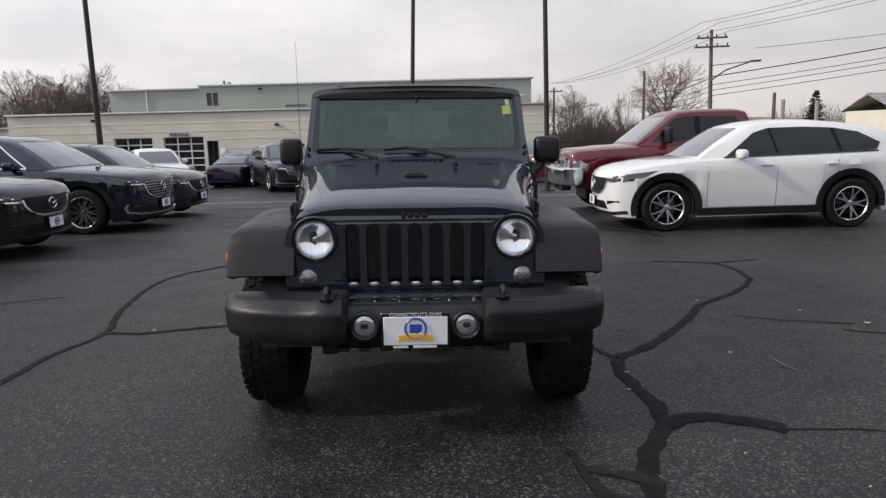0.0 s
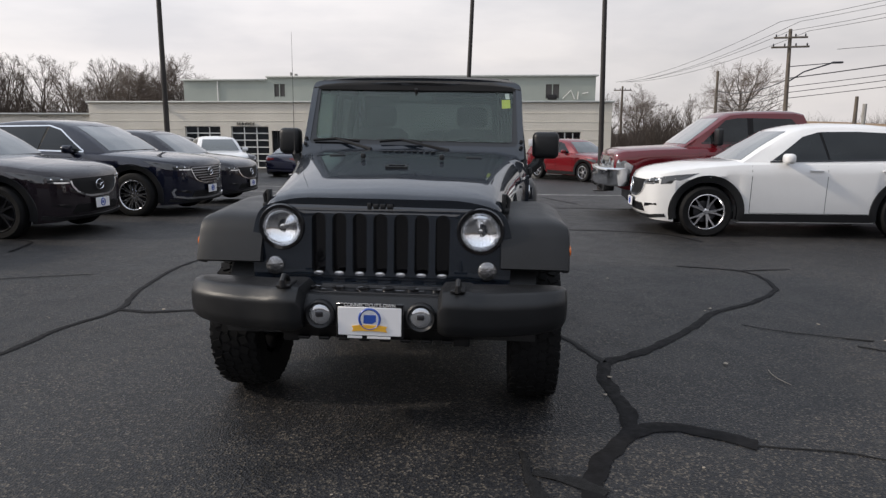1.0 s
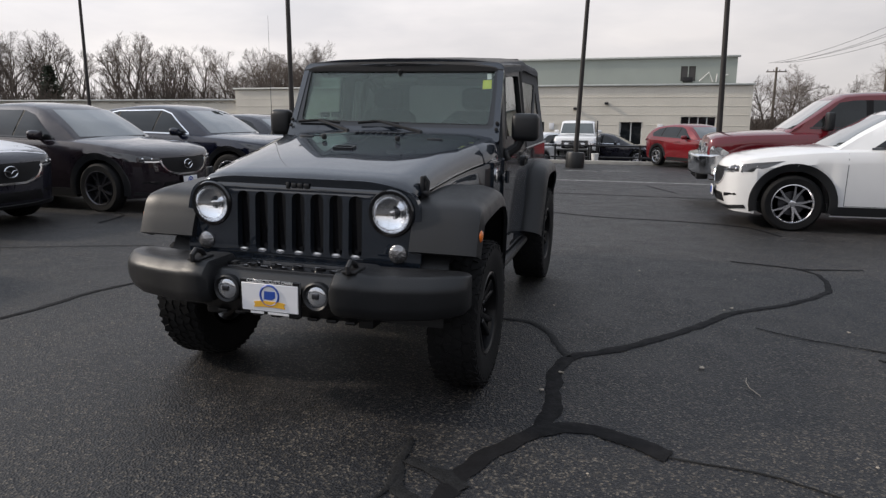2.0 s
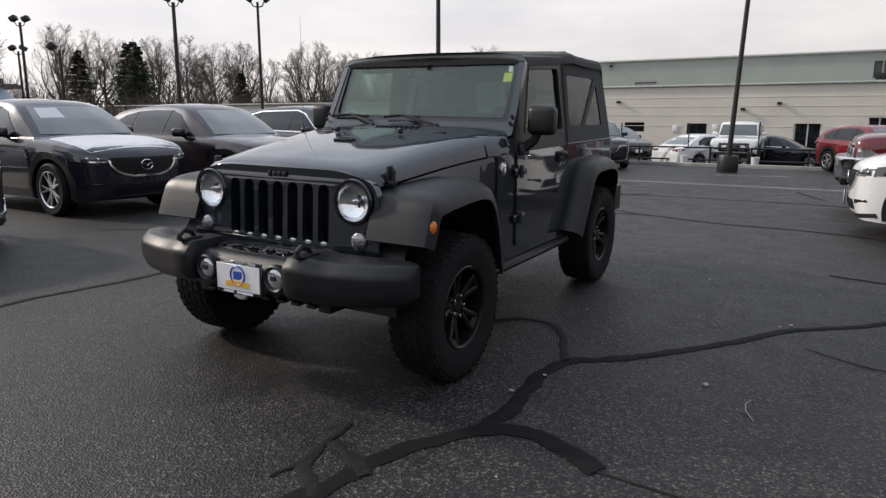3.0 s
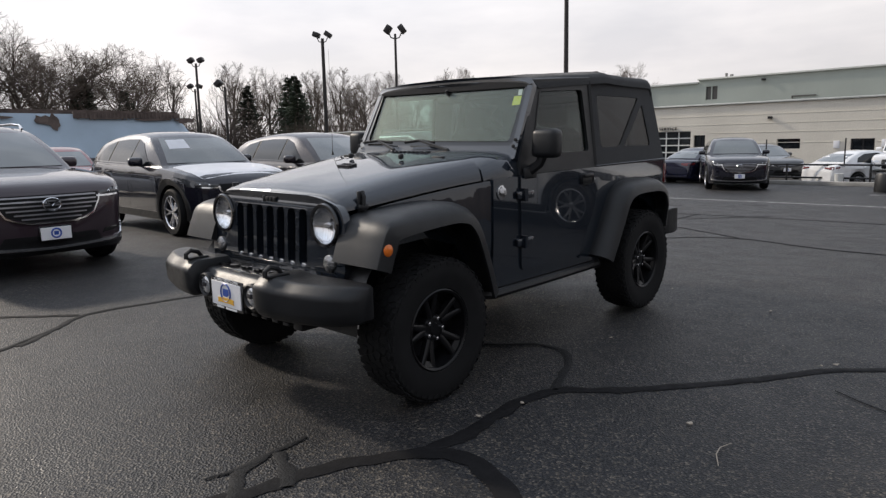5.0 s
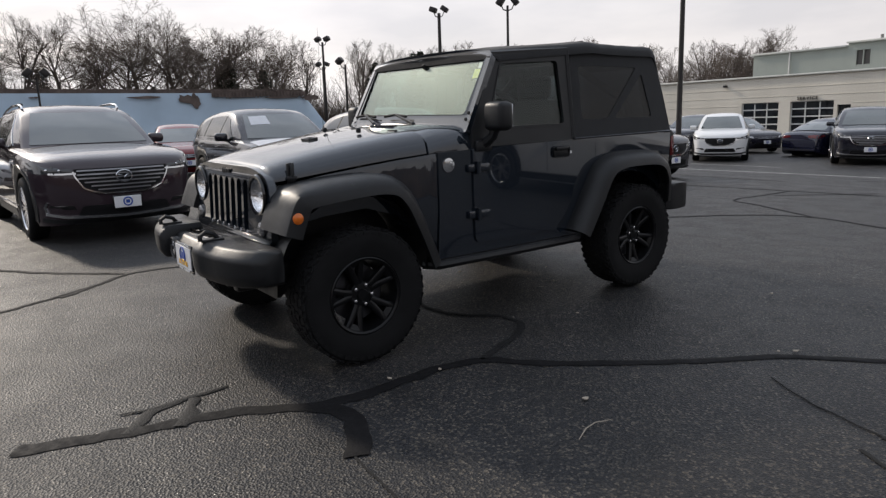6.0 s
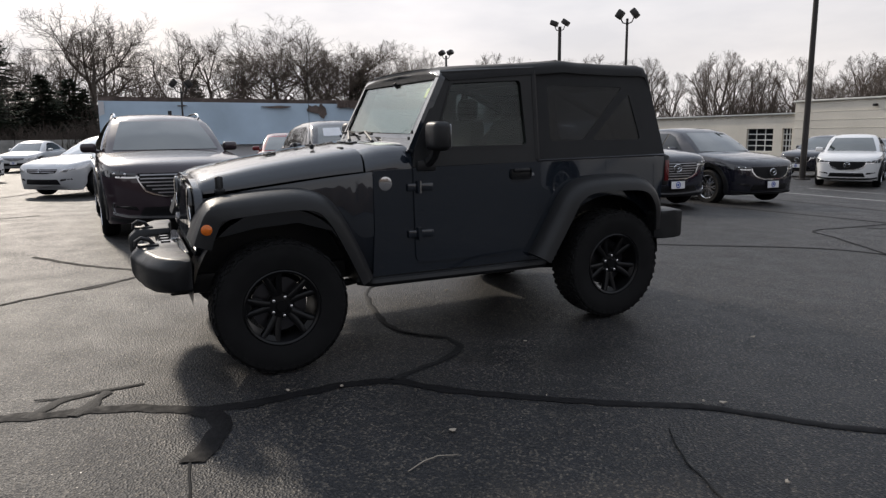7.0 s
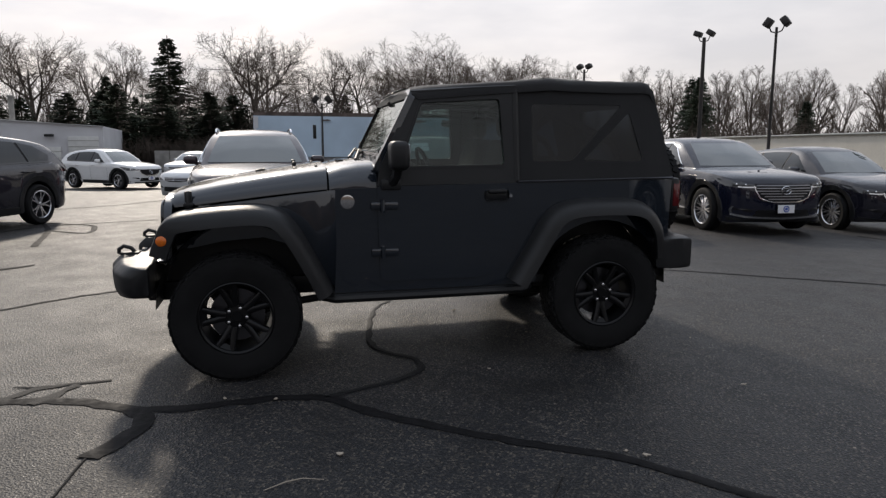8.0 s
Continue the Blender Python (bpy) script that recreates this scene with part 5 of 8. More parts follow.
# back lot
car("sedan", place(-13.6, 0.9, 50), PAINT_SILVER, "silver white sedan in the back lot", spokes=5, clad=False, plate_on=False)
car("small_suv", place(-23.5, -1.7, 144), PAINT_WHITE, "small white crossover in the back lot", spokes=5)
car("suv", place(-5.4, -2.5, 71), PAINT_BLACK, "black crossover parked at the end of the row", spokes=5)
car("sedan", place(-14.6, 6.9, 80), PAINT_RED, "red sedan behind the parked row", clad=False)
car("sedan", place(-33.0, -2.4, 75), PAINT_SILVER, "white sedan far back in the lot", clad=False)
car("sedan", place(-36.0, 0.3, 80), PAINT_GREY, "dark sedan far back in the lot", clad=False)
# towards the building
car("suv", place(-9.3, 22.9, 31), PAINT_WHITE, "white crossover facing the lane", spokes=5, plate_on=False)
car("big_suv", place(-4.83, 23.4, 26), PAINT_BLACK, "black seven-seat crossover facing the lane", spokes=10, chrome_low=True, bars=6)
car("sedan", place(-7.8, 31.5, 170), PAINT_BLUE, "very dark blue sedan parked nose away", clad=False, plate_on=False)
car("sedan", place(-10.9, 28.7, 60), PAINT_BLACK, "black sedan behind the white crossover", clad=False)
car("suv", place(-13.9, 26.5, 10), PAINT_BLACK, "black crossover by the lamp pole", clad=True)
car("sedan", place(-1.8, 33.6, 150), PAINT_WHITE, "white sedan parked nose away behind the rail", clad=False, plate_on=False)
car("sedan", place(-5.7, 31.0, 40), PAINT_GREY, "dark grey sedan behind the rail", clad=False)
car("sedan", place(1.9, 35.0, 85), PAINT_BLACK, "black sedan by the building doors", clad=False)
car("small_suv", place(4.45, 25.4, 38), PAINT_RED, "red compact crossover parked by the lane", spokes=5)
car("pickup", place(2.36, 13.75, -90), PAINT_RUBY, "dark red crew-cab pickup with chrome bumper and grille", spokes=6, clad=False, plate_on=False, category="pickup truck")
car("boxy", place(-1.7, 30.2, 2), PAINT_WHITE, "boxy white off-road wagon behind the rail", rims=DARK_ALLOY, spokes=6, bars=-1, plate_on=False)

# ---- the black soft-top off-roader, the subject ----
PAINT_INK = material("ink_blue_black_paint", (0.0118, 0.0172, 0.0262), rough=0.50, metal=0.5, spec=0.15, coat=1.0, coat_rough=0.025, vary=0.08, scale=1.2)
PAINT_INK.node_tree.nodes["Principled BSDF"].inputs["Coat IOR"].default_value = 1.72
FLARE = material("satin_black_flare_plastic", (0.0125, 0.0130, 0.0142), rough=0.43, spec=0.42, vary=0.10, scale=4, bump=0.10, bump_scale=500, rough_vary=0.06)
FABRIC = material("black_soft_top_twill", (0.014, 0.014, 0.015), rough=0.88, vary=0.18, scale=6, fine=0.15, fine_scale=220, bump=0.25, bump_scale=300, sheen=0.15)

def sheet_glass(name, tint, base=0.045, rough=0.0, wave=0.0, wave_scale=4.0, film=0.0):
    """A thin pane: tinted light goes straight through, the gloss rises towards grazing; film: a thin greasy haze that scatters the sun."""
    m = bpy.data.materials.new(name)
    m.use_nodes = True
    n, l = m.node_tree.nodes, m.node_tree.links
    n.remove(n["Principled BSDF"])
    clear, gloss, mix = n.new("ShaderNodeBsdfTransparent"), n.new("ShaderNodeBsdfGlossy"), n.new("ShaderNodeMixShader")
    edge, power, share = n.new("ShaderNodeLayerWeight"), n.new("ShaderNodeMath"), n.new("ShaderNodeMath")
    power.operation, share.operation = "POWER", "MULTIPLY_ADD"
    clear.inputs["Color"].default_value = (*tint, 1)
    gloss.inputs["Roughness"].default_value = rough
    edge.inputs["Blend"].default_value, power.inputs[1].default_value = 0.5, 5.0
    share.inputs[1].default_value, share.inputs[2].default_value = 1.0 - base, base
    l.new(edge.outputs["Facing"], power.inputs[0])
    l.new(power.outputs[0], share.inputs[0])
    l.new(share.outputs[0], mix.inputs[0])
    l.new(clear.outputs[0], mix.inputs[1])
    l.new(gloss.outputs[0], mix.inputs[2])
    last = mix
    if film:
        haze, last = n.new("ShaderNodeBsdfGlossy"), n.new("ShaderNodeMixShader")
        haze.inputs["Roughness"].default_value, haze.inputs["Color"].default_value = 0.36, (0.90, 1.0, 0.90, 1)
        last.inputs[0].default_value = film
        l.new(mix.outputs[0], last.inputs[1])
        l.new(haze.outputs[0], last.inputs[2])
    l.new(last.outputs[0], n["Material Output"].inputs["Surface"])
    if wave:
        co, t, b = n.new("ShaderNodeTexCoord"), n.new("ShaderNodeTexNoise"), n.new("ShaderNodeBump")
        t.inputs["Scale"].default_value = wave_scale
        b.inputs["Strength"].default_value, b.inputs["Distance"].default_value = wave, 0.02
        l.new(co.outputs["Object"], t.inputs["Vector"])
        l.new(t.outputs["Fac"], b.inputs["Height"])
        l.new(b.outputs["Normal"], gloss.inputs["Normal"])
    return m


CLEAR = sheet_glass("clear_greenish_glass", (0.60, 0.67, 0.655))
VINYL = sheet_glass("smoky_vinyl_window", (0.34, 0.36, 0.38), base=0.035, rough=0.14, wave=0.3)
SEAT = material("black_seat_cloth", (0.016, 0.016, 0.017), rough=0.9, bump=0.2, bump_scale=250)
TRIM = material("dark_interior_plastic", (0.018, 0.018, 0.019), rough=0.6)
STICKER = material("yellow_sticker", (0.62, 0.66, 0.10), rough=0.5)
WHITE_TAG = material("white_sticker", (0.75, 0.75, 0.75), rough=0.5)
BOWL = material("headlight_reflector", (0.84, 0.85, 0.87), rough=0.10, metal=1.0, bump=0.15, bump_scale=30)
LENS = material("clear_lamp_cover", (1.0, 1.0, 1.0), rough=0.0, transmission=1.0, ior=1.12)
HAZY = sheet_glass("clear_windshield_glass", (0.66, 0.75, 0.71), base=0.042, film=0.026)
SMOKE = material("smoked_lamp_lens", (0.26, 0.26, 0.265), rough=0.16, metal=0.85, vary=0.3, scale=40, bump=0.5, bump_scale=70)

RIM_BLACK = material("black_rim_paint", (0.006, 0.006, 0.0068), rough=0.28, spec=0.3)

jeep = empty("off_roader", pose(-0.16, 3.754, 0.006, 0.35, 0.754, 1.245), "dark ink-blue two-door off-roader with black soft top and flares", "car")


def side_x(z):
    return 0.782 if z < 1.19 else 0.782 - (z - 1.19) * 0.125


def on_side(sg, out=0.0):
    """Maps (y, z) onto the flank; depth goes inwards."""
    return lambda u, v, d: (sg * (side_x(v) + out - d), u, v)


def arc(cy, cz, r, a0, a1, n=12):
    return [(cy + r * math.cos(radians(a0 + (a1 - a0) * i / n)), cz + r * math.sin(radians(a0 + (a1 - a0) * i / n))) for i in range(n + 1)]


# tub
for sg in (1, -1):
    bm = bmesh.new()
    out = [(0.58, 0.50), (1.90, 0.50)] + arc(2.424, 0.42, 0.50, 170, 22, 14) + [(2.92, 0.64), (2.945, 1.19), (1.9, 1.195), (0.60, 1.165), (0.60, 0.80)]
    plate(bm, out, [], on_side(sg), 0.05)
    part("tub_side", bm, PAINT_INK, jeep)
    bm = bmesh.new()
    out = rounded([(0.875, 0.565), (1.63, 0.565), (1.795, 0.78), (1.795, 1.188), (0.862, 1.178)], [0.05, 0.16, 0.1, 0.01, 0.01])
    plate(bm, out, [], on_side(sg, 0.013), 0.03)
    door = part("door", bm, PAINT_INK, jeep)
    bm = bmesh.new()
    frame_o = [(0.862, 1.180), (0.885, 1.295), (1.098, 1.745), (1.122, 1.758), (1.795, 1.788), (1.795, 1.190)]
    hole = rounded([(1.02, 1.305), (1.170, 1.706), (1.69, 1.735), (1.715, 1.305)], 0.03)
    plate(bm, frame_o, [hole], on_side(sg, 0.004), 0.035)
    part("door_frame", bm, FLARE, door)
    bm = bmesh.new()
    plate(bm, hole, [], lambda u, v, d: (sg * (side_x(v) - 0.012 - d), u, v), 0.004)
    pane = part("door_window", bm, CLEAR, door, "clear greenish side window")
    pane.visible_shadow = False
    bm = bmesh.new()
    plate(bm, rounded([(1.005, 1.290), (1.162, 1.718), (1.70, 1.748), (1.728, 1.290)], 0.035), [hole], on_side(sg, 0.008), 0.008)
    part("window_seal", bm, BLACK_PLASTIC, door)
    # hinges, handle, lock
    for z in (1.055, 0.755):
        bm = bmesh.new()
        box(bm, (sg * 0.800, 0.945, z), (0.016, 0.10, 0.050), 0.008)
        tube(bm, [(sg * 0.812, 0.895, z - 0.04), (sg * 0.812, 0.895, z + 0.04)], 0.014, 8)
        box(bm, (sg * 0.795, 0.855, z), (0.02, 0.07, 0.05), 0.008)
        part("hinge", bm, PAINT_INK, door)
    bm = bmesh.new()
    box(bm, (sg * 0.808, 1.655, 1.135), (0.035, 0.13, 0.03), 0.012)
    box(bm, (sg * 0.800, 1.655, 1.11), (0.012, 0.16, 0.075), 0.02)
    part("door_handle", bm, BLACK_PLASTIC, door)
    bm = bmesh.new()
    lathe(bm, [(0.002, 0), (0.013, 0), (0.011, sg * 0.008)], 14, "x", (sg * 0.797, 1.750, 1.103))
    part("door_lock", bm, CHROME, door)
    # mirror
    bm = bmesh.new()
    mo, mw = (0.905, 0.178) if sg > 0 else (0.872, 0.150)
    box(bm, (sg * mo, 0.985, 1.375), (mw, 0.115, 0.18), 0.036, 3)
    mir = part("door_mirror", bm, BLACK_PLASTIC, jeep)
    bm = bmesh.new()
    box(bm, (sg * mo, 1.0435, 1.375), (mw - 0.04, 0.006, 0.14), 0.002, 1)
    part("mirror_glass", bm, CHROME, mir)
    bm = bmesh.new()
    tube(bm, [(sg * (mo - 0.03), 0.985, 1.305), (sg * (mo - 0.05), 0.98, 1.25), (sg * 0.79, 0.96, 1.20)], [0.034, 0.03, 0.035], 8)
    box(bm, (sg * 0.80, 0.95, 1.19), (0.03, 0.13, 0.07), 0.012)
    part("mirror_arm", bm, BLACK_PLASTIC, mir)
    # rock rail
    bm = bmesh.new()
    tube(bm, [(sg * 0.72, 0.50, 0.47), (sg * 0.79, 0.58, 0.465), (sg * 0.795, 1.20, 0.465), (sg * 0.79, 1.84, 0.465), (sg * 0.72, 1.93, 0.47)], 0.030, 8)
    box(bm, (sg * 0.745, 1.21, 0.49), (0.05, 1.36, 0.05), 0.015)
    part("rock_rail", bm, BLACK_PLASTIC, jeep)
    # round badge
    bm = bmesh.new()
    lathe(bm, [(0.030, 0), (0.044, 0.0), (0.044, sg * 0.007), (0.030, sg * 0.009)], 24, "x", (sg * 0.7815, 0.675, 1.085))
    badge = part("round_badge", bm, CHROME, jeep, "round chrome-rimmed badge")
    bm = bmesh.new()
    lathe(bm, [(0.002, 0), (0.031, 0), (0.030, sg * 0.004)], 20, "x", (sg * 0.7815, 0.675, 1.085))
    part("badge_face", bm, DARK_ALLOY, badge)
    # flank of the cowl and engine bay
    bm = bmesh.new()
    rings = []
    for y, w, zt, zb in ((-0.41, 0.592, 1.025, 0.80), (-0.30, 0.605, 1.045, 0.80), (-0.1, 0.622, 1.075, 0.84), (0.15, 0.648, 1.105, 0.86), (0.35, 0.685, 1.13, 0.80), (0.48, 0.72, 1.145, 0.62), (0.605, 0.764, 1.160, 0.52), (0.62, 0.780, 1.163, 0.50)):
        rings.append([(sg * w, y, zb), (sg * w, y, zt - 0.03), (sg * (w - 0.008), y, zt), (sg * (w - 0.10), y, zt), (sg * (w - 0.10), y, zb)])
    loft(bm, rings)
    part("fender_side", bm, PAINT_INK, jeep)


def flare(sg, path, inner, outer, name, crisp=False):
    """A moulded wheel arch swept along a path of (y, z)."""
    pts = [Vector((0, y, z)) for y, z in path]
    rings = []
    k = len(pts)
    for i, p in enumerate(pts):
        d = (pts[min(i + 1, k - 1)] - pts[max(i - 1, 0)]).normalized()
        nrm = Vector((0, -d.z, d.y))      # outwards when the path runs front to back over the wheel
        o = outer - 0.045 * smoothstep(0.72, 1.0, i / (k - 1))
        sharp = [(inner, 0.0), (o - 0.10, 0.0), (o - 0.03, -0.004), (o - 0.006, -0.010), (o, -0.022), (o, -0.105), (o - 0.02, -0.108), (o - 0.04, -0.06), (inner, -0.05)]
        soft = [(inner, 0.0), (o - 0.13, 0.004), (o - 0.07, -0.010), (o - 0.028, -0.034), (o - 0.010, -0.062), (o, -0.105), (o - 0.02, -0.108), (o - 0.04, -0.06), (inner, -0.05)]
        q = smoothstep(0.24, 0.50, i / (k - 1)) if crisp else 1.0
        sec = [(a[0] + (b[0] - a[0]) * q, a[1] + (b[1] - a[1]) * q) for a, b in zip(sharp, soft)]
        rings.append([tuple(Vector((sg * x, p.y, p.z)) + nrm * h) for x, h in sec])
    bm = bmesh.new()
    loft(bm, rings)
    return part(name, bm, FLARE, jeep)


def bezier_path(pts, n=34):
    line = []
    v = [Vector((0, *p)) for p in pts]
    for i in range(len(v) - 1):
        p0, p1, p2, p3 = v[max(i - 1, 0)], v[i], v[i + 1], v[min(i + 2, len(v) - 1)]
        for j in range(5):
            t = j / 5
            q = 0.5 * ((2 * p1) + (p2 - p0) * t + (2 * p0 - 5 * p1 + 4 * p2 - p3) * t * t + (3 * p1 - p0 - 3 * p2 + p3) * t ** 3)
            line.append((q.y, q.z))
    return line + [pts[-1]]


for sg in (1, -1):
    fp = bezier_path([(-0.496, 0.815), (-0.478, 0.865), (-0.456, 0.920), (-0.425, 0.985), (-0.375, 1.030), (-0.27, 1.053), (0.0, 1.075), (0.16, 1.072), (0.27, 1.035), (0.36, 0.94), (0.45, 0.78), (0.53, 0.62), (0.575, 0.52)])
    f = flare(sg, fp, 0.60, 0.935, "front_flare", True)
    bm = bmesh.new()
    lathe(bm, [(0.030, 0), (0.030, sg * 0.012), (0.023, sg * 0.018), (0.003, sg * 0.020)], 20, "x", (sg * 0.925, -0.415, 0.895))
    part("side_marker", bm, AMBER_LENS, f, "amber side marker lamp")
    rp = bezier_path([(1.735, 0.55), (1.81, 0.67), (1.90, 0.82), (1.985, 0.96), (2.08, 1.035), (2.22, 1.068), (2.45, 1.072), (2.64, 1.058), (2.76, 1.00), (2.85, 0.88), (2.89, 0.76), (2.905, 0.66)])
    flare(sg, rp, 0.765, 0.935, "rear_flare")
    # dark wheel housings
    for cy, x0 in ((0.0, 0.40), (2.424, 0.44)):
        bm = bmesh.new()
        rings = [[(sg * x, cy + 0.50 * math.cos(a), 0.45 + 0.52 * math.sin(a)) for x in (x0, 0.78)] for a in [math.pi * i / 16 for i in range(17)]]
        loft(bm, rings, closed=False)
        plate(bm, arc(cy, 0.45, 0.50, 0, 180, 16), [], lambda u, v, d: (sg * (x0 + d), u, v), 0.02)
        part("wheel_housing", bm, BLACK_PLASTIC, jeep)

# hood with its rounded nose
bm = bmesh.new()
rings = []
for y, zc, w, drop in ((-0.412, 1.105, 0.572, 0.055), (-0.410, 1.125, 0.582, 0.065), (-0.402, 1.142, 0.590, 0.078), (-0.378, 1.156, 0.599, 0.09), (-0.30, 1.178, 0.608, 0.105), (-0.1, 1.218, 0.626, 0.122), (0.15, 1.258, 0.652, 0.132), (0.38, 1.292, 0.692, 0.140), (0.555, 1.314, 0.724, 0.146)):
    half = [(w, zc - drop - 0.006), (w - 0.004, zc - drop + 0.02), (w - 0.018, zc - drop * 0.56), (w - 0.055, zc - drop * 0.28), (w - 0.13, zc - drop * 0.13), (w - 0.24, zc - drop * 0.055), (0.24, zc - 0.004), (0.10, zc), (0, zc + 0.002)]
    rings.append([(x, y, z) for x, z in half] + [(-x, y, z) for x, z in half[-2::-1]] + [(-w + 0.05, y, zc - drop - 0.02), (-0.38, y, zc - 0.028), (0.38, y, zc - 0.028), (w - 0.05, y, zc - drop - 0.02)])
loft(bm, rings)
hood = part("hood", bm, PAINT_INK, jeep, smooth=50)
hs = Skin(hood)
for sg in (1, -1):
    bm = bmesh.new()
    box(bm, (sg * 0.608, -0.295, 1.10), (0.022, 0.045, 0.12), 0.008)
    box(bm, (sg * 0.624, -0.295, 1.075), (0.03, 0.06, 0.03), 0.01)
    tube(bm, [(sg * 0.626, -0.295, 1.055), (sg * 0.634, -0.295, 1.13), (sg * 0.614, -0.295, 1.155)], 0.011, 6)
    part("hood_latch", bm, BLACK_PLASTIC, hood, "black rubber hood latch")
    bm = bmesh.new()
    box(bm, (sg * 0.24, 0.36, 1.308), (0.03, 0.03, 0.035), 0.01)
    part("hood_bumper", bm, BLACK_PLASTIC, hood)
    bm = bmesh.new()
    box(bm, (sg * 0.43, 0.50, 1.30), (0.10, 0.02, 0.016), 0.006)
    part("hood_hinge", bm, BLACK_PLASTIC, hood)
bm = bmesh.new()
for a, b in (((-0.055, 0.10), (0.055, 0.10)), ((0.055, 0.10), (0.055, 0.15)), ((0.055, 0.15), (-0.055, 0.15)), ((-0.055, 0.15), (-0.055, 0.10))):
    hs.strip(bm, "top", [a, b], 0.016, 0.012)
part("footman_loop", bm, BLACK_PLASTIC, hood)
# cowl
bm = bmesh.new()
rings = []
for y, zc, w in ((0.567, 1.298, 0.732), (0.66, 1.322, 0.756), (0.76, 1.336, 0.768), (0.86, 1.340, 0.776), (0.875, 1.30, 0.776)):
    half = [(w, 1.15), (w, zc - 0.135), (w - 0.02, zc - 0.075), (w - 0.07, zc - 0.035), (w - 0.20, zc - 0.012), (0, zc)]
    rings.append([(x, y, z) for x, z in half] + [(-x, y, z) for x, z in half[-2::-1]])
loft(bm, rings)
cowl = part("cowl", bm, PAINT_INK, jeep, smooth=50)
for k in range(9):
    bm = bmesh.new()
    box(bm, (-0.16 + k * 0.04, 0.68, 1.328), (0.026, 0.05, 0.008), 0.003, 1)
    part("cowl_vent", bm, GLOSS_BLACK, cowl)
# grille plate with seven slots and two lamp openings
def on_grille(u, v, d):
    return (u, -0.468 + (v - 0.70) * 0.055 + 0.10 * max(0, abs(u) - 0.30) ** 2 + d, v)


slots = []
for k in range(7):
    x = (k - 3) * 0.1035
    slots.append([(x + 0.0355 * math.cos(radians(a)), 1.026 + 0.0355 * math.sin(radians(a))) for a in range(0, 181, 20)] + [(x + 0.0355 * math.cos(radians(a)), 0.783 + 0.0355 * math.sin(radians(a))) for a in range(180, 361, 20)])
lamps = [circle(sg * 0.497, 0.985, 0.108, 28) for sg in (1, -1)]
turns = [circle(sg * 0.535, 0.790, 0.045, 20) for sg in (1, -1)]
g_out = rounded([(-0.645, 0.70), (0.645, 0.70), (0.655, 0.95), (0.615, 1.085), (0.42, 1.135), (-0.42, 1.135), (-0.615, 1.085), (-0.655, 0.95)], [0.05, 0.05, 0.1, 0.09, 0.15, 0.15, 0.09, 0.1])
bm = bmesh.new()
plate(bm, g_out, slots + lamps + turns, on_grille, 0.045)
grille = part("grille", bm, PAINT_INK, jeep, "dark painted grille with seven upright slots")
bm = bmesh.new()
box(bm, (0, -0.395, 0.905), (0.76, 0.02, 0.40))
part("grille_mesh", bm, GLOSS_BLACK, grille)
for k in range(7):
    x = (k - 3) * 0.1035
    bm = bmesh.new()
    lathe(bm, [(0.003, 0), (0.026, 0.003), (0.027, 0.010)], 14, "y", (0, 0, 0))
    bmesh.ops.scale(bm, vec=(1, 1, 0.42), verts=bm.verts[:])
    bmesh.ops.translate(bm, vec=(x, -0.463, 0.757), verts=bm.verts[:])
    part("slot_chip", bm, SILVER_ALLOY, grille, "bright chip at the foot of a slot")
for x0, w in ((-0.055, 0.02), (-0.022, 0.028), (0.012, 0.028), (0.048, 0.03)):
    bm = bmesh.new()
    box(bm, (x0, -0.447, 1.098), (w, 0.012, 0.026 if x0 > -0.05 else 0.034), 0.005, 2)
    part("badge_bar", bm, BLACK_PLASTIC, grille, "dark badge shape")
for sg in (1, -1):
    x = sg * 0.497
    y0 = on_grille(x, 0.985, 0)[1]
    bm = bmesh.new()
    lathe(bm, [(0.118, -0.004), (0.112, -0.016), (0.098, -0.014), (0.094, 0.012)], 32, "y", (x, y0, 0.985), caps=False)
    hl = part("headlight", bm, GLOSS_BLACK, jeep, "round headlight in a black bezel")
    bm = bmesh.new()
    lathe(bm, [(0.096, -0.006), (0.092, 0.004), (0.082, 0.016), (0.066, 0.027), (0.045, 0.036), (0.022, 0.041), (0.004, 0.042)], 40, "y", (x, y0, 0.985), caps=False)
    part("reflector", bm, BOWL, hl)
    # upright flutes of the lens, on the lower two thirds
    for k in range(13):
        u = (k - 6) * 0.0135
        top_, low_ = min(0.030, math.sqrt(max(0.0, 0.0088 - u * u))), -math.sqrt(max(0.0, 0.0088 - u * u))
        bm = bmesh.new()
        tube(bm, [(x + u, y0 - 0.001, 0.985 + low_), (x + u, y0 - 0.006, 0.985 + (low_ + top_) / 2), (x + u, y0 - 0.004, 0.985 + top_)], [0.0030, 0.0046, 0.0022], 6)
        part("lens_flute", bm, LENS, hl)
    bm = bmesh.new()
    lathe(bm, [(0.004, -0.002), (0.012, 0.000), (0.015, 0.010), (0.015, 0.04)], 16, "y", (x, y0, 0.985))
    part("bulb_shield", bm, CHROME, hl)
    y1 = on_grille(sg * 0.535, 0.79, 0)[1]
    bm = bmesh.new()
    lathe(bm, [(0.047, 0.004), (0.046, -0.008), (0.036, -0.016), (0.003, -0.02)], 22, "y", (sg * 0.535, y1, 0.79))
    part("turn_signal", bm, SMOKE, jeep, "round smoked turn signal")
# front bumper
def bumper_ring(x, yf, yb, zb, zt, r=0.03):
    pts = rounded([(yf + 0.035, zb), (yb, zb), (yb, zt), (yf + 0.055, zt), (yf, zt - 0.05), (yf + 0.004, zb + 0.05)], [r, 0.01, 0.01, r * 0.8, r, r], 4)
    return [(x, y, z) for y, z in pts]


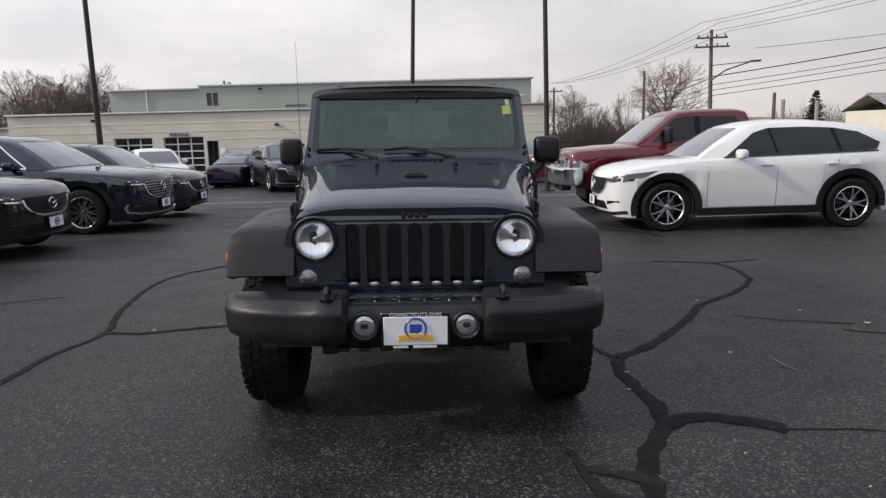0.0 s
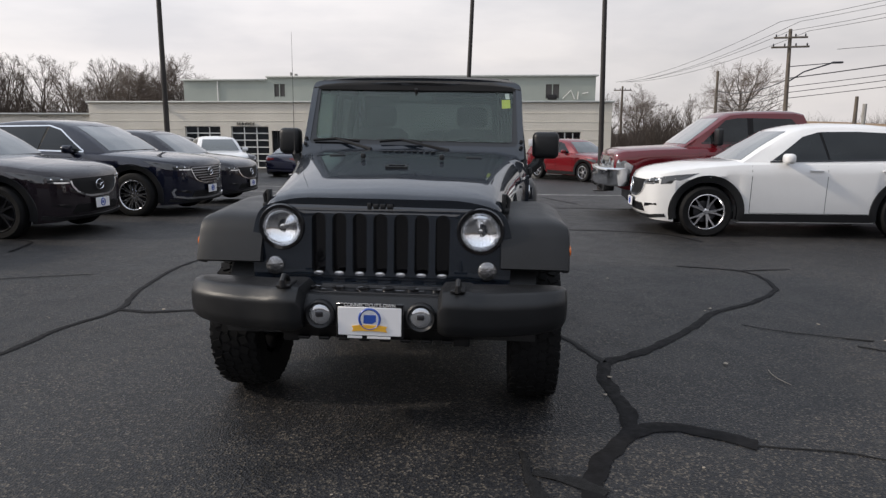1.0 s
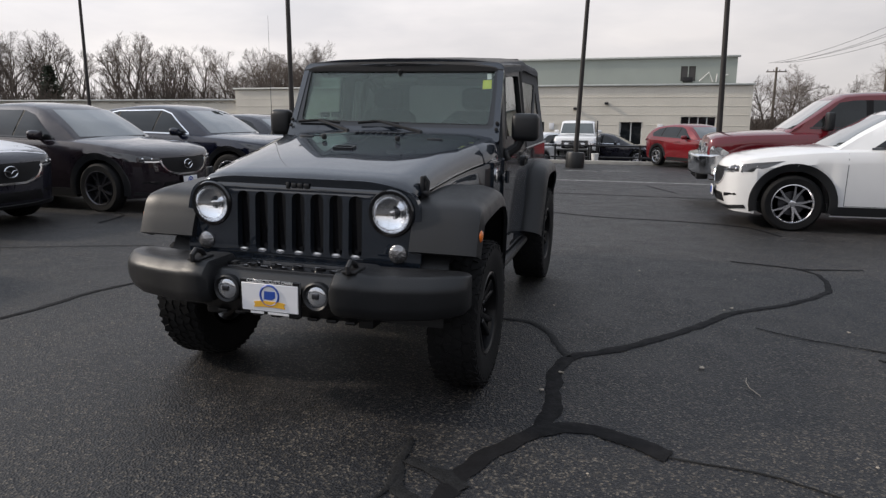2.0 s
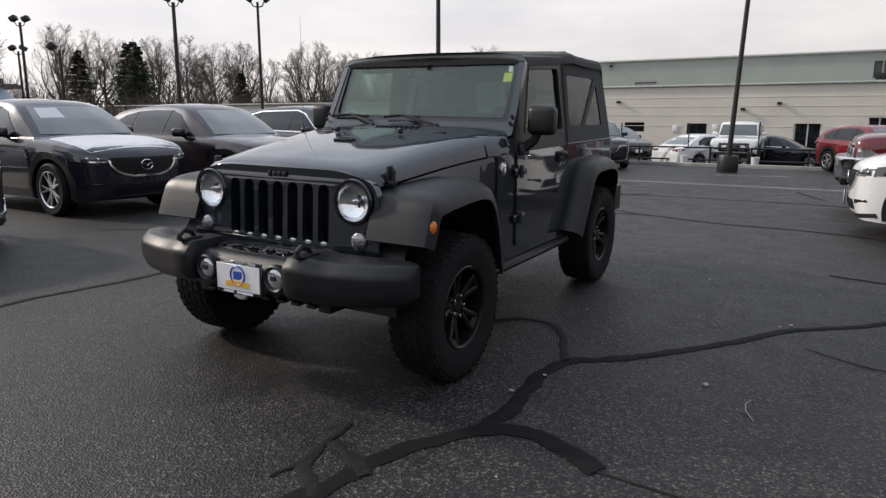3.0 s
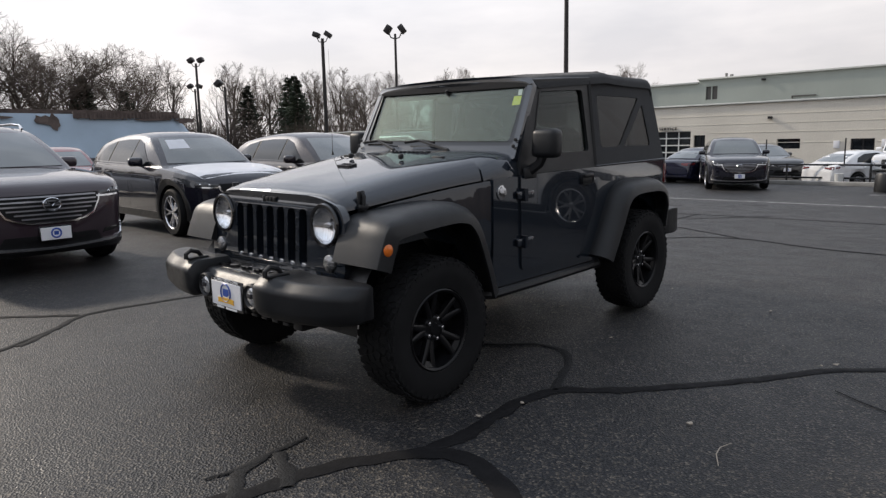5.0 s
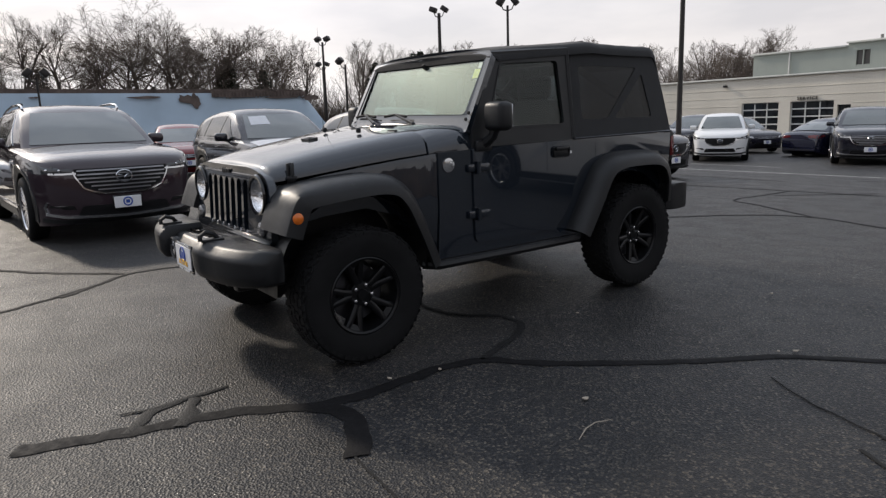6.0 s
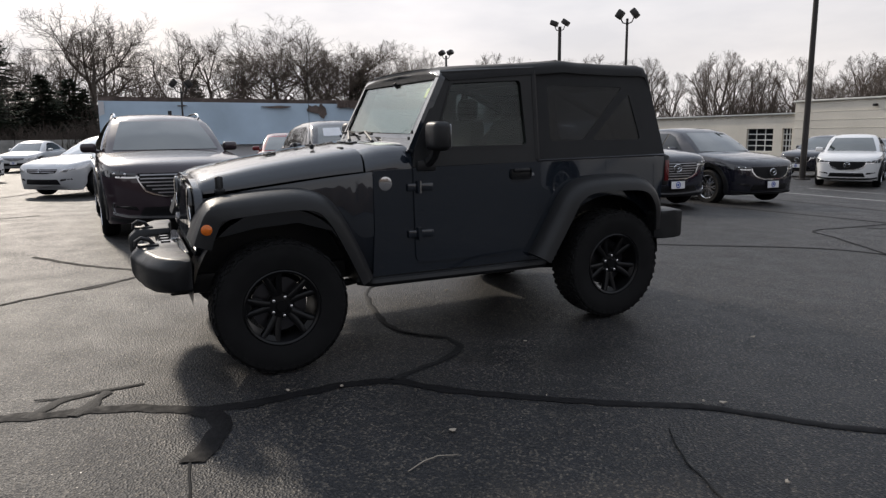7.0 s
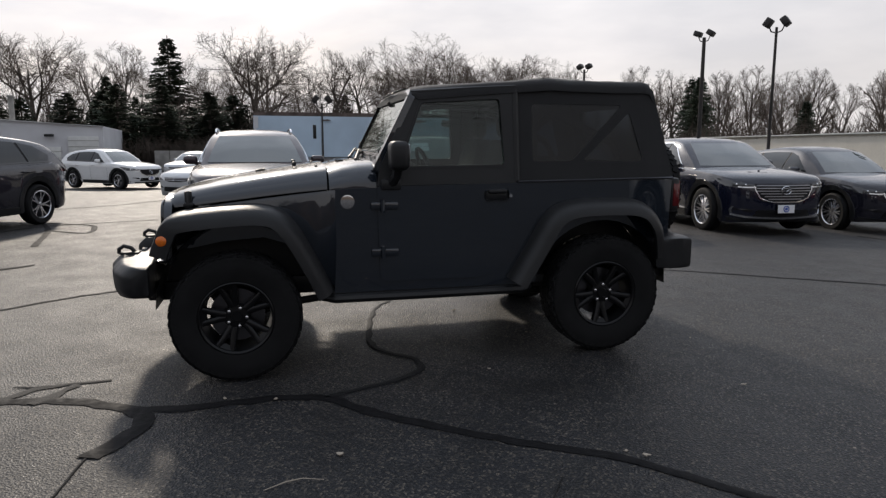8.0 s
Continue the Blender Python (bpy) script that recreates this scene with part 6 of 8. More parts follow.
for sg in (1, -1):
    bm = bmesh.new()
    loft(bm, [bumper_ring(sg * x, yf, yb, zb, zt, r) for x, yf, yb, zb, zt, r in ((0.315, -0.785, -0.53, 0.555, 0.722, 0.02), (0.335, -0.80, -0.53, 0.545, 0.748, 0.02), (0.37, -0.803, -0.53, 0.54, 0.752, 0.022), (0.455, -0.798, -0.53, 0.542, 0.750, 0.022), (0.475, -0.785, -0.53, 0.535, 0.742, 0.02),
                                                                  (0.60, -0.768, -0.52, 0.536, 0.742, 0.02), (0.76, -0.725, -0.50, 0.54, 0.742, 0.02), (0.85, -0.675, -0.50, 0.548, 0.742, 0.022), (0.898, -0.635, -0.50, 0.556, 0.738, 0.024), (0.918, -0.59, -0.505, 0.575, 0.728, 0.015))])
    part("bumper_end", bm, BLACK_PLASTIC, jeep)
    bm = bmesh.new()
    tube(bm, [(sg * 0.405, -0.66, 0.745), (sg * 0.405, -0.69, 0.785), (sg * 0.405, -0.735, 0.80), (sg * 0.405, -0.765, 0.78), (sg * 0.405, -0.765, 0.752)], 0.013, 8)
    box(bm, (sg * 0.405, -0.70, 0.755), (0.07, 0.12, 0.014), 0.005)
    part("tow_hook", bm, BLACK_METAL, jeep)
bm = bmesh.new()
loft(bm, [bumper_ring(x, -0.735, -0.53, 0.55, 0.705, 0.022) for x in (-0.335, -0.2, 0, 0.2, 0.335)])
centre = part("bumper_centre", bm, BLACK_PLASTIC, jeep)
for sg in (1, -1):
    bm = bmesh.new()
    lathe(bm, [(0.068, 0.02), (0.070, -0.014), (0.062, -0.020), (0.052, -0.012), (0.05, 0.01)], 24, "y", (sg * 0.236, -0.735, 0.622), caps=False)
    fog = part("fog_light", bm, BLACK_PLASTIC, centre, "round chrome fog light")
    bm = bmesh.new()
    lathe(bm, [(0.052, -0.006), (0.046, -0.012), (0.030, -0.016), (0.003, -0.018)], 24, "y", (sg * 0.236, -0.735, 0.622))
    part("reflector", bm, LAMP_GLASS, fog)
    bm = bmesh.new()
    box(bm, (sg * 0.236, -0.755, 0.628), (0.034, 0.012, 0.026), 0.004)
    part("bulb_shield", bm, DARK_ALLOY, fog)
bm = bmesh.new()
plate(bm, rounded([(-0.50, 0.56), (-0.46, 0.485), (-0.30, 0.470), (0.30, 0.470), (0.46, 0.485), (0.50, 0.56)], 0.02), [], lambda u, v, d: (u, -0.68 + (0.56 - v) * 0.9 + d, v), 0.03)
for k in range(8):
    box(bm, (-0.35 + k * 0.10, -0.60, 0.468), (0.055, 0.05, 0.018), 0.006)
part("air_dam", bm, BLACK_PLASTIC, jeep)
bm = bmesh.new()
box(bm, (0, -0.56, 0.70), (1.0, 0.16, 0.02), 0.005)
for k in range(6):
    lathe(bm, [(0.03, 0), (0.03, 0.012), (0.004, 0.014)], 12, "z", (-0.30 + k * 0.12, -0.585, 0.71))
part("bumper_shelf", bm, GLOSS_BLACK, jeep)
# dealer plate
bm = bmesh.new()
box(bm, (0, -0.747, 0.600), (0.320, 0.012, 0.170), 0.004, 1)
holder = part("plate_frame", bm, GLOSS_BLACK, jeep, "black dealer plate frame")
bm = bmesh.new()
box(bm, (0, -0.755, 0.600), (0.296, 0.006, 0.134), 0.002, 1)
pl = part("dealer_plate", bm, PLATE_WHITE, holder, "white dealer plate with blue emblem and gold banner")
bm = bmesh.new()
for i in range(28):
    a, b = 2 * math.pi * i / 28, 2 * math.pi * (i + 1) / 28
    tube(bm, [(0.048 * math.cos(a), -0.759, 0.612 + 0.048 * math.sin(a)), (0.048 * math.cos(b), -0.759, 0.612 + 0.048 * math.sin(b))], 0.0055, 4)
part("emblem_ring", bm, PLATE_BLUE, pl)
bm = bmesh.new()
plate(bm, [(-0.028, 0.592), (0.012, 0.590), (0.030, 0.602), (0.030, 0.632), (-0.026, 0.632)], [], lambda u, v, d: (u, -0.7605 + d, v), 0.004)
part("emblem", bm, PLATE_BLUE, pl)
bm = bmesh.new()
plate(bm, [(-0.082, 0.578), (-0.075, 0.566), (-0.082, 0.552), (-0.045, 0.556), (0.045, 0.556), (0.082, 0.552), (0.075, 0.566), (0.082, 0.578), (0.045, 0.584), (-0.045, 0.584)], [], lambda u, v, d: (u, -0.7625 + d, v), 0.004)
part("banner", bm, PLATE_GOLD, pl)
for t_ in ("CONNECTICUT'S OWN",):
    lettering(t_, 0.0225, LETTER_WHITE, pose(0, -0.7535, 0.6695, 90, 0, 0), pl, "lettering", "white raised frame lettering", 0.001)
for k in range(3):
    bm = bmesh.new()
    box(bm, ((-0.07, 0.0, 0.055)[k], -0.7545, 0.524), ((0.07, 0.025, 0.085)[k], 0.004, 0.012), 0.001, 1)
    part("lettering_bar", bm, LETTER_WHITE, holder)
# windshield frame, glass, wipers
def on_wind(u, v, d):
    t = (v - 1.33) / 0.485
    return (u, 0.835 + 0.250 * t + 0.03 * (u / 0.75) ** 2 + d * 0.85, v - d * 0.5)


bm = bmesh.new()
w_out = rounded([(-0.758, 1.280), (0.758, 1.280), (0.728, 1.790), (0.45, 1.816), (0.0, 1.823), (-0.45, 1.816), (-0.728, 1.790)], [0.02, 0.02, 0.05, 0.1, 0.2, 0.1, 0.05])
w_hole = rounded([(-0.712, 1.362), (0.712, 1.362), (0.690, 1.766), (0.0, 1.790), (-0.690, 1.766)], [0.035, 0.035, 0.035, 0.2, 0.035])
plate(bm, w_out, [w_hole], on_wind, 0.045)
wf = part("windshield_frame", bm, PAINT_INK, jeep)
bm = bmesh.new()
w_in = rounded([(-0.718, 1.356), (0.718, 1.356), (0.696, 1.772), (0.0, 1.796), (-0.696, 1.772)], [0.035, 0.035, 0.035, 0.2, 0.035])
plate(bm, w_in, [rounded([(-0.672, 1.402), (0.672, 1.392), (0.674, 1.756), (0.0, 1.780), (-0.674, 1.756)], 0.03)], lambda u, v, d: on_wind(u, v, d + 0.006), 0.004)
part("windshield_border", bm, GLOSS_BLACK, wf)
bm = bmesh.new()
plate(bm, w_in, [], lambda u, v, d: on_wind(u, v, d + 0.014), 0.005)
glass = part("windshield", bm, HAZY, wf, "clear greenish windshield glass")
glass.visible_shadow = False
for pivot, x0, x1 in ((-0.27, -0.36, -0.68), (0.25, 0.07, -0.22)):
    bm = bmesh.new()
    a, b = Vector(on_wind(pivot, 1.300, -0.03)), Vector(on_wind((x0 + x1) / 2, 1.388, -0.025))
    tube(bm, [a, a + Vector((0, -0.012, 0.02)), b], [0.018, 0.013, 0.008], 6)
    arm = part("wiper", bm, BLACK_METAL, jeep, "black wiper resting on the glass")
    bm = bmesh.new()
    tube(bm, [on_wind(x1, 1.378, -0.012), on_wind((x0 + x1) / 2, 1.388, -0.016), on_wind(x0, 1.376, -0.012)], 0.010, 5)
    part("wiper_blade", bm, RUBBER, arm)
bm = bmesh.new()
plate(bm, [(0.600, 1.630), (0.660, 1.633), (0.655, 1.690), (0.597, 1.688)], [], lambda u, v, d: on_wind(u, v, d + 0.022), 0.002)
part("sticker", bm, STICKER, wf, "yellow inspection sticker")
bm = bmesh.new()
plate(bm, [(0.624, 1.694), (0.652, 1.695), (0.646, 1.733), (0.618, 1.731)], [], lambda u, v, d: on_wind(u, v, d + 0.022), 0.002)
part("sticker", bm, WHITE_TAG, wf, "white tag")
for sg in (1, -1):
    for z in (1.36, 1.40):
        bm = bmesh.new()
        lathe(bm, [(0.013, 0), (0.011, -0.008), (0.002, -0.01)], 10, "y", (sg * 0.735, 0.845 + (z - 1.33) * 0.6, z))
        part("frame_bolt", bm, BLACK_METAL, wf)
bm = bmesh.new()
tube(bm, [(-0.735, 0.60, 1.30), (-0.735, 0.60, 1.33), (-0.74, 0.605, 2.06)], [0.012, 0.0022, 0.0008], 5)
part("antenna", bm, BLACK_METAL, jeep, "thin black mast antenna")
# soft top
def top_z(y):
    return lerp_table([(1.075, 1.765), (1.09, 1.790), (1.14, 1.806), (1.5, 1.838), (1.9, 1.868), (2.05, 1.880), (2.2, 1.872), (2.5, 1.866), (2.74, 1.868), (2.79, 1.856), (2.815, 1.822), (2.822, 1.785)], y)


bm = bmesh.new()
rings = []
for i in range(46):
    y = 1.075 + (2.822 - 1.075) * (i / 45)
    z, w = top_z(y), 0.722 - 0.012 * smoothstep(1.3, 2.8, y)
    sag = 0.005 * noise.noise((y * 4, 0, 2.3))
    edge = 0.03 + 0.055 * smoothstep(1.09, 1.15, y)
    half = [(w + 0.004, z - edge), (w + 0.002, z - edge * 0.53), (w - 0.02, z - 0.016), (w - 0.07, z - 0.002 + sag), (w - 0.20, z + 0.010 + sag), (w * 0.4, z + 0.017 - sag), (0, z + 0.018)]
    up = [(x, y, zz + (0.004 * noise.noise((x * 5, y * 7, 0)) if 0 < k_ else 0)) for k_, (x, zz) in enumerate(half)] + [(-x, y, zz) for x, zz in half[-2::-1]]
    low = [(-(w - 0.03), y, z - edge), (0, y, z - 0.03), (w - 0.03, y, z - edge)]
    rings.append(up + low)
loft(bm, rings)
top = part("soft_top", bm, FABRIC, jeep, "black fabric soft top", smooth=50)
for y in (2.02, 2.80):
    bm = bmesh.new()
    z = top_z(y)
    tube(bm, [(x, y, z + 0.0185 - (0.004 if abs(x) < 0.5 else 0.018)) for x in (-0.66, -0.5, -0.2, 0, 0.2, 0.5, 0.66)], 0.006, 5)
    part("seam", bm, FABRIC, top)
for sg in (1, -1):
    bm = bmesh.new()
    q_out = [(1.80, 1.19), (1.80, 1.79), (2.805, 1.80), (2.885, 1.50), (2.955, 1.205)]
    h1 = rounded([(1.915, 1.325), (1.915, 1.705), (2.575, 1.700), (2.20, 1.325)], 0.035)
    h2 = rounded([(2.275, 1.325), (2.725, 1.32), (2.63, 1.655)], 0.03)
    plate(bm, q_out, [h1, h2], on_side(sg, -0.006), 0.02)
    q = part("quarter_panel", bm, FABRIC, top, "black fabric quarter with vinyl windows")
    for h in (h1, h2):
        bm = bmesh.new()
        plate(bm, h, [], on_side(sg, -0.012), 0.003)
        v_ = part("vinyl_window", bm, VINYL, q)
        v_.visible_shadow = False
    bm = bmesh.new()
    tube(bm, [(sg * 0.785, 1.80, 1.192), (sg * 0.785, 2.3, 1.196), (sg * 0.785, 2.95, 1.202)], 0.008, 5)
    part("belt_rail", bm, DARK_ALLOY, q)
    bm = bmesh.new()
    tube(bm, [(sg * 0.702, 1.10, 1.768), (sg * 0.706, 1.5, 1.795), (sg * 0.704, 1.80, 1.812)], 0.02, 6)
    tube(bm, [(sg * 0.776, 1.80, 1.2), (sg * 0.704, 1.80, 1.80)], 0.02, 6)
    part("door_surround", bm, BLACK_PLASTIC, top)
bm = bmesh.new()
plate(bm, [(-0.765, 1.20), (0.765, 1.20), (0.70, 1.80), (-0.70, 1.80)], [rounded([(-0.55, 1.30), (0.55, 1.30), (0.52, 1.70), (-0.52, 1.70)], 0.05)], lambda u, v, d: (u, 2.955 - (v - 1.20) * 0.235 - d, v), 0.02)
rp_ = part("rear_curtain", bm, FABRIC, top)
bm = bmesh.new()
plate(bm, rounded([(-0.55, 1.30), (0.55, 1.30), (0.52, 1.70), (-0.52, 1.70)], 0.05), [], lambda u, v, d: (u, 2.948 - (v - 1.20) * 0.235 - d, v), 0.003)
v_ = part("rear_vinyl_window", bm, VINYL, rp_)
v_.visible_shadow = False
# tailgate, lamps, rear bumper, floor
bm = bmesh.new()
box(bm, (0, 2.93, 0.90), (1.52, 0.05, 0.58), 0.015)
part("tailgate", bm, PAINT_INK, jeep)
for sg in (1, -1):
    bm = bmesh.new()
    box(bm, (sg * 0.705, 2.985, 1.08), (0.13, 0.07, 0.24), 0.02)
    tl = part("tail_light", bm, BLACK_PLASTIC, jeep, "square tail light in a black guard")
    bm = bmesh.new()
    box(bm, (sg * 0.705, 3.015, 1.08), (0.105, 0.03, 0.21), 0.012)
    box(bm, (sg * 0.765, 2.99, 1.08), (0.02, 0.045, 0.16), 0.006)
    part("lens", bm, RED_LENS, tl)
bm = bmesh.new()
loft(bm, [[(x, yb + a, zz) for a, zz in rounded([(0, 0.575), (d, 0.575), (d, 0.785), (0, 0.785)], 0.03, 3)] for x, yb, d in ((-0.885, 2.86, 0.13), (-0.87, 2.80, 0.27), (-0.72, 2.82, 0.29), (0.72, 2.82, 0.29), (0.87, 2.80, 0.27), (0.885, 2.86, 0.15))])
part("rear_bumper", bm, BLACK_PLASTIC, jeep)
bm = bmesh.new()
box(bm, (0, 1.85, 0.52), (1.46, 2.2, 0.05))
box(bm, (0, 0.72, 0.80), (1.46, 0.06, 0.62))
part("floor_pan", bm, BLACK_METAL, jeep, smooth=0)
# interior
bm = bmesh.new()
box(bm, (0, 1.0, 1.20), (1.42, 0.30, 0.25), 0.05, 3)
box(bm, (0, 1.07, 0.95), (0.30, 0.25, 0.35), 0.04)
part("dashboard", bm, TRIM, jeep)
bm = bmesh.new()
for i in range(28):
    a, b = 2 * math.pi * i / 28, 2 * math.pi * (i + 1) / 28
    f_ = lambda t: (0.37 + 0.185 * math.cos(t), 1.27 - 0.06 * math.sin(t), 1.24 + 0.17 * math.sin(t))
    tube(bm, [f_(a), f_(b)], 0.015, 6)
tube(bm, [(0.20, 1.27, 1.23), (0.37, 1.25, 1.23), (0.54, 1.27, 1.23)], 0.016, 6)
tube(bm, [(0.37, 1.25, 1.23), (0.37, 1.05, 1.16)], 0.035, 8)
part("steering_wheel", bm, TRIM, jeep)
for x in (-0.37, 0.37):
    bm = bmesh.new()
    box(bm, (x, 1.52, 0.86), (0.50, 0.52, 0.16), 0.06, 3)
    seat = part("seat", bm, SEAT, jeep)
    bm = bmesh.new()
    loft(bm, [[(x + u * w, y + v, z) for u, v in rounded([(-1, -0.06), (1, -0.06), (1, 0.06), (-1, 0.06)], 0.05, 3)] for w, y, z in ((0.23, 1.72, 0.92), (0.255, 1.75, 1.05), (0.255, 1.80, 1.25), (0.225, 1.84, 1.42), (0.16, 1.855, 1.47))])
    part("backrest", bm, SEAT, seat)
    bm = bmesh.new()
    box(bm, (x, 1.855, 1.565), (0.25, 0.10, 0.17), 0.05, 3)
    tube(bm, [(x - 0.06, 1.855, 1.44), (x - 0.06, 1.855, 1.52)], 0.008, 6)
    tube(bm, [(x + 0.06, 1.855, 1.44), (x + 0.06, 1.855, 1.52)], 0.008, 6)
    part("headrest", bm, SEAT, seat)
bm = bmesh.new()
box(bm, (0, 2.35, 0.98), (0.90, 0.14, 0.55), 0.06, 3)
part("rear_seat", bm, SEAT, jeep)
bm = bmesh.new()
for sg in (1, -1):
    tube(bm, [(sg * 0.60, 1.14, 1.725), (sg * 0.60, 1.6, 1.755), (sg * 0.60, 1.93, 1.75)], 0.032, 8)
    tube(bm, [(sg * 0.66, 1.95, 0.6), (sg * 0.66, 1.95, 1.45), (sg * 0.60, 1.95, 1.72), (sg * 0.50, 1.95, 1.755), (0, 1.95, 1.76)], 0.032, 8)
    tube(bm, [(sg * 0.60, 1.95, 1.73), (sg * 0.62, 2.55, 1.45), (sg * 0.64, 2.72, 1.1)], 0.03, 8)
part("roll_bar", bm, TRIM, jeep)
bm = bmesh.new()
box(bm, (0, 1.10, 1.68), (0.25, 0.03, 0.06), 0.02, 3)
tube(bm, [(0, 1.09, 1.70), (0, 1.06, 1.745)], 0.012, 6)
part("rear_view_mirror", bm, TRIM, jeep)
# chassis
for sg in (1, -1):
    bm = bmesh.new()
    box(bm, (sg * 0.42, 1.15, 0.50), (0.08, 3.5, 0.12), 0.01)
    part("frame_rail", bm, BLACK_METAL, jeep)
    for pts in ([(sg * 0.42, 0.85, 0.44), (sg * 0.50, 0.05, 0.36)], [(sg * 0.44, 1.55, 0.42), (sg * 0.52, 2.35, 0.36)]):
        bm = bmesh.new()
        tube(bm, pts, 0.026, 8)
        part("control_arm", bm, BLACK_METAL, jeep)
bm = bmesh.new()
box(bm, (0, 0.0, 0.78), (0.80, 0.72, 0.34), 0.03)
part("engine_block", bm, BLACK_METAL, jeep)
bm = bmesh.new()
box(bm, (0, 1.25, 0.43), (0.5, 0.7, 0.14), 0.03)
part("skid_plate", bm, BLACK_METAL, jeep)
for y in (-0.022, 2.402):
    bm = bmesh.new()
    lathe(bm, [(0.045, -0.68), (0.045, -0.28), (0.11, -0.21), (0.13, -0.15), (0.11, -0.09), (0.045, -0.02), (0.045, 0.68)], 14, "x", (0, y, 0.402))
    part("axle", bm, BLACK_METAL, jeep)
bm = bmesh.new()
tube(bm, [(-0.5, 2.75, 0.52), (0.45, 2.75, 0.52)], 0.10, 12)
part("muffler", bm, BLACK_METAL, jeep)


def rugged_wheel(parent, x, y, z, side, axis_turn=0, roll=0):
    """Knobbly tyre on a black split five-spoke rim."""
    R, w, rr = 0.398, 0.128, 0.222
    bm = bmesh.new()
    prof = [(rr * 0.97, -w * 0.72), (rr * 1.04, -w * 0.88), (0.30, -w * 1.0), (0.345, -w * 1.0), (0.376, -w * 0.95), (0.387, -w * 0.80), (0.391, 0), (0.387, w * 0.80), (0.376, w * 0.95), (0.345, w * 1.0), (0.30, w * 1.0), (rr * 1.04, w * 0.88), (rr * 0.97, w * 0.72)]
    lathe(bm, prof, 48, "x", caps=False)
    tyre = part("tyre", bm, RUBBER, parent, smooth=30)
    bm = bmesh.new()
    for k in range(46):
        a = 2 * math.pi * k / 46
        for u, du, wd, ln, ph in ((-0.102, 0.010, 0.036, 0.036, 0.0), (-0.060, 0, 0.040, 0.040, 0.5), (-0.012, 0, 0.038, 0.036, 0.2), (0.036, 0, 0.040, 0.040, 0.7), (0.083, 0, 0.038, 0.036, 0.1), (0.104, 0.010, 0.034, 0.036, 0.6)):
            b = a + ph * 2 * math.pi / 46
            q = Matrix.Rotation(b, 4, "X") @ Matrix.Translation((u, 0, 0.3925 if abs(u) < 0.1 else 0.3875)) @ Matrix.Rotation(0.35 * (1 if k % 2 else -1), 4, "Z")
            h = 0.0035 if abs(u) < 0.1 else 0.001
            c = [q @ Vector((sx * wd / 2, sy * ln / 2, sz)) for sz in (-0.006, h) for sx, sy in ((-1, -1), (1, -1), (1, 1), (-1, 1))]
            v = [bm.verts.new(p) for p in c]
            for f in ((4, 5, 6, 7), (0, 1, 5, 4), (1, 2, 6, 5), (2, 3, 7, 6), (3, 0, 4, 7)):
                bm.faces.new([v[i] for i in f])
        # shoulder lugs on the sidewalls
        for s_ in (1, -1):
            q = Matrix.Rotation(a, 4, "X") @ Matrix.Translation((s_ * w * 0.975, 0, 0.366))
            c = [q @ Vector((sx, sy, sz)) for sz in (-0.016, 0.004) for sx, sy in ((-0.003, -0.015), (0.003, -0.015), (0.003, 0.015), (-0.003, 0.015))]
            v = [bm.verts.new(p) for p in c]
            for f in ((4, 5, 6, 7), (0, 1, 5, 4), (1, 2, 6, 5), (2, 3, 7, 6), (3, 0, 4, 7), (0, 3, 2, 1)):
                bm.faces.new([v[i] for i in f])
    tagged(part("tread", bm, RUBBER, tyre, "knobbly tread blocks and shoulder lugs", smooth=0), kind="stuff")
    s = w
    bm = bmesh.new()
    lathe(bm, [(rr * 1.02, s * 0.86), (rr * 0.99, s * 0.90), (rr * 0.94, s * 0.84), (rr * 0.90, s * 0.4), (rr * 0.88, -s * 0.8)], 40, "x", caps=False)
    lathe(bm, [(0.003, s * 0.56), (0.030, s * 0.56), (0.034, s * 0.50), (0.075, s * 0.46), (0.082, s * 0.36), (0.082, s * 0.1)], 30, "x")
    for k in range(5):
        a0 = 2 * math.pi * k / 5 + math.pi / 2
        for da in (-0.20, 0.20):
            rings = []
            for t in (0.30, 0.45, 0.7, 0.96):
                r = rr * t
                a = a0 + da * (0.55 + 0.55 * t)
                hw = 0.021 - 0.006 * t
                d, q = Vector((0, math.cos(a), math.sin(a))), Vector((0, -math.sin(a), math.cos(a)))
                off = s * (0.42 + 0.34 * t)
                c = d * r
                rings.append([tuple(c + q * hw + Vector((off - 0.006, 0, 0))), tuple(c + q * hw * 0.5 + Vector((off, 0, 0))), tuple(c - q * hw * 0.5 + Vector((off, 0, 0))), tuple(c - q * hw + Vector((off - 0.006, 0, 0))), tuple(c - q * hw * 1.2 + Vector((off - 0.035, 0, 0))), tuple(c + q * hw * 1.2 + Vector((off - 0.035, 0, 0)))])
            loft(bm, rings)
        d = Vector((0, math.cos(a0), math.sin(a0)))
        q = Vector((0, -math.sin(a0), math.cos(a0)))
        # bridge that joins the split spoke at its outer end
        loft(bm, [[tuple(d * r + q * h + Vector((o, 0, 0))) for r, o in ((rr * 0.80, s * 0.62), (rr * 0.94, s * 0.76), (rr * 0.94, s * 0.5), (rr * 0.80, s * 0.4))] for h in (-0.05, 0, 0.05)])
    rim = part("rim", bm, RIM_BLACK, tyre, "black split five-spoke rim", smooth=35)
    for k in range(5):
        a = 2 * math.pi * (k + 0.5) / 5 + math.pi / 2
        bm = bmesh.new()
        lathe(bm, [(0.010, s * 0.44), (0.010, s * 0.60), (0.004, s * 0.62)], 8, "x", (0, 0.058 * math.cos(a), 0.058 * math.sin(a)))
        part("lug_nut", bm, CHROME, rim)
    bm = bmesh.new()
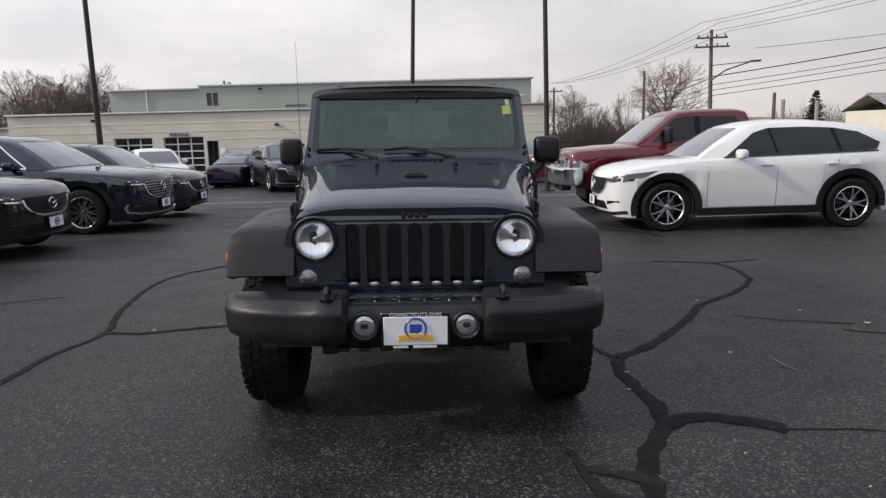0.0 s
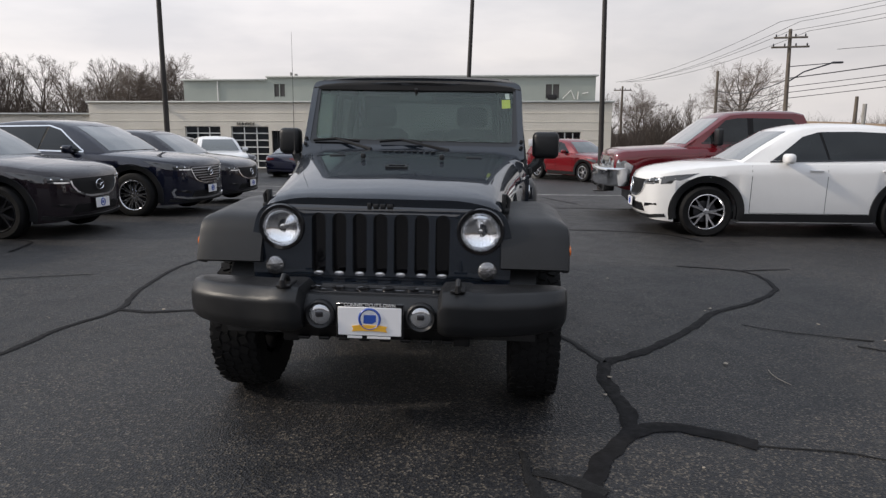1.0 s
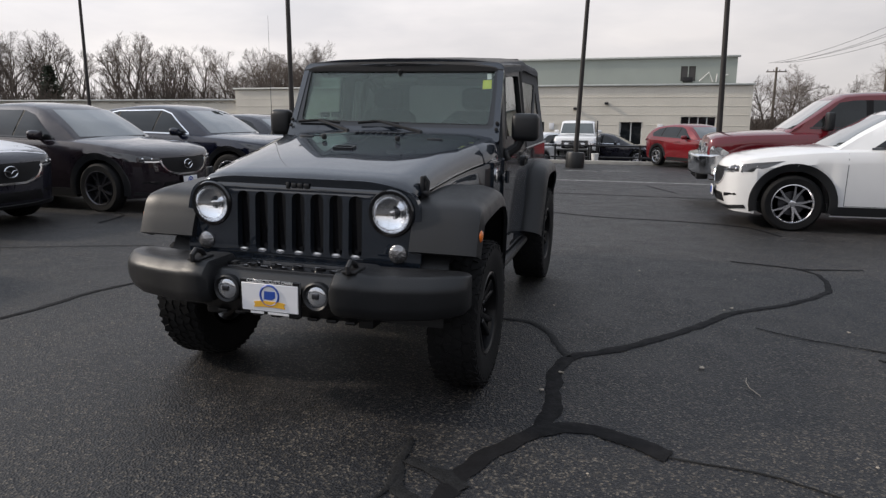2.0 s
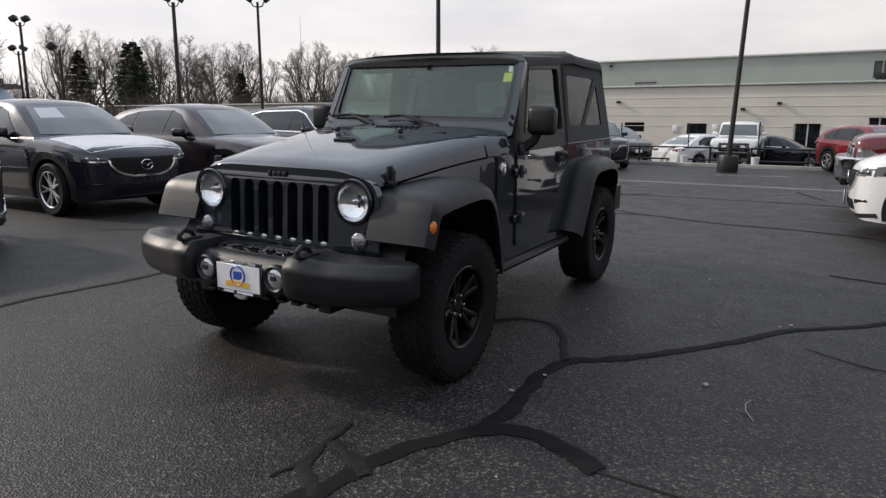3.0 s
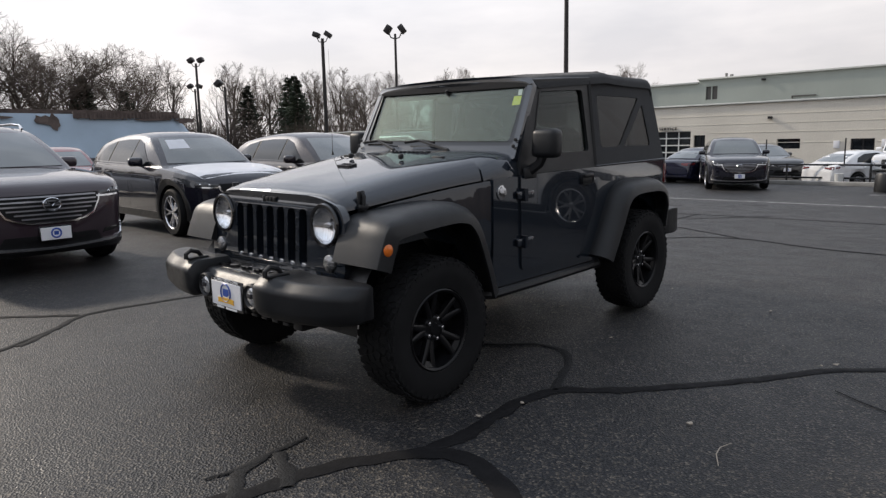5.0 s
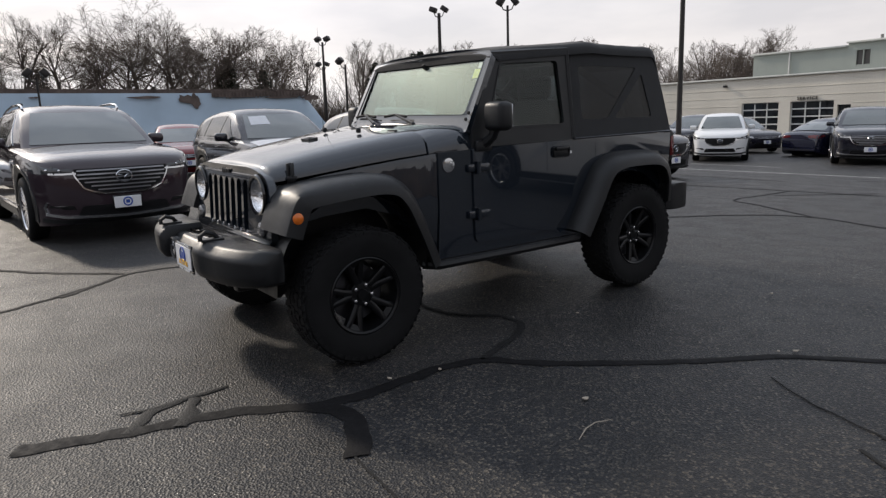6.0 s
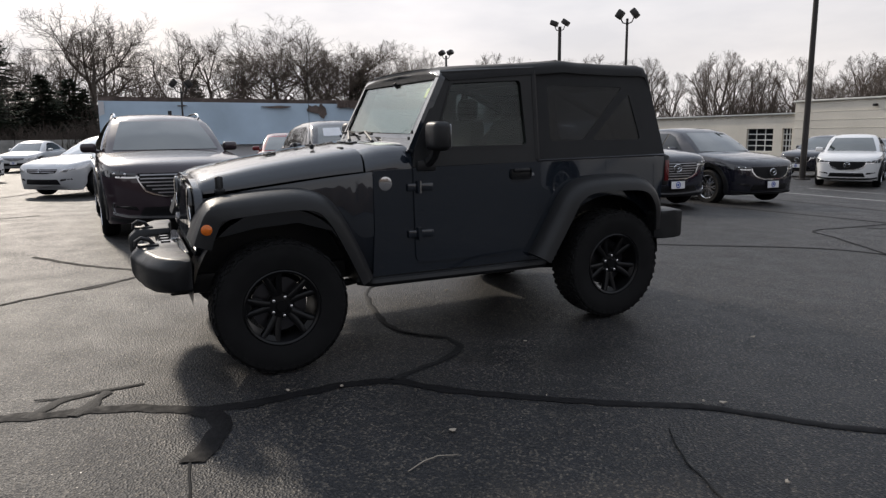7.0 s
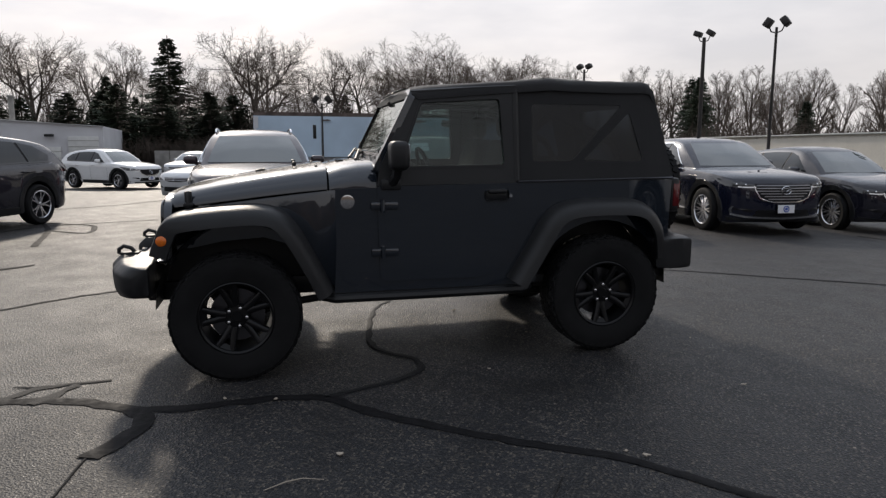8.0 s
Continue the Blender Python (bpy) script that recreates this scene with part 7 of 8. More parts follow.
    lathe(bm, [(0.03, -0.02), (0.165, -0.02), (0.165, 0.0), (0.03, 0.0)], 28, "x")
    part("brake_disc", bm, DARK_ALLOY, tyre)
    tyre.matrix_basis = Matrix.Translation((x, y, z)) @ (Matrix.Rotation(math.pi, 4, "Z") if side < 0 else Matrix()) @ Matrix.Rotation(axis_turn, 4, "Z") @ Matrix.Rotation(radians(roll), 4, "X")
    return tyre


WX = 0.792
for i, (y, z, sg) in enumerate(((-0.022, 0.402, 1), (-0.022, 0.402, -1), (2.402, 0.424, 1), (2.402, 0.424, -1))):
    rugged_wheel(jeep, sg * WX, y, z, sg, 0, (14, 50, 33, 7)[i])
w_ = rugged_wheel(jeep, 0, 3.15, 1.06, 1, math.pi / 2)
tagged(w_, "spare tyre on the tailgate")
bm = bmesh.new()
tube(bm, [(0, 2.94, 1.06), (0, 3.13, 1.06)], 0.06, 10)
part("spare_carrier", bm, BLACK_METAL, jeep)

# ---- winter trees ----
def add_tube(vs, fs, pts, rs, n):
    """Appends a tapered tube to vertex and face lists."""
    side = None
    base = len(vs)
    for i, p in enumerate(pts):
        d = (pts[min(i + 1, len(pts) - 1)] - pts[max(i - 1, 0)]).normalized()
        ref = side if side is not None else (Vector((1, 0, 0)) if abs(d.x) < 0.8 else Vector((0, 1, 0)))
        u = (ref - d * ref.dot(d)).normalized()
        side = u
        v = d.cross(u)
        for k in range(n):
            a = 2 * math.pi * k / n
            vs.append(tuple(p + (u * math.cos(a) + v * math.sin(a)) * rs[i]))
    for i in range(len(pts) - 1):
        for k in range(n):
            j = (k + 1) % n
            a = base + i * n
            fs.append((a + k, a + j, a + n + j, a + n + k))


def room(p, d, hull):
    """How far one can go from p along d inside the crown's egg-shaped hull (centre height, half-width, half-height)."""
    zc, rx, rz = hull
    q, e = Vector((p.x / rx, p.y / rx, (p.z - zc) / rz)), Vector((d.x / rx, d.y / rx, d.z / rz))
    a, b, c = e.dot(e), q.dot(e), q.dot(q) - 1
    return (-b + math.sqrt(b * b - a * c)) / a if c < 0 else 0.0


def grow(rng, vs, fs, start, way, length, radius, level, last, sides, lift, counts, angles, trunk_free, hull):
    """One branch and all that grows from it."""
    if level:
        length = max(length * 0.16, min(length, room(start, way.normalized(), hull) * rng.uniform(0.82, 1.06)))
    steps = (7, 6, 5, 3, 1)[level]
    pts, p, d = [start], start.copy(), way.normalized()
    for i in range(steps):
        d = (d + Vector((rng.uniform(-1, 1), rng.uniform(-1, 1), rng.uniform(-0.7, 0.9) + lift)) * (0.10 if level == 0 else 0.24)).normalized()
        p = p + d * (length / steps)
        pts.append(p.copy())
    tip = radius * (0.16 if level == 0 else 0.28)
    rs = [radius + (tip - radius) * i / steps for i in range(steps + 1)]
    store = 0 if level <= 1 else 1
    add_tube(vs[store], fs[store], pts, rs, sides[level])
    if level >= last:
        return
    for k in range(counts[level]):
        t = trunk_free[level] + (1 - trunk_free[level]) * (k + rng.random()) / counts[level]
        f = min(t * steps, steps - 0.01)
        i = int(f)
        q = pts[i].lerp(pts[i + 1], f - i)
        along = (pts[i + 1] - pts[i]).normalized()
        turn = rng.uniform(0, 2 * math.pi) if level else 2.4 * k + rng.uniform(-0.5, 0.5)
        o = along.orthogonal().normalized()
        o = Matrix.Rotation(turn, 3, along) @ o
        a = radians(rng.uniform(*angles[level]))
        nd = along * math.cos(a) + o * math.sin(a)
        ln = length * (rng.uniform(0.42, 0.66) * (1.15 - 0.45 * t) if level else rng.uniform(0.55, 0.80) * (1.1 - 0.35 * t))
        grow(rng, vs, fs, q, nd, ln, max(0.011, rs[i] * rng.uniform(0.45, 0.62)), level + 1, last, sides, lift, counts, angles, trunk_free, hull)


def bare_tree_meshes(seed, height, kind):
    rng = random.Random(seed)
    vs, fs = ([], []), ([], [])
    if kind == "oak":
        counts, angles, free, trunk, lift = (11, 8, 7, 6), ((34, 74), (28, 58), (25, 58), (25, 65)), (0.34, 0.20, 0.14, 0.1), 0.62, 0.12
    else:
        counts, angles, free, trunk, lift = (10, 6, 6, 5), ((25, 50), (24, 50), (22, 55), (25, 60)), (0.34, 0.2, 0.15, 0.1), 0.78, 0.26
    grow(rng, vs, fs, Vector((0, 0, -0.2)), Vector((rng.uniform(-0.06, 0.06), rng.uniform(-0.06, 0.06), 1)), height * trunk, height * 0.024, 0, 4, (8, 6, 4, 3, 3), lift, counts, angles, free, (height * 0.60, height * 0.46, height * 0.40) if kind == "oak" else (height * 0.58, height * 0.27, height * 0.44))
    out = []
    for k, nm in ((0, "trunk"), (1, "crown")):
        me = bpy.data.meshes.new(nm)
        me.from_pydata(vs[k], [], fs[k])
        me.materials.append(BARK if k == 0 else TWIG)
        for f in me.polygons:
            f.use_smooth = True
        out.append(me)
    return out


def conifer_meshes(seed, height):
    rng = random.Random(seed)
    tv, tf = [], []
    add_tube(tv, tf, [Vector((0, 0, -0.2)), Vector((0, 0, height * 0.5)), Vector((0, 0, height))], [height * 0.018, height * 0.010, 0.02], 7)
    nv, nf = [], []
    z = height * 0.08
    while z < height * 0.985:
        t = z / height
        whorl = height * 0.33 * (1 - t) ** 0.9 * rng.uniform(0.8, 1.12) + 0.10
        for k in range(8 if t < 0.7 else 5):
            a = rng.uniform(0, 2 * math.pi)
            r = whorl * rng.uniform(0.55, 1.12)
            d = Vector((math.cos(a), math.sin(a), rng.uniform(-0.22, 0.12)))
            s = Vector((-math.sin(a), math.cos(a), 0))
            for j in range(8):
                u = 0.15 + 0.85 * (j + rng.random()) / 8
                c = Vector((0, 0, z)) + d * (r * u) + Vector((0, 0, -0.12 * r * u * (1.2 - u) + rng.uniform(-0.06, 0.06)))
                for side in (-1, 1):
                    w = (0.12 + 0.30 * (1 - u) * r * 0.6) * rng.uniform(0.7, 1.3)
                    e = c + s * side * w + d * w * 0.7 + Vector((0, 0, rng.uniform(-0.14, 0.04)))
                    q = d * rng.uniform(0.05, 0.09) + Vector((0, 0, rng.uniform(0.02, 0.05)))
                    b = len(nv)
                    nv.extend([tuple(c - q), tuple(c + q), tuple(e + q * 0.25), tuple(e - q * 0.25)])
                    nf.append((b, b + 1, b + 2, b + 3))
        z += height * 0.023 * rng.uniform(0.6, 1.4) * (1.2 - 0.55 * t)
    out = []
    for nm, v, f, m in (("trunk", tv, tf, BARK), ("crown", nv, nf, NEEDLE)):
        me = bpy.data.meshes.new(nm)
        me.from_pydata(v, [], f)
        me.materials.append(m)
        out.append(me)
    return out


OAKS = [bare_tree_meshes(11 + i, 12.0, "oak") for i in range(3)]
TALLS = [bare_tree_meshes(31 + i, 12.0, "tall") for i in range(3)]
CONIFERS = [conifer_meshes(51 + i, 10.0) for i in range(2)]
tree_rng = random.Random(5)


def tree(meshes, x, y, height, label, group, spread=1.0):
    k = height / max(v.co.z for v in meshes[1].vertices)
    t = empty("tree", pose(x, y, ground_z(x, y), 0, 0, tree_rng.uniform(0, 360)), label, "tree", group)
    t.scale = (k * spread * tree_rng.uniform(0.9, 1.1), k * spread * tree_rng.uniform(0.9, 1.1), k)
    for me in meshes:
        o = new(me.name.split(".")[0], me)
        o.parent = t
    return t


OAK_LABEL, TALL_LABEL, CON_LABEL = "bare winter oak with a wide branching crown", "bare tall winter tree at the edge of the lot", "dark green conifer among bare trees"
# named crowns that stand out against the sky
for x, y, h in ((-62, -19, 11.5), (-67, -0.5, 12.6), (-69, 17.5, 13.2), (-71, 21.5, 12.4), (-80, 34.5, 13.0), (-73, 26, 11.8), (29.5, 90, 10.8), (-43.5, 75, 9.2)):
    tree(OAKS[tree_rng.randrange(3)], x, y, h * 1.10, OAK_LABEL, "bare trees", 1.25)
for x, y, h in ((-69, -8.8, 12.6), (-77, 28.7, 10.0), (-70, 44.6, 9.6), (-71, 52, 11.2), (-60, 58, 7.6), (-68, 49, 10.6), (-56.5, 55, 7.4), (-63, 46.8, 9.8), (-72, 27, 9.2), (-70.5, 30.5, 8.0), (50.5, 92, 7.0), (-66, -14, 8.5), (-72, 9, 7.5), (-57, -9.5, 6.0), (-56, -6.5, 5.2), (-57.5, -3.5, 6.2), (-56, -0.5, 5.4), (-58, -13, 6.0)):
    tree(CONIFERS[tree_rng.randrange(2)], x, y, h, CON_LABEL, "conifers", 1.25)
for i in range(11):
    tree(CONIFERS[i % 2], -55.5 + tree_rng.uniform(-2, 2), -19 + i * 1.75, tree_rng.uniform(4.6, 6.8), "dense dark evergreen with drooping boughs beside the garage", "evergreens", 1.9)
# rows behind: west, north-west, north, and unseen ones round the rest of the lot
rows = []
for i in range(28):
    rows.append((-70 - tree_rng.uniform(0, 14), -42 + i * 3.5 + tree_rng.uniform(-2, 2), tree_rng.uniform(10.5, 14.0)))
for i in range(32):
    t = i / 31
    rows.append((-80 + 40 * t + tree_rng.uniform(-3, 3), 52 + 30 * t + tree_rng.uniform(-3, 9), tree_rng.uniform(9.6, 12.8)))
for i in range(4):
    rows.append((-50 + i * 2.4 + tree_rng.uniform(-1, 1), 70 + tree_rng.uniform(0, 9), tree_rng.uniform(7.4, 9.2)))
for i in range(9):
    rows.append((11 + i * 2.3 + tree_rng.uniform(-1, 1), 76 + i * 1.6 + tree_rng.uniform(-3, 8), tree_rng.uniform(5.5, 8.0)))
# six unseen trees, added only to break up the bright horizon in reflections
for i in range(6):
    a = radians(-150 + i * 32)
    rows.append((62 * math.cos(a) + tree_rng.uniform(-4, 4), 62 * math.sin(a) + tree_rng.uniform(-4, 4), tree_rng.uniform(9, 13)))
for x, y, h in rows:
    pick = tree_rng.random()
    if pick < 0.72:
        tree(TALLS[tree_rng.randrange(3)], x, y, h, TALL_LABEL, "bare trees")
    else:
        tree(OAKS[tree_rng.randrange(3)], x, y, h, OAK_LABEL, "bare trees")


def thicket(name, runs, count, low, high, label, mat=THICKET):
    """A band of tangled bare stems."""
    rng = random.Random(len(runs) * 7 + count)
    vs, fs = [], []
    for (x0, y0), (x1, y1), depth in runs:
        run = Vector((x1 - x0, y1 - y0, 0))
        side = Vector((-run.y, run.x, 0)).normalized()
        for _ in range(count // len(runs)):
            u = rng.random()
            b = Vector((x0, y0, 0)) + run * u + side * rng.uniform(-depth, depth) / 2
            tall = 0.65 + 0.5 * noise.noise((b.x * 0.09, b.y * 0.09, 4))
            h = rng.uniform(low, high) * tall
            lean = Vector((rng.uniform(-0.5, 0.5), rng.uniform(-0.5, 0.5), 1)).normalized()
            z = ground_z(b.x, b.y) + rng.uniform(-0.2, h * 0.55)
            p0 = Vector((b.x, b.y, z))
            p1 = p0 + lean * h * 0.4
            p2 = p1 + (lean + Vector((rng.uniform(-0.8, 0.8), rng.uniform(-0.8, 0.8), rng.uniform(-0.2, 0.4)))).normalized() * h * 0.3
            r = rng.uniform(0.012, 0.04)
            add_tube(vs, fs, [p0, p1, p2], [r, r * 0.7, r * 0.25], 3)
    me = bpy.data.meshes.new(name)
    me.from_pydata(vs, [], fs)
    me.materials.append(mat)
    return tagged(new(name, me), label, "thicket", kind="stuff")


thicket("thicket", [((-60, -40), (-58, -2), 8), ((-58, -2), (-62, 30), 8), ((-62, 30), (-52, 62), 8), ((-52, 62), (-42, 80), 8)], 26000, 3.5, 7.5, "dense tangle of bare brown stems below the trees")
thicket("thicket", [((8, 66), (28, 80), 10)], 4000, 2.0, 5.0, "low brown winter brush beyond the building")
# out of view to the east and south: added so the paint reflects less sky
thicket("thicket", [((58, 60), (60, -10), 10), ((60, -10), (20, -62), 10), ((20, -62), (-40, -64), 10)], 9000, 2.5, 6.0, "unseen tangle of bare stems added to dim low reflections")
thicket("thicket", [((-56, -28), (-54, -12), 5), ((-54, -12), (-52, 1), 5)], 9000, 3.0, 5.0, "dark overgrown mass of stems and vines beside the tarped building")

thicket("thicket", [((30, 158), (95, 158), 16), ((95, 158), (160, 140), 16)], 8000, 5.0, 9.5, "brown wooded ridge beyond the ochre field")

# ---- far things ----
def wall_run(bm, a, b, z0, z1a, z1b, thick=0.3):
    """An upright wall from a to b whose top goes from z1a to z1b."""
    a, b = Vector((*a, 0)), Vector((*b, 0))
    s = Vector((-(b - a).y, (b - a).x, 0)).normalized() * thick
    v = [bm.verts.new(p) for p in ((a.x, a.y, z0), (b.x, b.y, z0), (b.x, b.y, z1b), (a.x, a.y, z1a))]
    w = [bm.verts.new(p) for p in ((a.x + s.x, a.y + s.y, z0), (b.x + s.x, b.y + s.y, z0), (b.x + s.x, b.y + s.y, z1b), (a.x + s.x, a.y + s.y, z1a))]
    bm.faces.new(v)
    bm.faces.new(w[::-1])
    for i in range(4):
        j = (i + 1) % 4
        bm.faces.new((v[j], v[i], w[i], w[j]))


# long low building with a blue tarp over its mansard, torn shingles along the top
tb = empty("tarped_building", pose(0, 0, 0), "low building wrapped in pale blue tarp with torn brown shingles", "building")
A, B = (-42.6, 1.0), (-39.2, 22.9)
bm = bmesh.new()
wall_run(bm, A, B, -0.6, 1.0, 1.0)
part("wall", bm, WHITE_WALL, tb, smooth=0)
bm = bmesh.new()
n = 60
rows = []
for j in range(6):
    row = []
    for i in range(n + 1):
        t = i / n
        h = j / 5
        back = 0.10 + 0.55 * h
        slant = max(0, t - 0.93) / 0.07
        z = 0.9 + (2.75 - 0.25 * t) * h
        x = A[0] + (B[0] - A[0]) * t - back - 0.8 * slant * h + 0.03 * noise.noise((t * 30, h * 3, 0))
        y = A[1] + (B[1] - A[1]) * t - 1.3 * slant * h
        row.append(bm.verts.new((x + 0.55, y, z)))
    rows.append(row)
for a, b in zip(rows, rows[1:]):
    for i in range(n):
        bm.faces.new((a[i], a[i + 1], b[i + 1], b[i]))
part("tarp", bm, TARP, tb, "pale blue tarp stretched over the mansard")
shr = random.Random(3)
bm = bmesh.new()
wall_run(bm, (A[0] - 0.45, A[1]), (B[0] - 0.9, B[1] - 1.3), 3.4, 3.93, 3.68, 0.4)
part("shingle_band", bm, SHINGLE, tb, "weathered brown shingle band")
bm = bmesh.new()
P0, P1 = [(A[0] + (B[0] - A[0]) * q + 0.07, A[1] + (B[1] - A[1]) * q) for q in (0.66, 0.935)]
wall_run(bm, P0, P1, 3.24, 3.62, 3.55, 0.25)
for k in range(26):
    q = 0.67 + 0.26 * k / 26
    box(bm, (A[0] + (B[0] - A[0]) * q + 0.09, A[1] + (B[1] - A[1]) * q, 3.36 + 0.10 * noise.noise((k * 0.37, 0.3, 0))), (0.06, 0.10, 0.34))
part("batten_field", bm, SHINGLE, tb, "brown ribbed battens where the tarp has torn away")
for t0, w, d in ((0.22, 0.03, 0.10), (0.48, 0.09, 0.14), (0.59, 0.05, 0.55), (0.615, 0.025, 0.85), (0.74, 0.10, 0.12), (0.86, 0.10, 0.20), (0.95, 0.06, 0.32)):
    bm = bmesh.new()
    pts = []
    for k in range(14):
        a = 2 * math.pi * k / 14
        pts.append((w * 11 * math.cos(a) * shr.uniform(0.7, 1.1), d * 0.6 * math.sin(a) * shr.uniform(0.6, 1.15)))
    c = Vector((A[0] + (B[0] - A[0]) * t0 + 0.10, A[1] + (B[1] - A[1]) * t0, 3.42 - d * 0.35 - 0.2 * t0))
    plate(bm, pts, [], lambda u, v, dd: (c.x + u * 0.15 - v * 0.2 - dd, c.y + u, c.z + v), 0.05)
    part("torn_patch", bm, SHINGLE, tb, "dark torn hole in the tarp")
bm = bmesh.new()
box(bm, ((A[0] + B[0]) / 2 - 6, (A[1] + B[1]) / 2, 3.3), (10, 21, 0.2), rot=(0, 0, -8.8))
part("roof", bm, SHINGLE, tb)
bm = bmesh.new()
wall_run(bm, (A[0] - 10, A[1] + 0.5), (A[0] + 0.1, A[1] + 0.02), -0.6, 3.6, 3.6)
part("end_wall", bm, WHITE_WALL, tb, smooth=0)
bm = bmesh.new()
box(bm, (-41.0, 5.0, 2.55), (0.10, 0.22, 0.9), 0.02)
part("wall_box", bm, BLACK_METAL, tb)

# white garage building
gb = empty("white_garage", pose(0, 0, 0), "low white garage building with roll-up doors and a flue", "building")
A, B = Vector((-41.5, -8.1, 0)), Vector((-37.5, -24.0, 0))
bm = bmesh.new()
wall_run(bm, B[:2], A[:2], -0.6, 3.75, 2.85)
wall_run(bm, A[:2], (-52, -9.5), -0.6, 2.85, 2.85)
part("wall", bm, WHITE_WALL, gb, smooth=0)
bm = bmesh.new()
wall_run(bm, (B.x + 0.12, B.y), (A.x + 0.12, A.y + 0.1), 3.2, 3.9, 2.98, 0.3)
bmesh.ops.translate(bm, vec=(0, 0, 0), verts=bm.verts[:])
for v in bm.verts:
    if v.co.z < 3.25:
        v.co.z = 3.72 if v.co.y < -20 else 2.82
part("fascia", bm, WHITE_FRAME, gb, smooth=0)
bm = bmesh.new()
v = [bm.verts.new(p) for p in ((B.x, B.y, 3.7), (A.x, A.y, 2.82), (-52, -9.5, 2.82), (-49, -26, 3.7))]
bm.faces.new(v)
part("roof", bm, CONCRETE, gb, smooth=0)
u = (B - A).normalized()
for s, w, h, z0, m_, nm in ((1.1, 1.7, 1.65, 0.55, WHITE_FRAME, "roll_up_door"), (3.0, 1.3, 1.75, -0.20, WHITE_FRAME, "roll_up_door"), (5.0, 0.75, 1.2, 0.55, SHINGLE, "side_door"), (7.4, 2.4, 2.2, -0.2, WHITE_FRAME, "roll_up_door")):
    c = A + u * s
    bm = bmesh.new()
    box(bm, (0, 0, 0), (w, 0.08, h), 0.01)
    d = part(nm, bm, m_, gb)
    d.matrix_basis = Matrix.Translation((c.x + 0.10, c.y, z0 + h / 2)) @ Matrix.Rotation(math.atan2(u.y, u.x), 4, "Z")
    if nm == "roll_up_door":
        for k in range(4):
            bm = bmesh.new()
            box(bm, (0, 0, 0), (w, 0.1, 0.03))
            r_ = part("door_panel_rib", bm, CONCRETE, d)
            r_.matrix_basis = Matrix.Translation((0, 0, -h / 2 + h * (k + 0.7) / 4.4))
bm = bmesh.new()
tube(bm, [(-41.0, -13.0, 2.9), (-41.0, -13.0, 4.6)], 0.16, 10)
lathe(bm, [(0.2, 4.5), (0.2, 4.62), (0.02, 4.66)], 10, "z", (-41.0, -13.0, 0))
part("flue", bm, CONCRETE, gb, "grey metal flue")
bm = bmesh.new()
box(bm, (-40.55, -10.9, 2.25), (0.25, 0.5, 0.16), 0.03)
part("wall_light", bm, BLACK_METAL, gb)
bm = bmesh.new()
for k in range(7):
    box(bm, (-50, -6.3 + k * 1.1, 0.55), (0.05, 1.06, 1.5), 0.01)
whole("grey_fence", bm, CONCRETE, Matrix(), "low grey panel fence by the white garage", "fence")


# utility poles and wires towards the street
def utility_pole(x, y, top, arms, lean=0.0):
    t = empty("utility_pole", pose(x, y, ground_z(x, y), 0, lean, 0), "weathered wooden utility pole with crossarms", "utility pole", "utility poles")
    bm = bmesh.new()
    tube(bm, [(0, 0, 0), (0, 0, top)], [0.19, 0.12], 10)
    part("pole", bm, WOOD_POLE, t)
    for z, w in arms:
        bm = bmesh.new()
        box(bm, (0, -0.15, z), (w, 0.10, 0.13), 0.01)
        arm = part("crossarm", bm, WOOD_POLE, t)
        for k in range(4):
            bm = bmesh.new()
            lathe(bm, [(0.03, 0), (0.06, 0.05), (0.05, 0.1), (0.06, 0.14), (0.02, 0.2)], 8, "z", (-w / 2 + 0.15 + k * (w - 0.3) / 3, -0.15, z + 0.06))
            part("insulator", bm, DARK_ALLOY, arm)
    return t


up = utility_pole(20.6, 52.0, 9.6, [(9.0, 2.3), (8.35, 2.6)], -1.2)
bm = bmesh.new()
tube(bm, [(0, 0, 5.9), (1.0, -0.3, 6.6), (2.6, -0.9, 7.1)], 0.05, 6)
tube(bm, [(0, 0, 7.0), (2.6, -0.9, 7.1)], 0.03, 6)
box(bm, (2.9, -1.0, 7.12), (0.75, 0.28, 0.14), 0.05)
part("street_light_arm", bm, DARK_ALLOY, up, "street light on a bracket arm")
utility_pole(21.4, 71.9, 8.4, [])
utility_pole(14.8, 88.8, 8.0, [(7.5, 2.2)])
utility_pole(26.3, 53.9, 5.0, [])
for x, y, top in ((22.4, 44.7, 4.1), (24.2, 43.9, 3.9)):
    bm = bmesh.new()
    tube(bm, [(0, 0, 0), (0, 0, top)], 0.13, 8)
    whole("grey_post", bm, CONCRETE, pose(x, y, ground_z(x, y)), "plain grey post near the street", "post", "grey posts")


def wire(a, b, sag, r, label):
    bm = bmesh.new()
    a, b = Vector(a), Vector(b)
    tube(bm, [a.lerp(b, i / 16) - Vector((0, 0, sag * 4 * (i / 16) * (1 - i / 16))) for i in range(17)], r, 4)
    whole("power_line", bm, BLACK_METAL, Matrix(), label, "cable", "power lines")


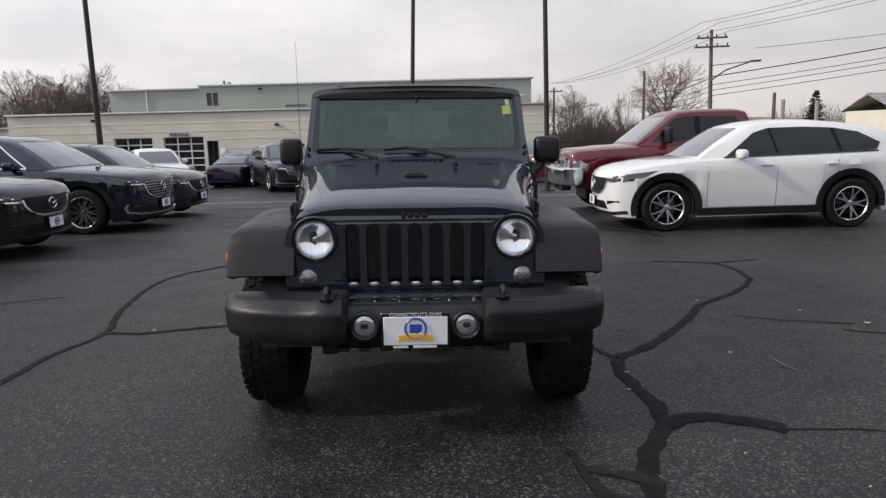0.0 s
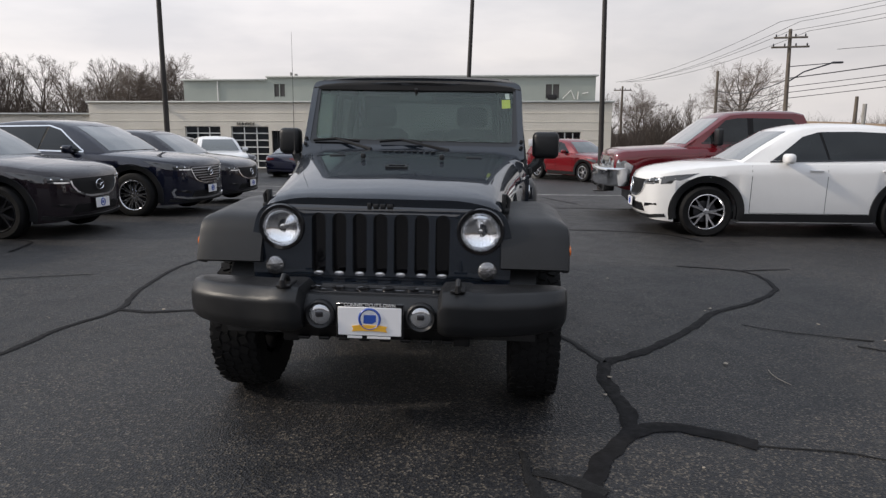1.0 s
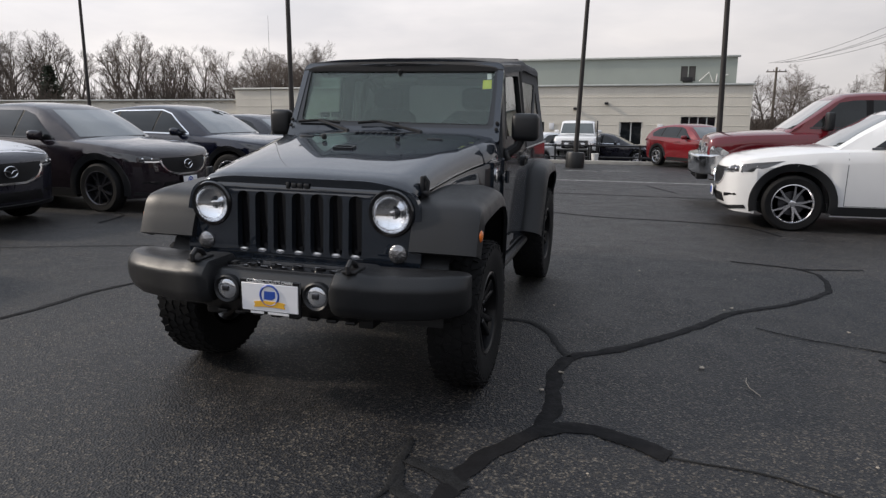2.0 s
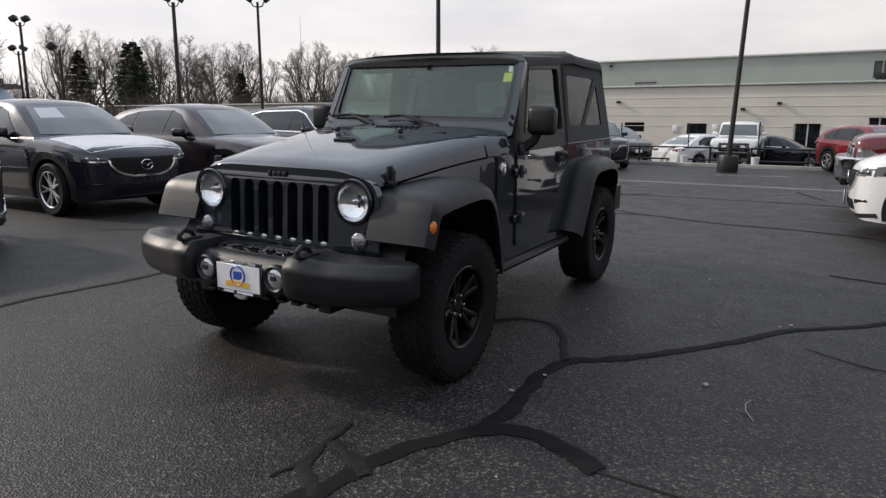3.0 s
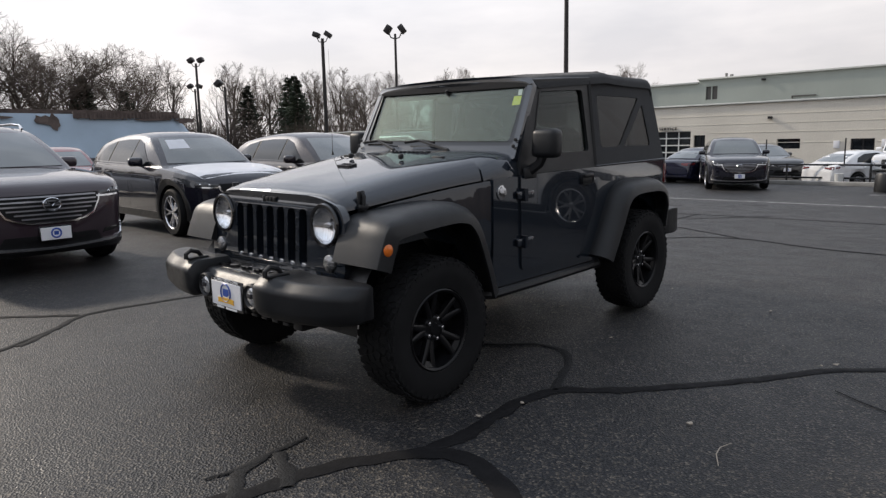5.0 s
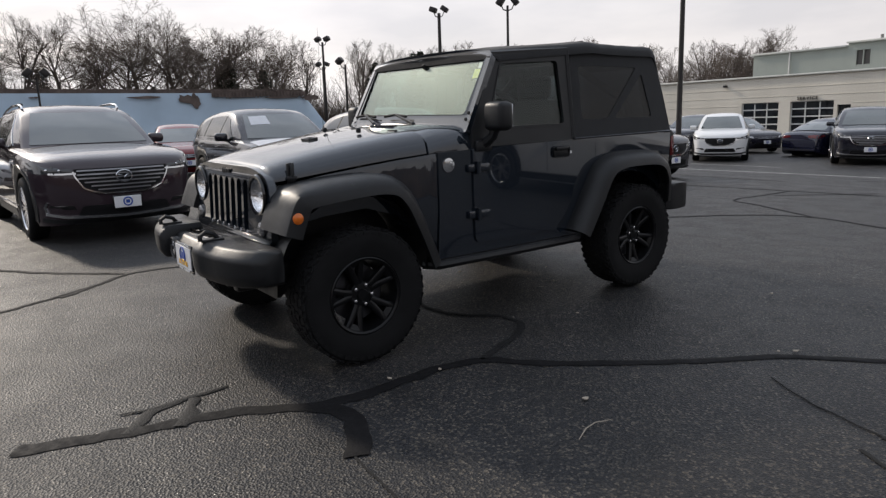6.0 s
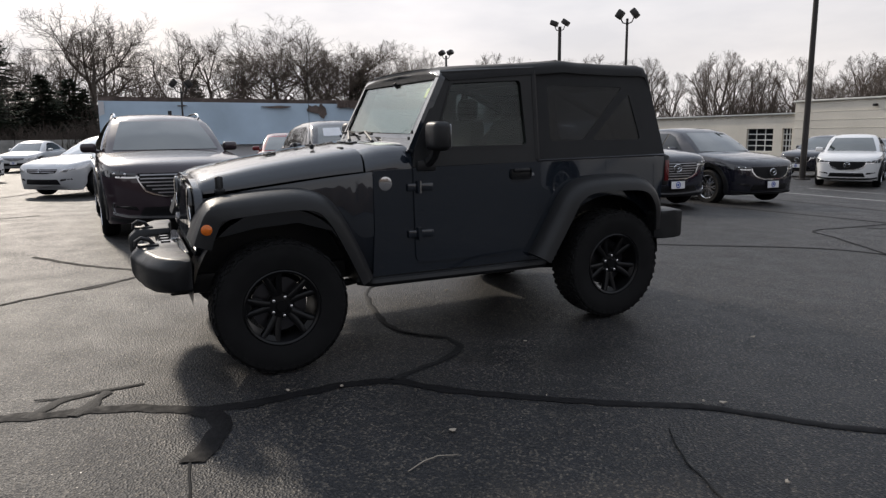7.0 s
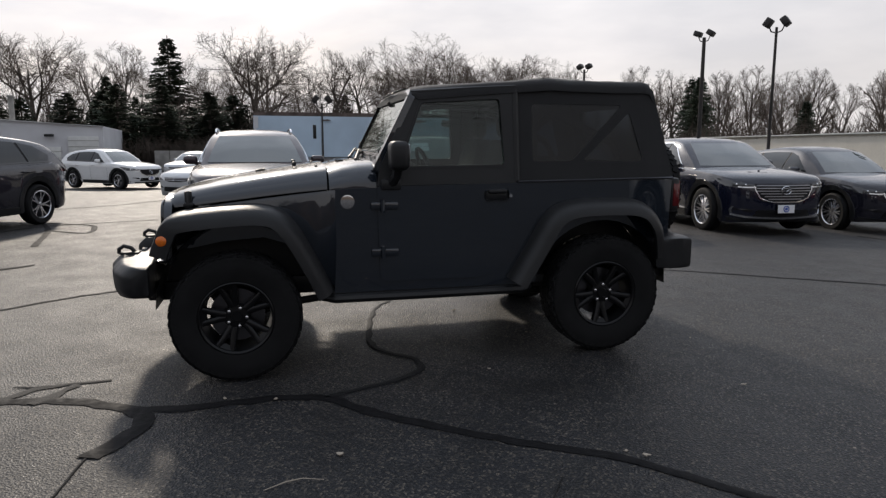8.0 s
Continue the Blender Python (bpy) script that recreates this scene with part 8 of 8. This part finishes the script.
for k, dx in enumerate((-1.0, -0.35, 0.35, 1.0)):
    wire((20.6 + dx, 51.8, 9.2 - 0.65 * (k % 2)), (14.8 + dx * 0.9, 88.6, 7.6), 0.7, 0.016, "thin power line between utility poles")
    wire((20.6 + dx, 51.8, 9.2 - 0.65 * (k % 2)), (34 + dx, 10.0, 11.5 - 0.5 * (k % 2)), 0.9, 0.014, "thin power line towards the street")
for z, z2, r in ((5.3, 12.4, 0.035), (4.7, 11.4, 0.022), (4.3, 11.2, 0.022), (3.9, 10.5, 0.022)):
    wire((20.6, 51.9, z), (62, 40, z2), 0.5, r, "sagging black telephone cable above the street")
    wire((20.6, 51.9, z), (21.4, 71.9, z + 0.3), 0.6, r, "sagging black telephone cable above the street")
wire((23.3, 51.1, 7.2), (60, 36, 11.0), 0.6, 0.016, "thin service wire above the street")
# hill field and house on the right
bm = bmesh.new()
rows = []
for j in range(5):
    rows.append([bm.verts.new((40 + i * 6, 96 + j * 14, -0.5 + (3.2 + 0.9 * math.sin(i * 0.6)) * math.sin(math.pi * min(1, (j + 0.2) / 3) / 2))) for i in range(14)])
for a, b in zip(rows, rows[1:]):
    for i in range(13):
        bm.faces.new((a[i], a[i + 1], b[i + 1], b[i]))
FIELD = material("dry_ochre_field", (0.24, 0.16, 0.09), rough=0.95, vary=0.3, scale=0.15, fine=0.2, fine_scale=2)
whole("hill_field", bm, FIELD, Matrix(), "dry ochre field rising beyond the street", "field", kind="structure")
house = empty("house", pose(44.6, 67.5, 0.0, 0, 0, 18), "cream house with a grey gabled roof", "house")
bm = bmesh.new()
box(bm, (0, 0, 1.1), (6, 5, 3.4), 0.02)
part("wall", bm, TAN_BLOCK, house, smooth=0)
bm = bmesh.new()
loft(bm, [[(x, -2.9, 2.75), (x, 0, 4.5), (x, 2.9, 2.75), (x, 0, 4.3)] for x in (-3.3, 3.3)])
part("roof", bm, CONCRETE, house, smooth=0)
for x in (-1.6, 1.2):
    bm = bmesh.new()
    box(bm, (x, -2.53, 1.6), (0.9, 0.08, 1.2), 0.01)
    w_ = part("window", bm, DARK_PANE, house)
    bm = bmesh.new()
    for z in (1.0, 1.6, 2.2):
        box(bm, (x, -2.58, z), (1.0, 0.05, 0.07))
    for q in (-0.48, 0, 0.48):
        box(bm, (x + q, -2.585, 1.6), (0.07, 0.05, 1.25))
    part("window_frame", bm, WHITE_FRAME, w_, smooth=0)

# low rail between the lane and the building's yard
for k, (x0, x1) in enumerate(((-6.6, -1.0), (-0.9, 7.0))):
    f = empty("pipe_rail", pose(0, 29.3, ground_z(0, 29.3)), "low black pipe rail with upright stakes", "fence", "pipe rails")
    for z in (0.68, 0.20):
        bm = bmesh.new()
        tube(bm, [(x0, 0, z), (x1, 0, z)], 0.035, 6)
        part("rail", bm, BLACK_METAL, f)
    x = x0
    while x <= x1 + 0.01:
        bm = bmesh.new()
        tube(bm, [(x, 0, -0.1), (x, 0, 0.72)], 0.04, 6)
        part("post", bm, BLACK_METAL, f)
        x += (x1 - x0) / 4
for x, h in ((-6.03, 1.65), (-3.28, 1.65), (-0.69, 1.7), (3.4, 1.5)):
    bm = bmesh.new()
    tube(bm, [(0, 0, 0), (0, 0, h)], 0.025, 6)
    whole("marker_stake", bm, BLACK_METAL, pose(x, 29.4, ground_z(x, 29.4)), "thin dark marker stake by the rail", "stake", "marker stakes")
bm = bmesh.new()
box(bm, (1.5, 27.9, ground_z(0, 27.9) + 0.04), (17.0, 0.22, 0.20), 0.03)
whole("kerb", bm, CONCRETE, Matrix(), "low grey concrete kerb along the lane", "kerb", kind="structure")
for x in (-3.3, -0.7):
    bm = bmesh.new()
    lathe(bm, [(0.02, 0), (0.13, 0), (0.15, 0.36), (0.16, 0.37), (0.14, 0.38), (0.12, 0.05), (0.02, 0.05)], 16, "z")
    whole("bucket", bm, BUCKET_WHITE, pose(x, 28.9, ground_z(x, 28.9)), "white plastic bucket standing by the kerb", "bucket", "buckets")
# scraps on the asphalt
bm = bmesh.new()
tube(bm, [(2.17, 3.97, 0.006), (2.125, 4.06, 0.012), (2.115, 4.13, 0.016), (2.13, 4.22, 0.008)], [0.002, 0.003, 0.0025, 0.0015], 5)
whole("twig", bm, TWIG_DRY, Matrix(), "pale curved dry twig lying on the asphalt", "twig")
scrap = random.Random(9)
spots = [(2.20, 5.69), (2.14, 5.62), (1.12, 3.98), (1.06, 3.70), (0.6, 6.9), (1.9, 4.3), (-1.8, 5.2), (-2.3, 5.15), (2.9, 5.3), (-0.6, 5.4), (0.9, 5.3), (1.5, 6.7), (3.2, 4.9)]
for i in range(30):
    spots.append((scrap.uniform(-4, 5), scrap.uniform(1.5, 13)))
for i, (x, y) in enumerate(spots):
    bm = bmesh.new()
    r = scrap.uniform(0.008, 0.018) if i < 13 else scrap.uniform(0.003, 0.007)
    pts = [(r * scrap.uniform(0.5, 1.2) * math.cos(a) * 1.5, r * scrap.uniform(0.5, 1.1) * math.sin(a)) for a in [2 * math.pi * k / 7 for k in range(7)]]
    plate(bm, pts, [], lambda u, v, d: (u, v, 0.012 - d + 0.25 * abs(u)), 0.004)
    whole("dry_leaf", bm, TWIG_DRY, pose(x, y, ground_z(x, y), 0, 0, scrap.uniform(0, 360)), "small pale dry leaf scrap on asphalt", "leaf", "leaf scraps")

# unseen wooded rise, added across from the building to darken the reflected horizon
bm = bmesh.new()
rows = []
for i in range(150):
    a = radians(-150 + 180 * i / 149)
    h = 9.0 + 3.5 * noise.noise((i * 0.11, 0.4, 0)) + 1.6 * noise.noise((i * 0.9, 2.0, 0))
    row = []
    for r, z in ((74, -1.0), (75, h * 0.55), (77, h), (82, h * 0.9), (90, -1.0)):
        row.append((r * math.cos(a), r * math.sin(a), z))
    rows.append(row)
loft(bm, rows)
whole("backdrop", bm, THICKET, Matrix(), "unseen brown wooded rise added to darken low reflections", "hillside", kind="structure")
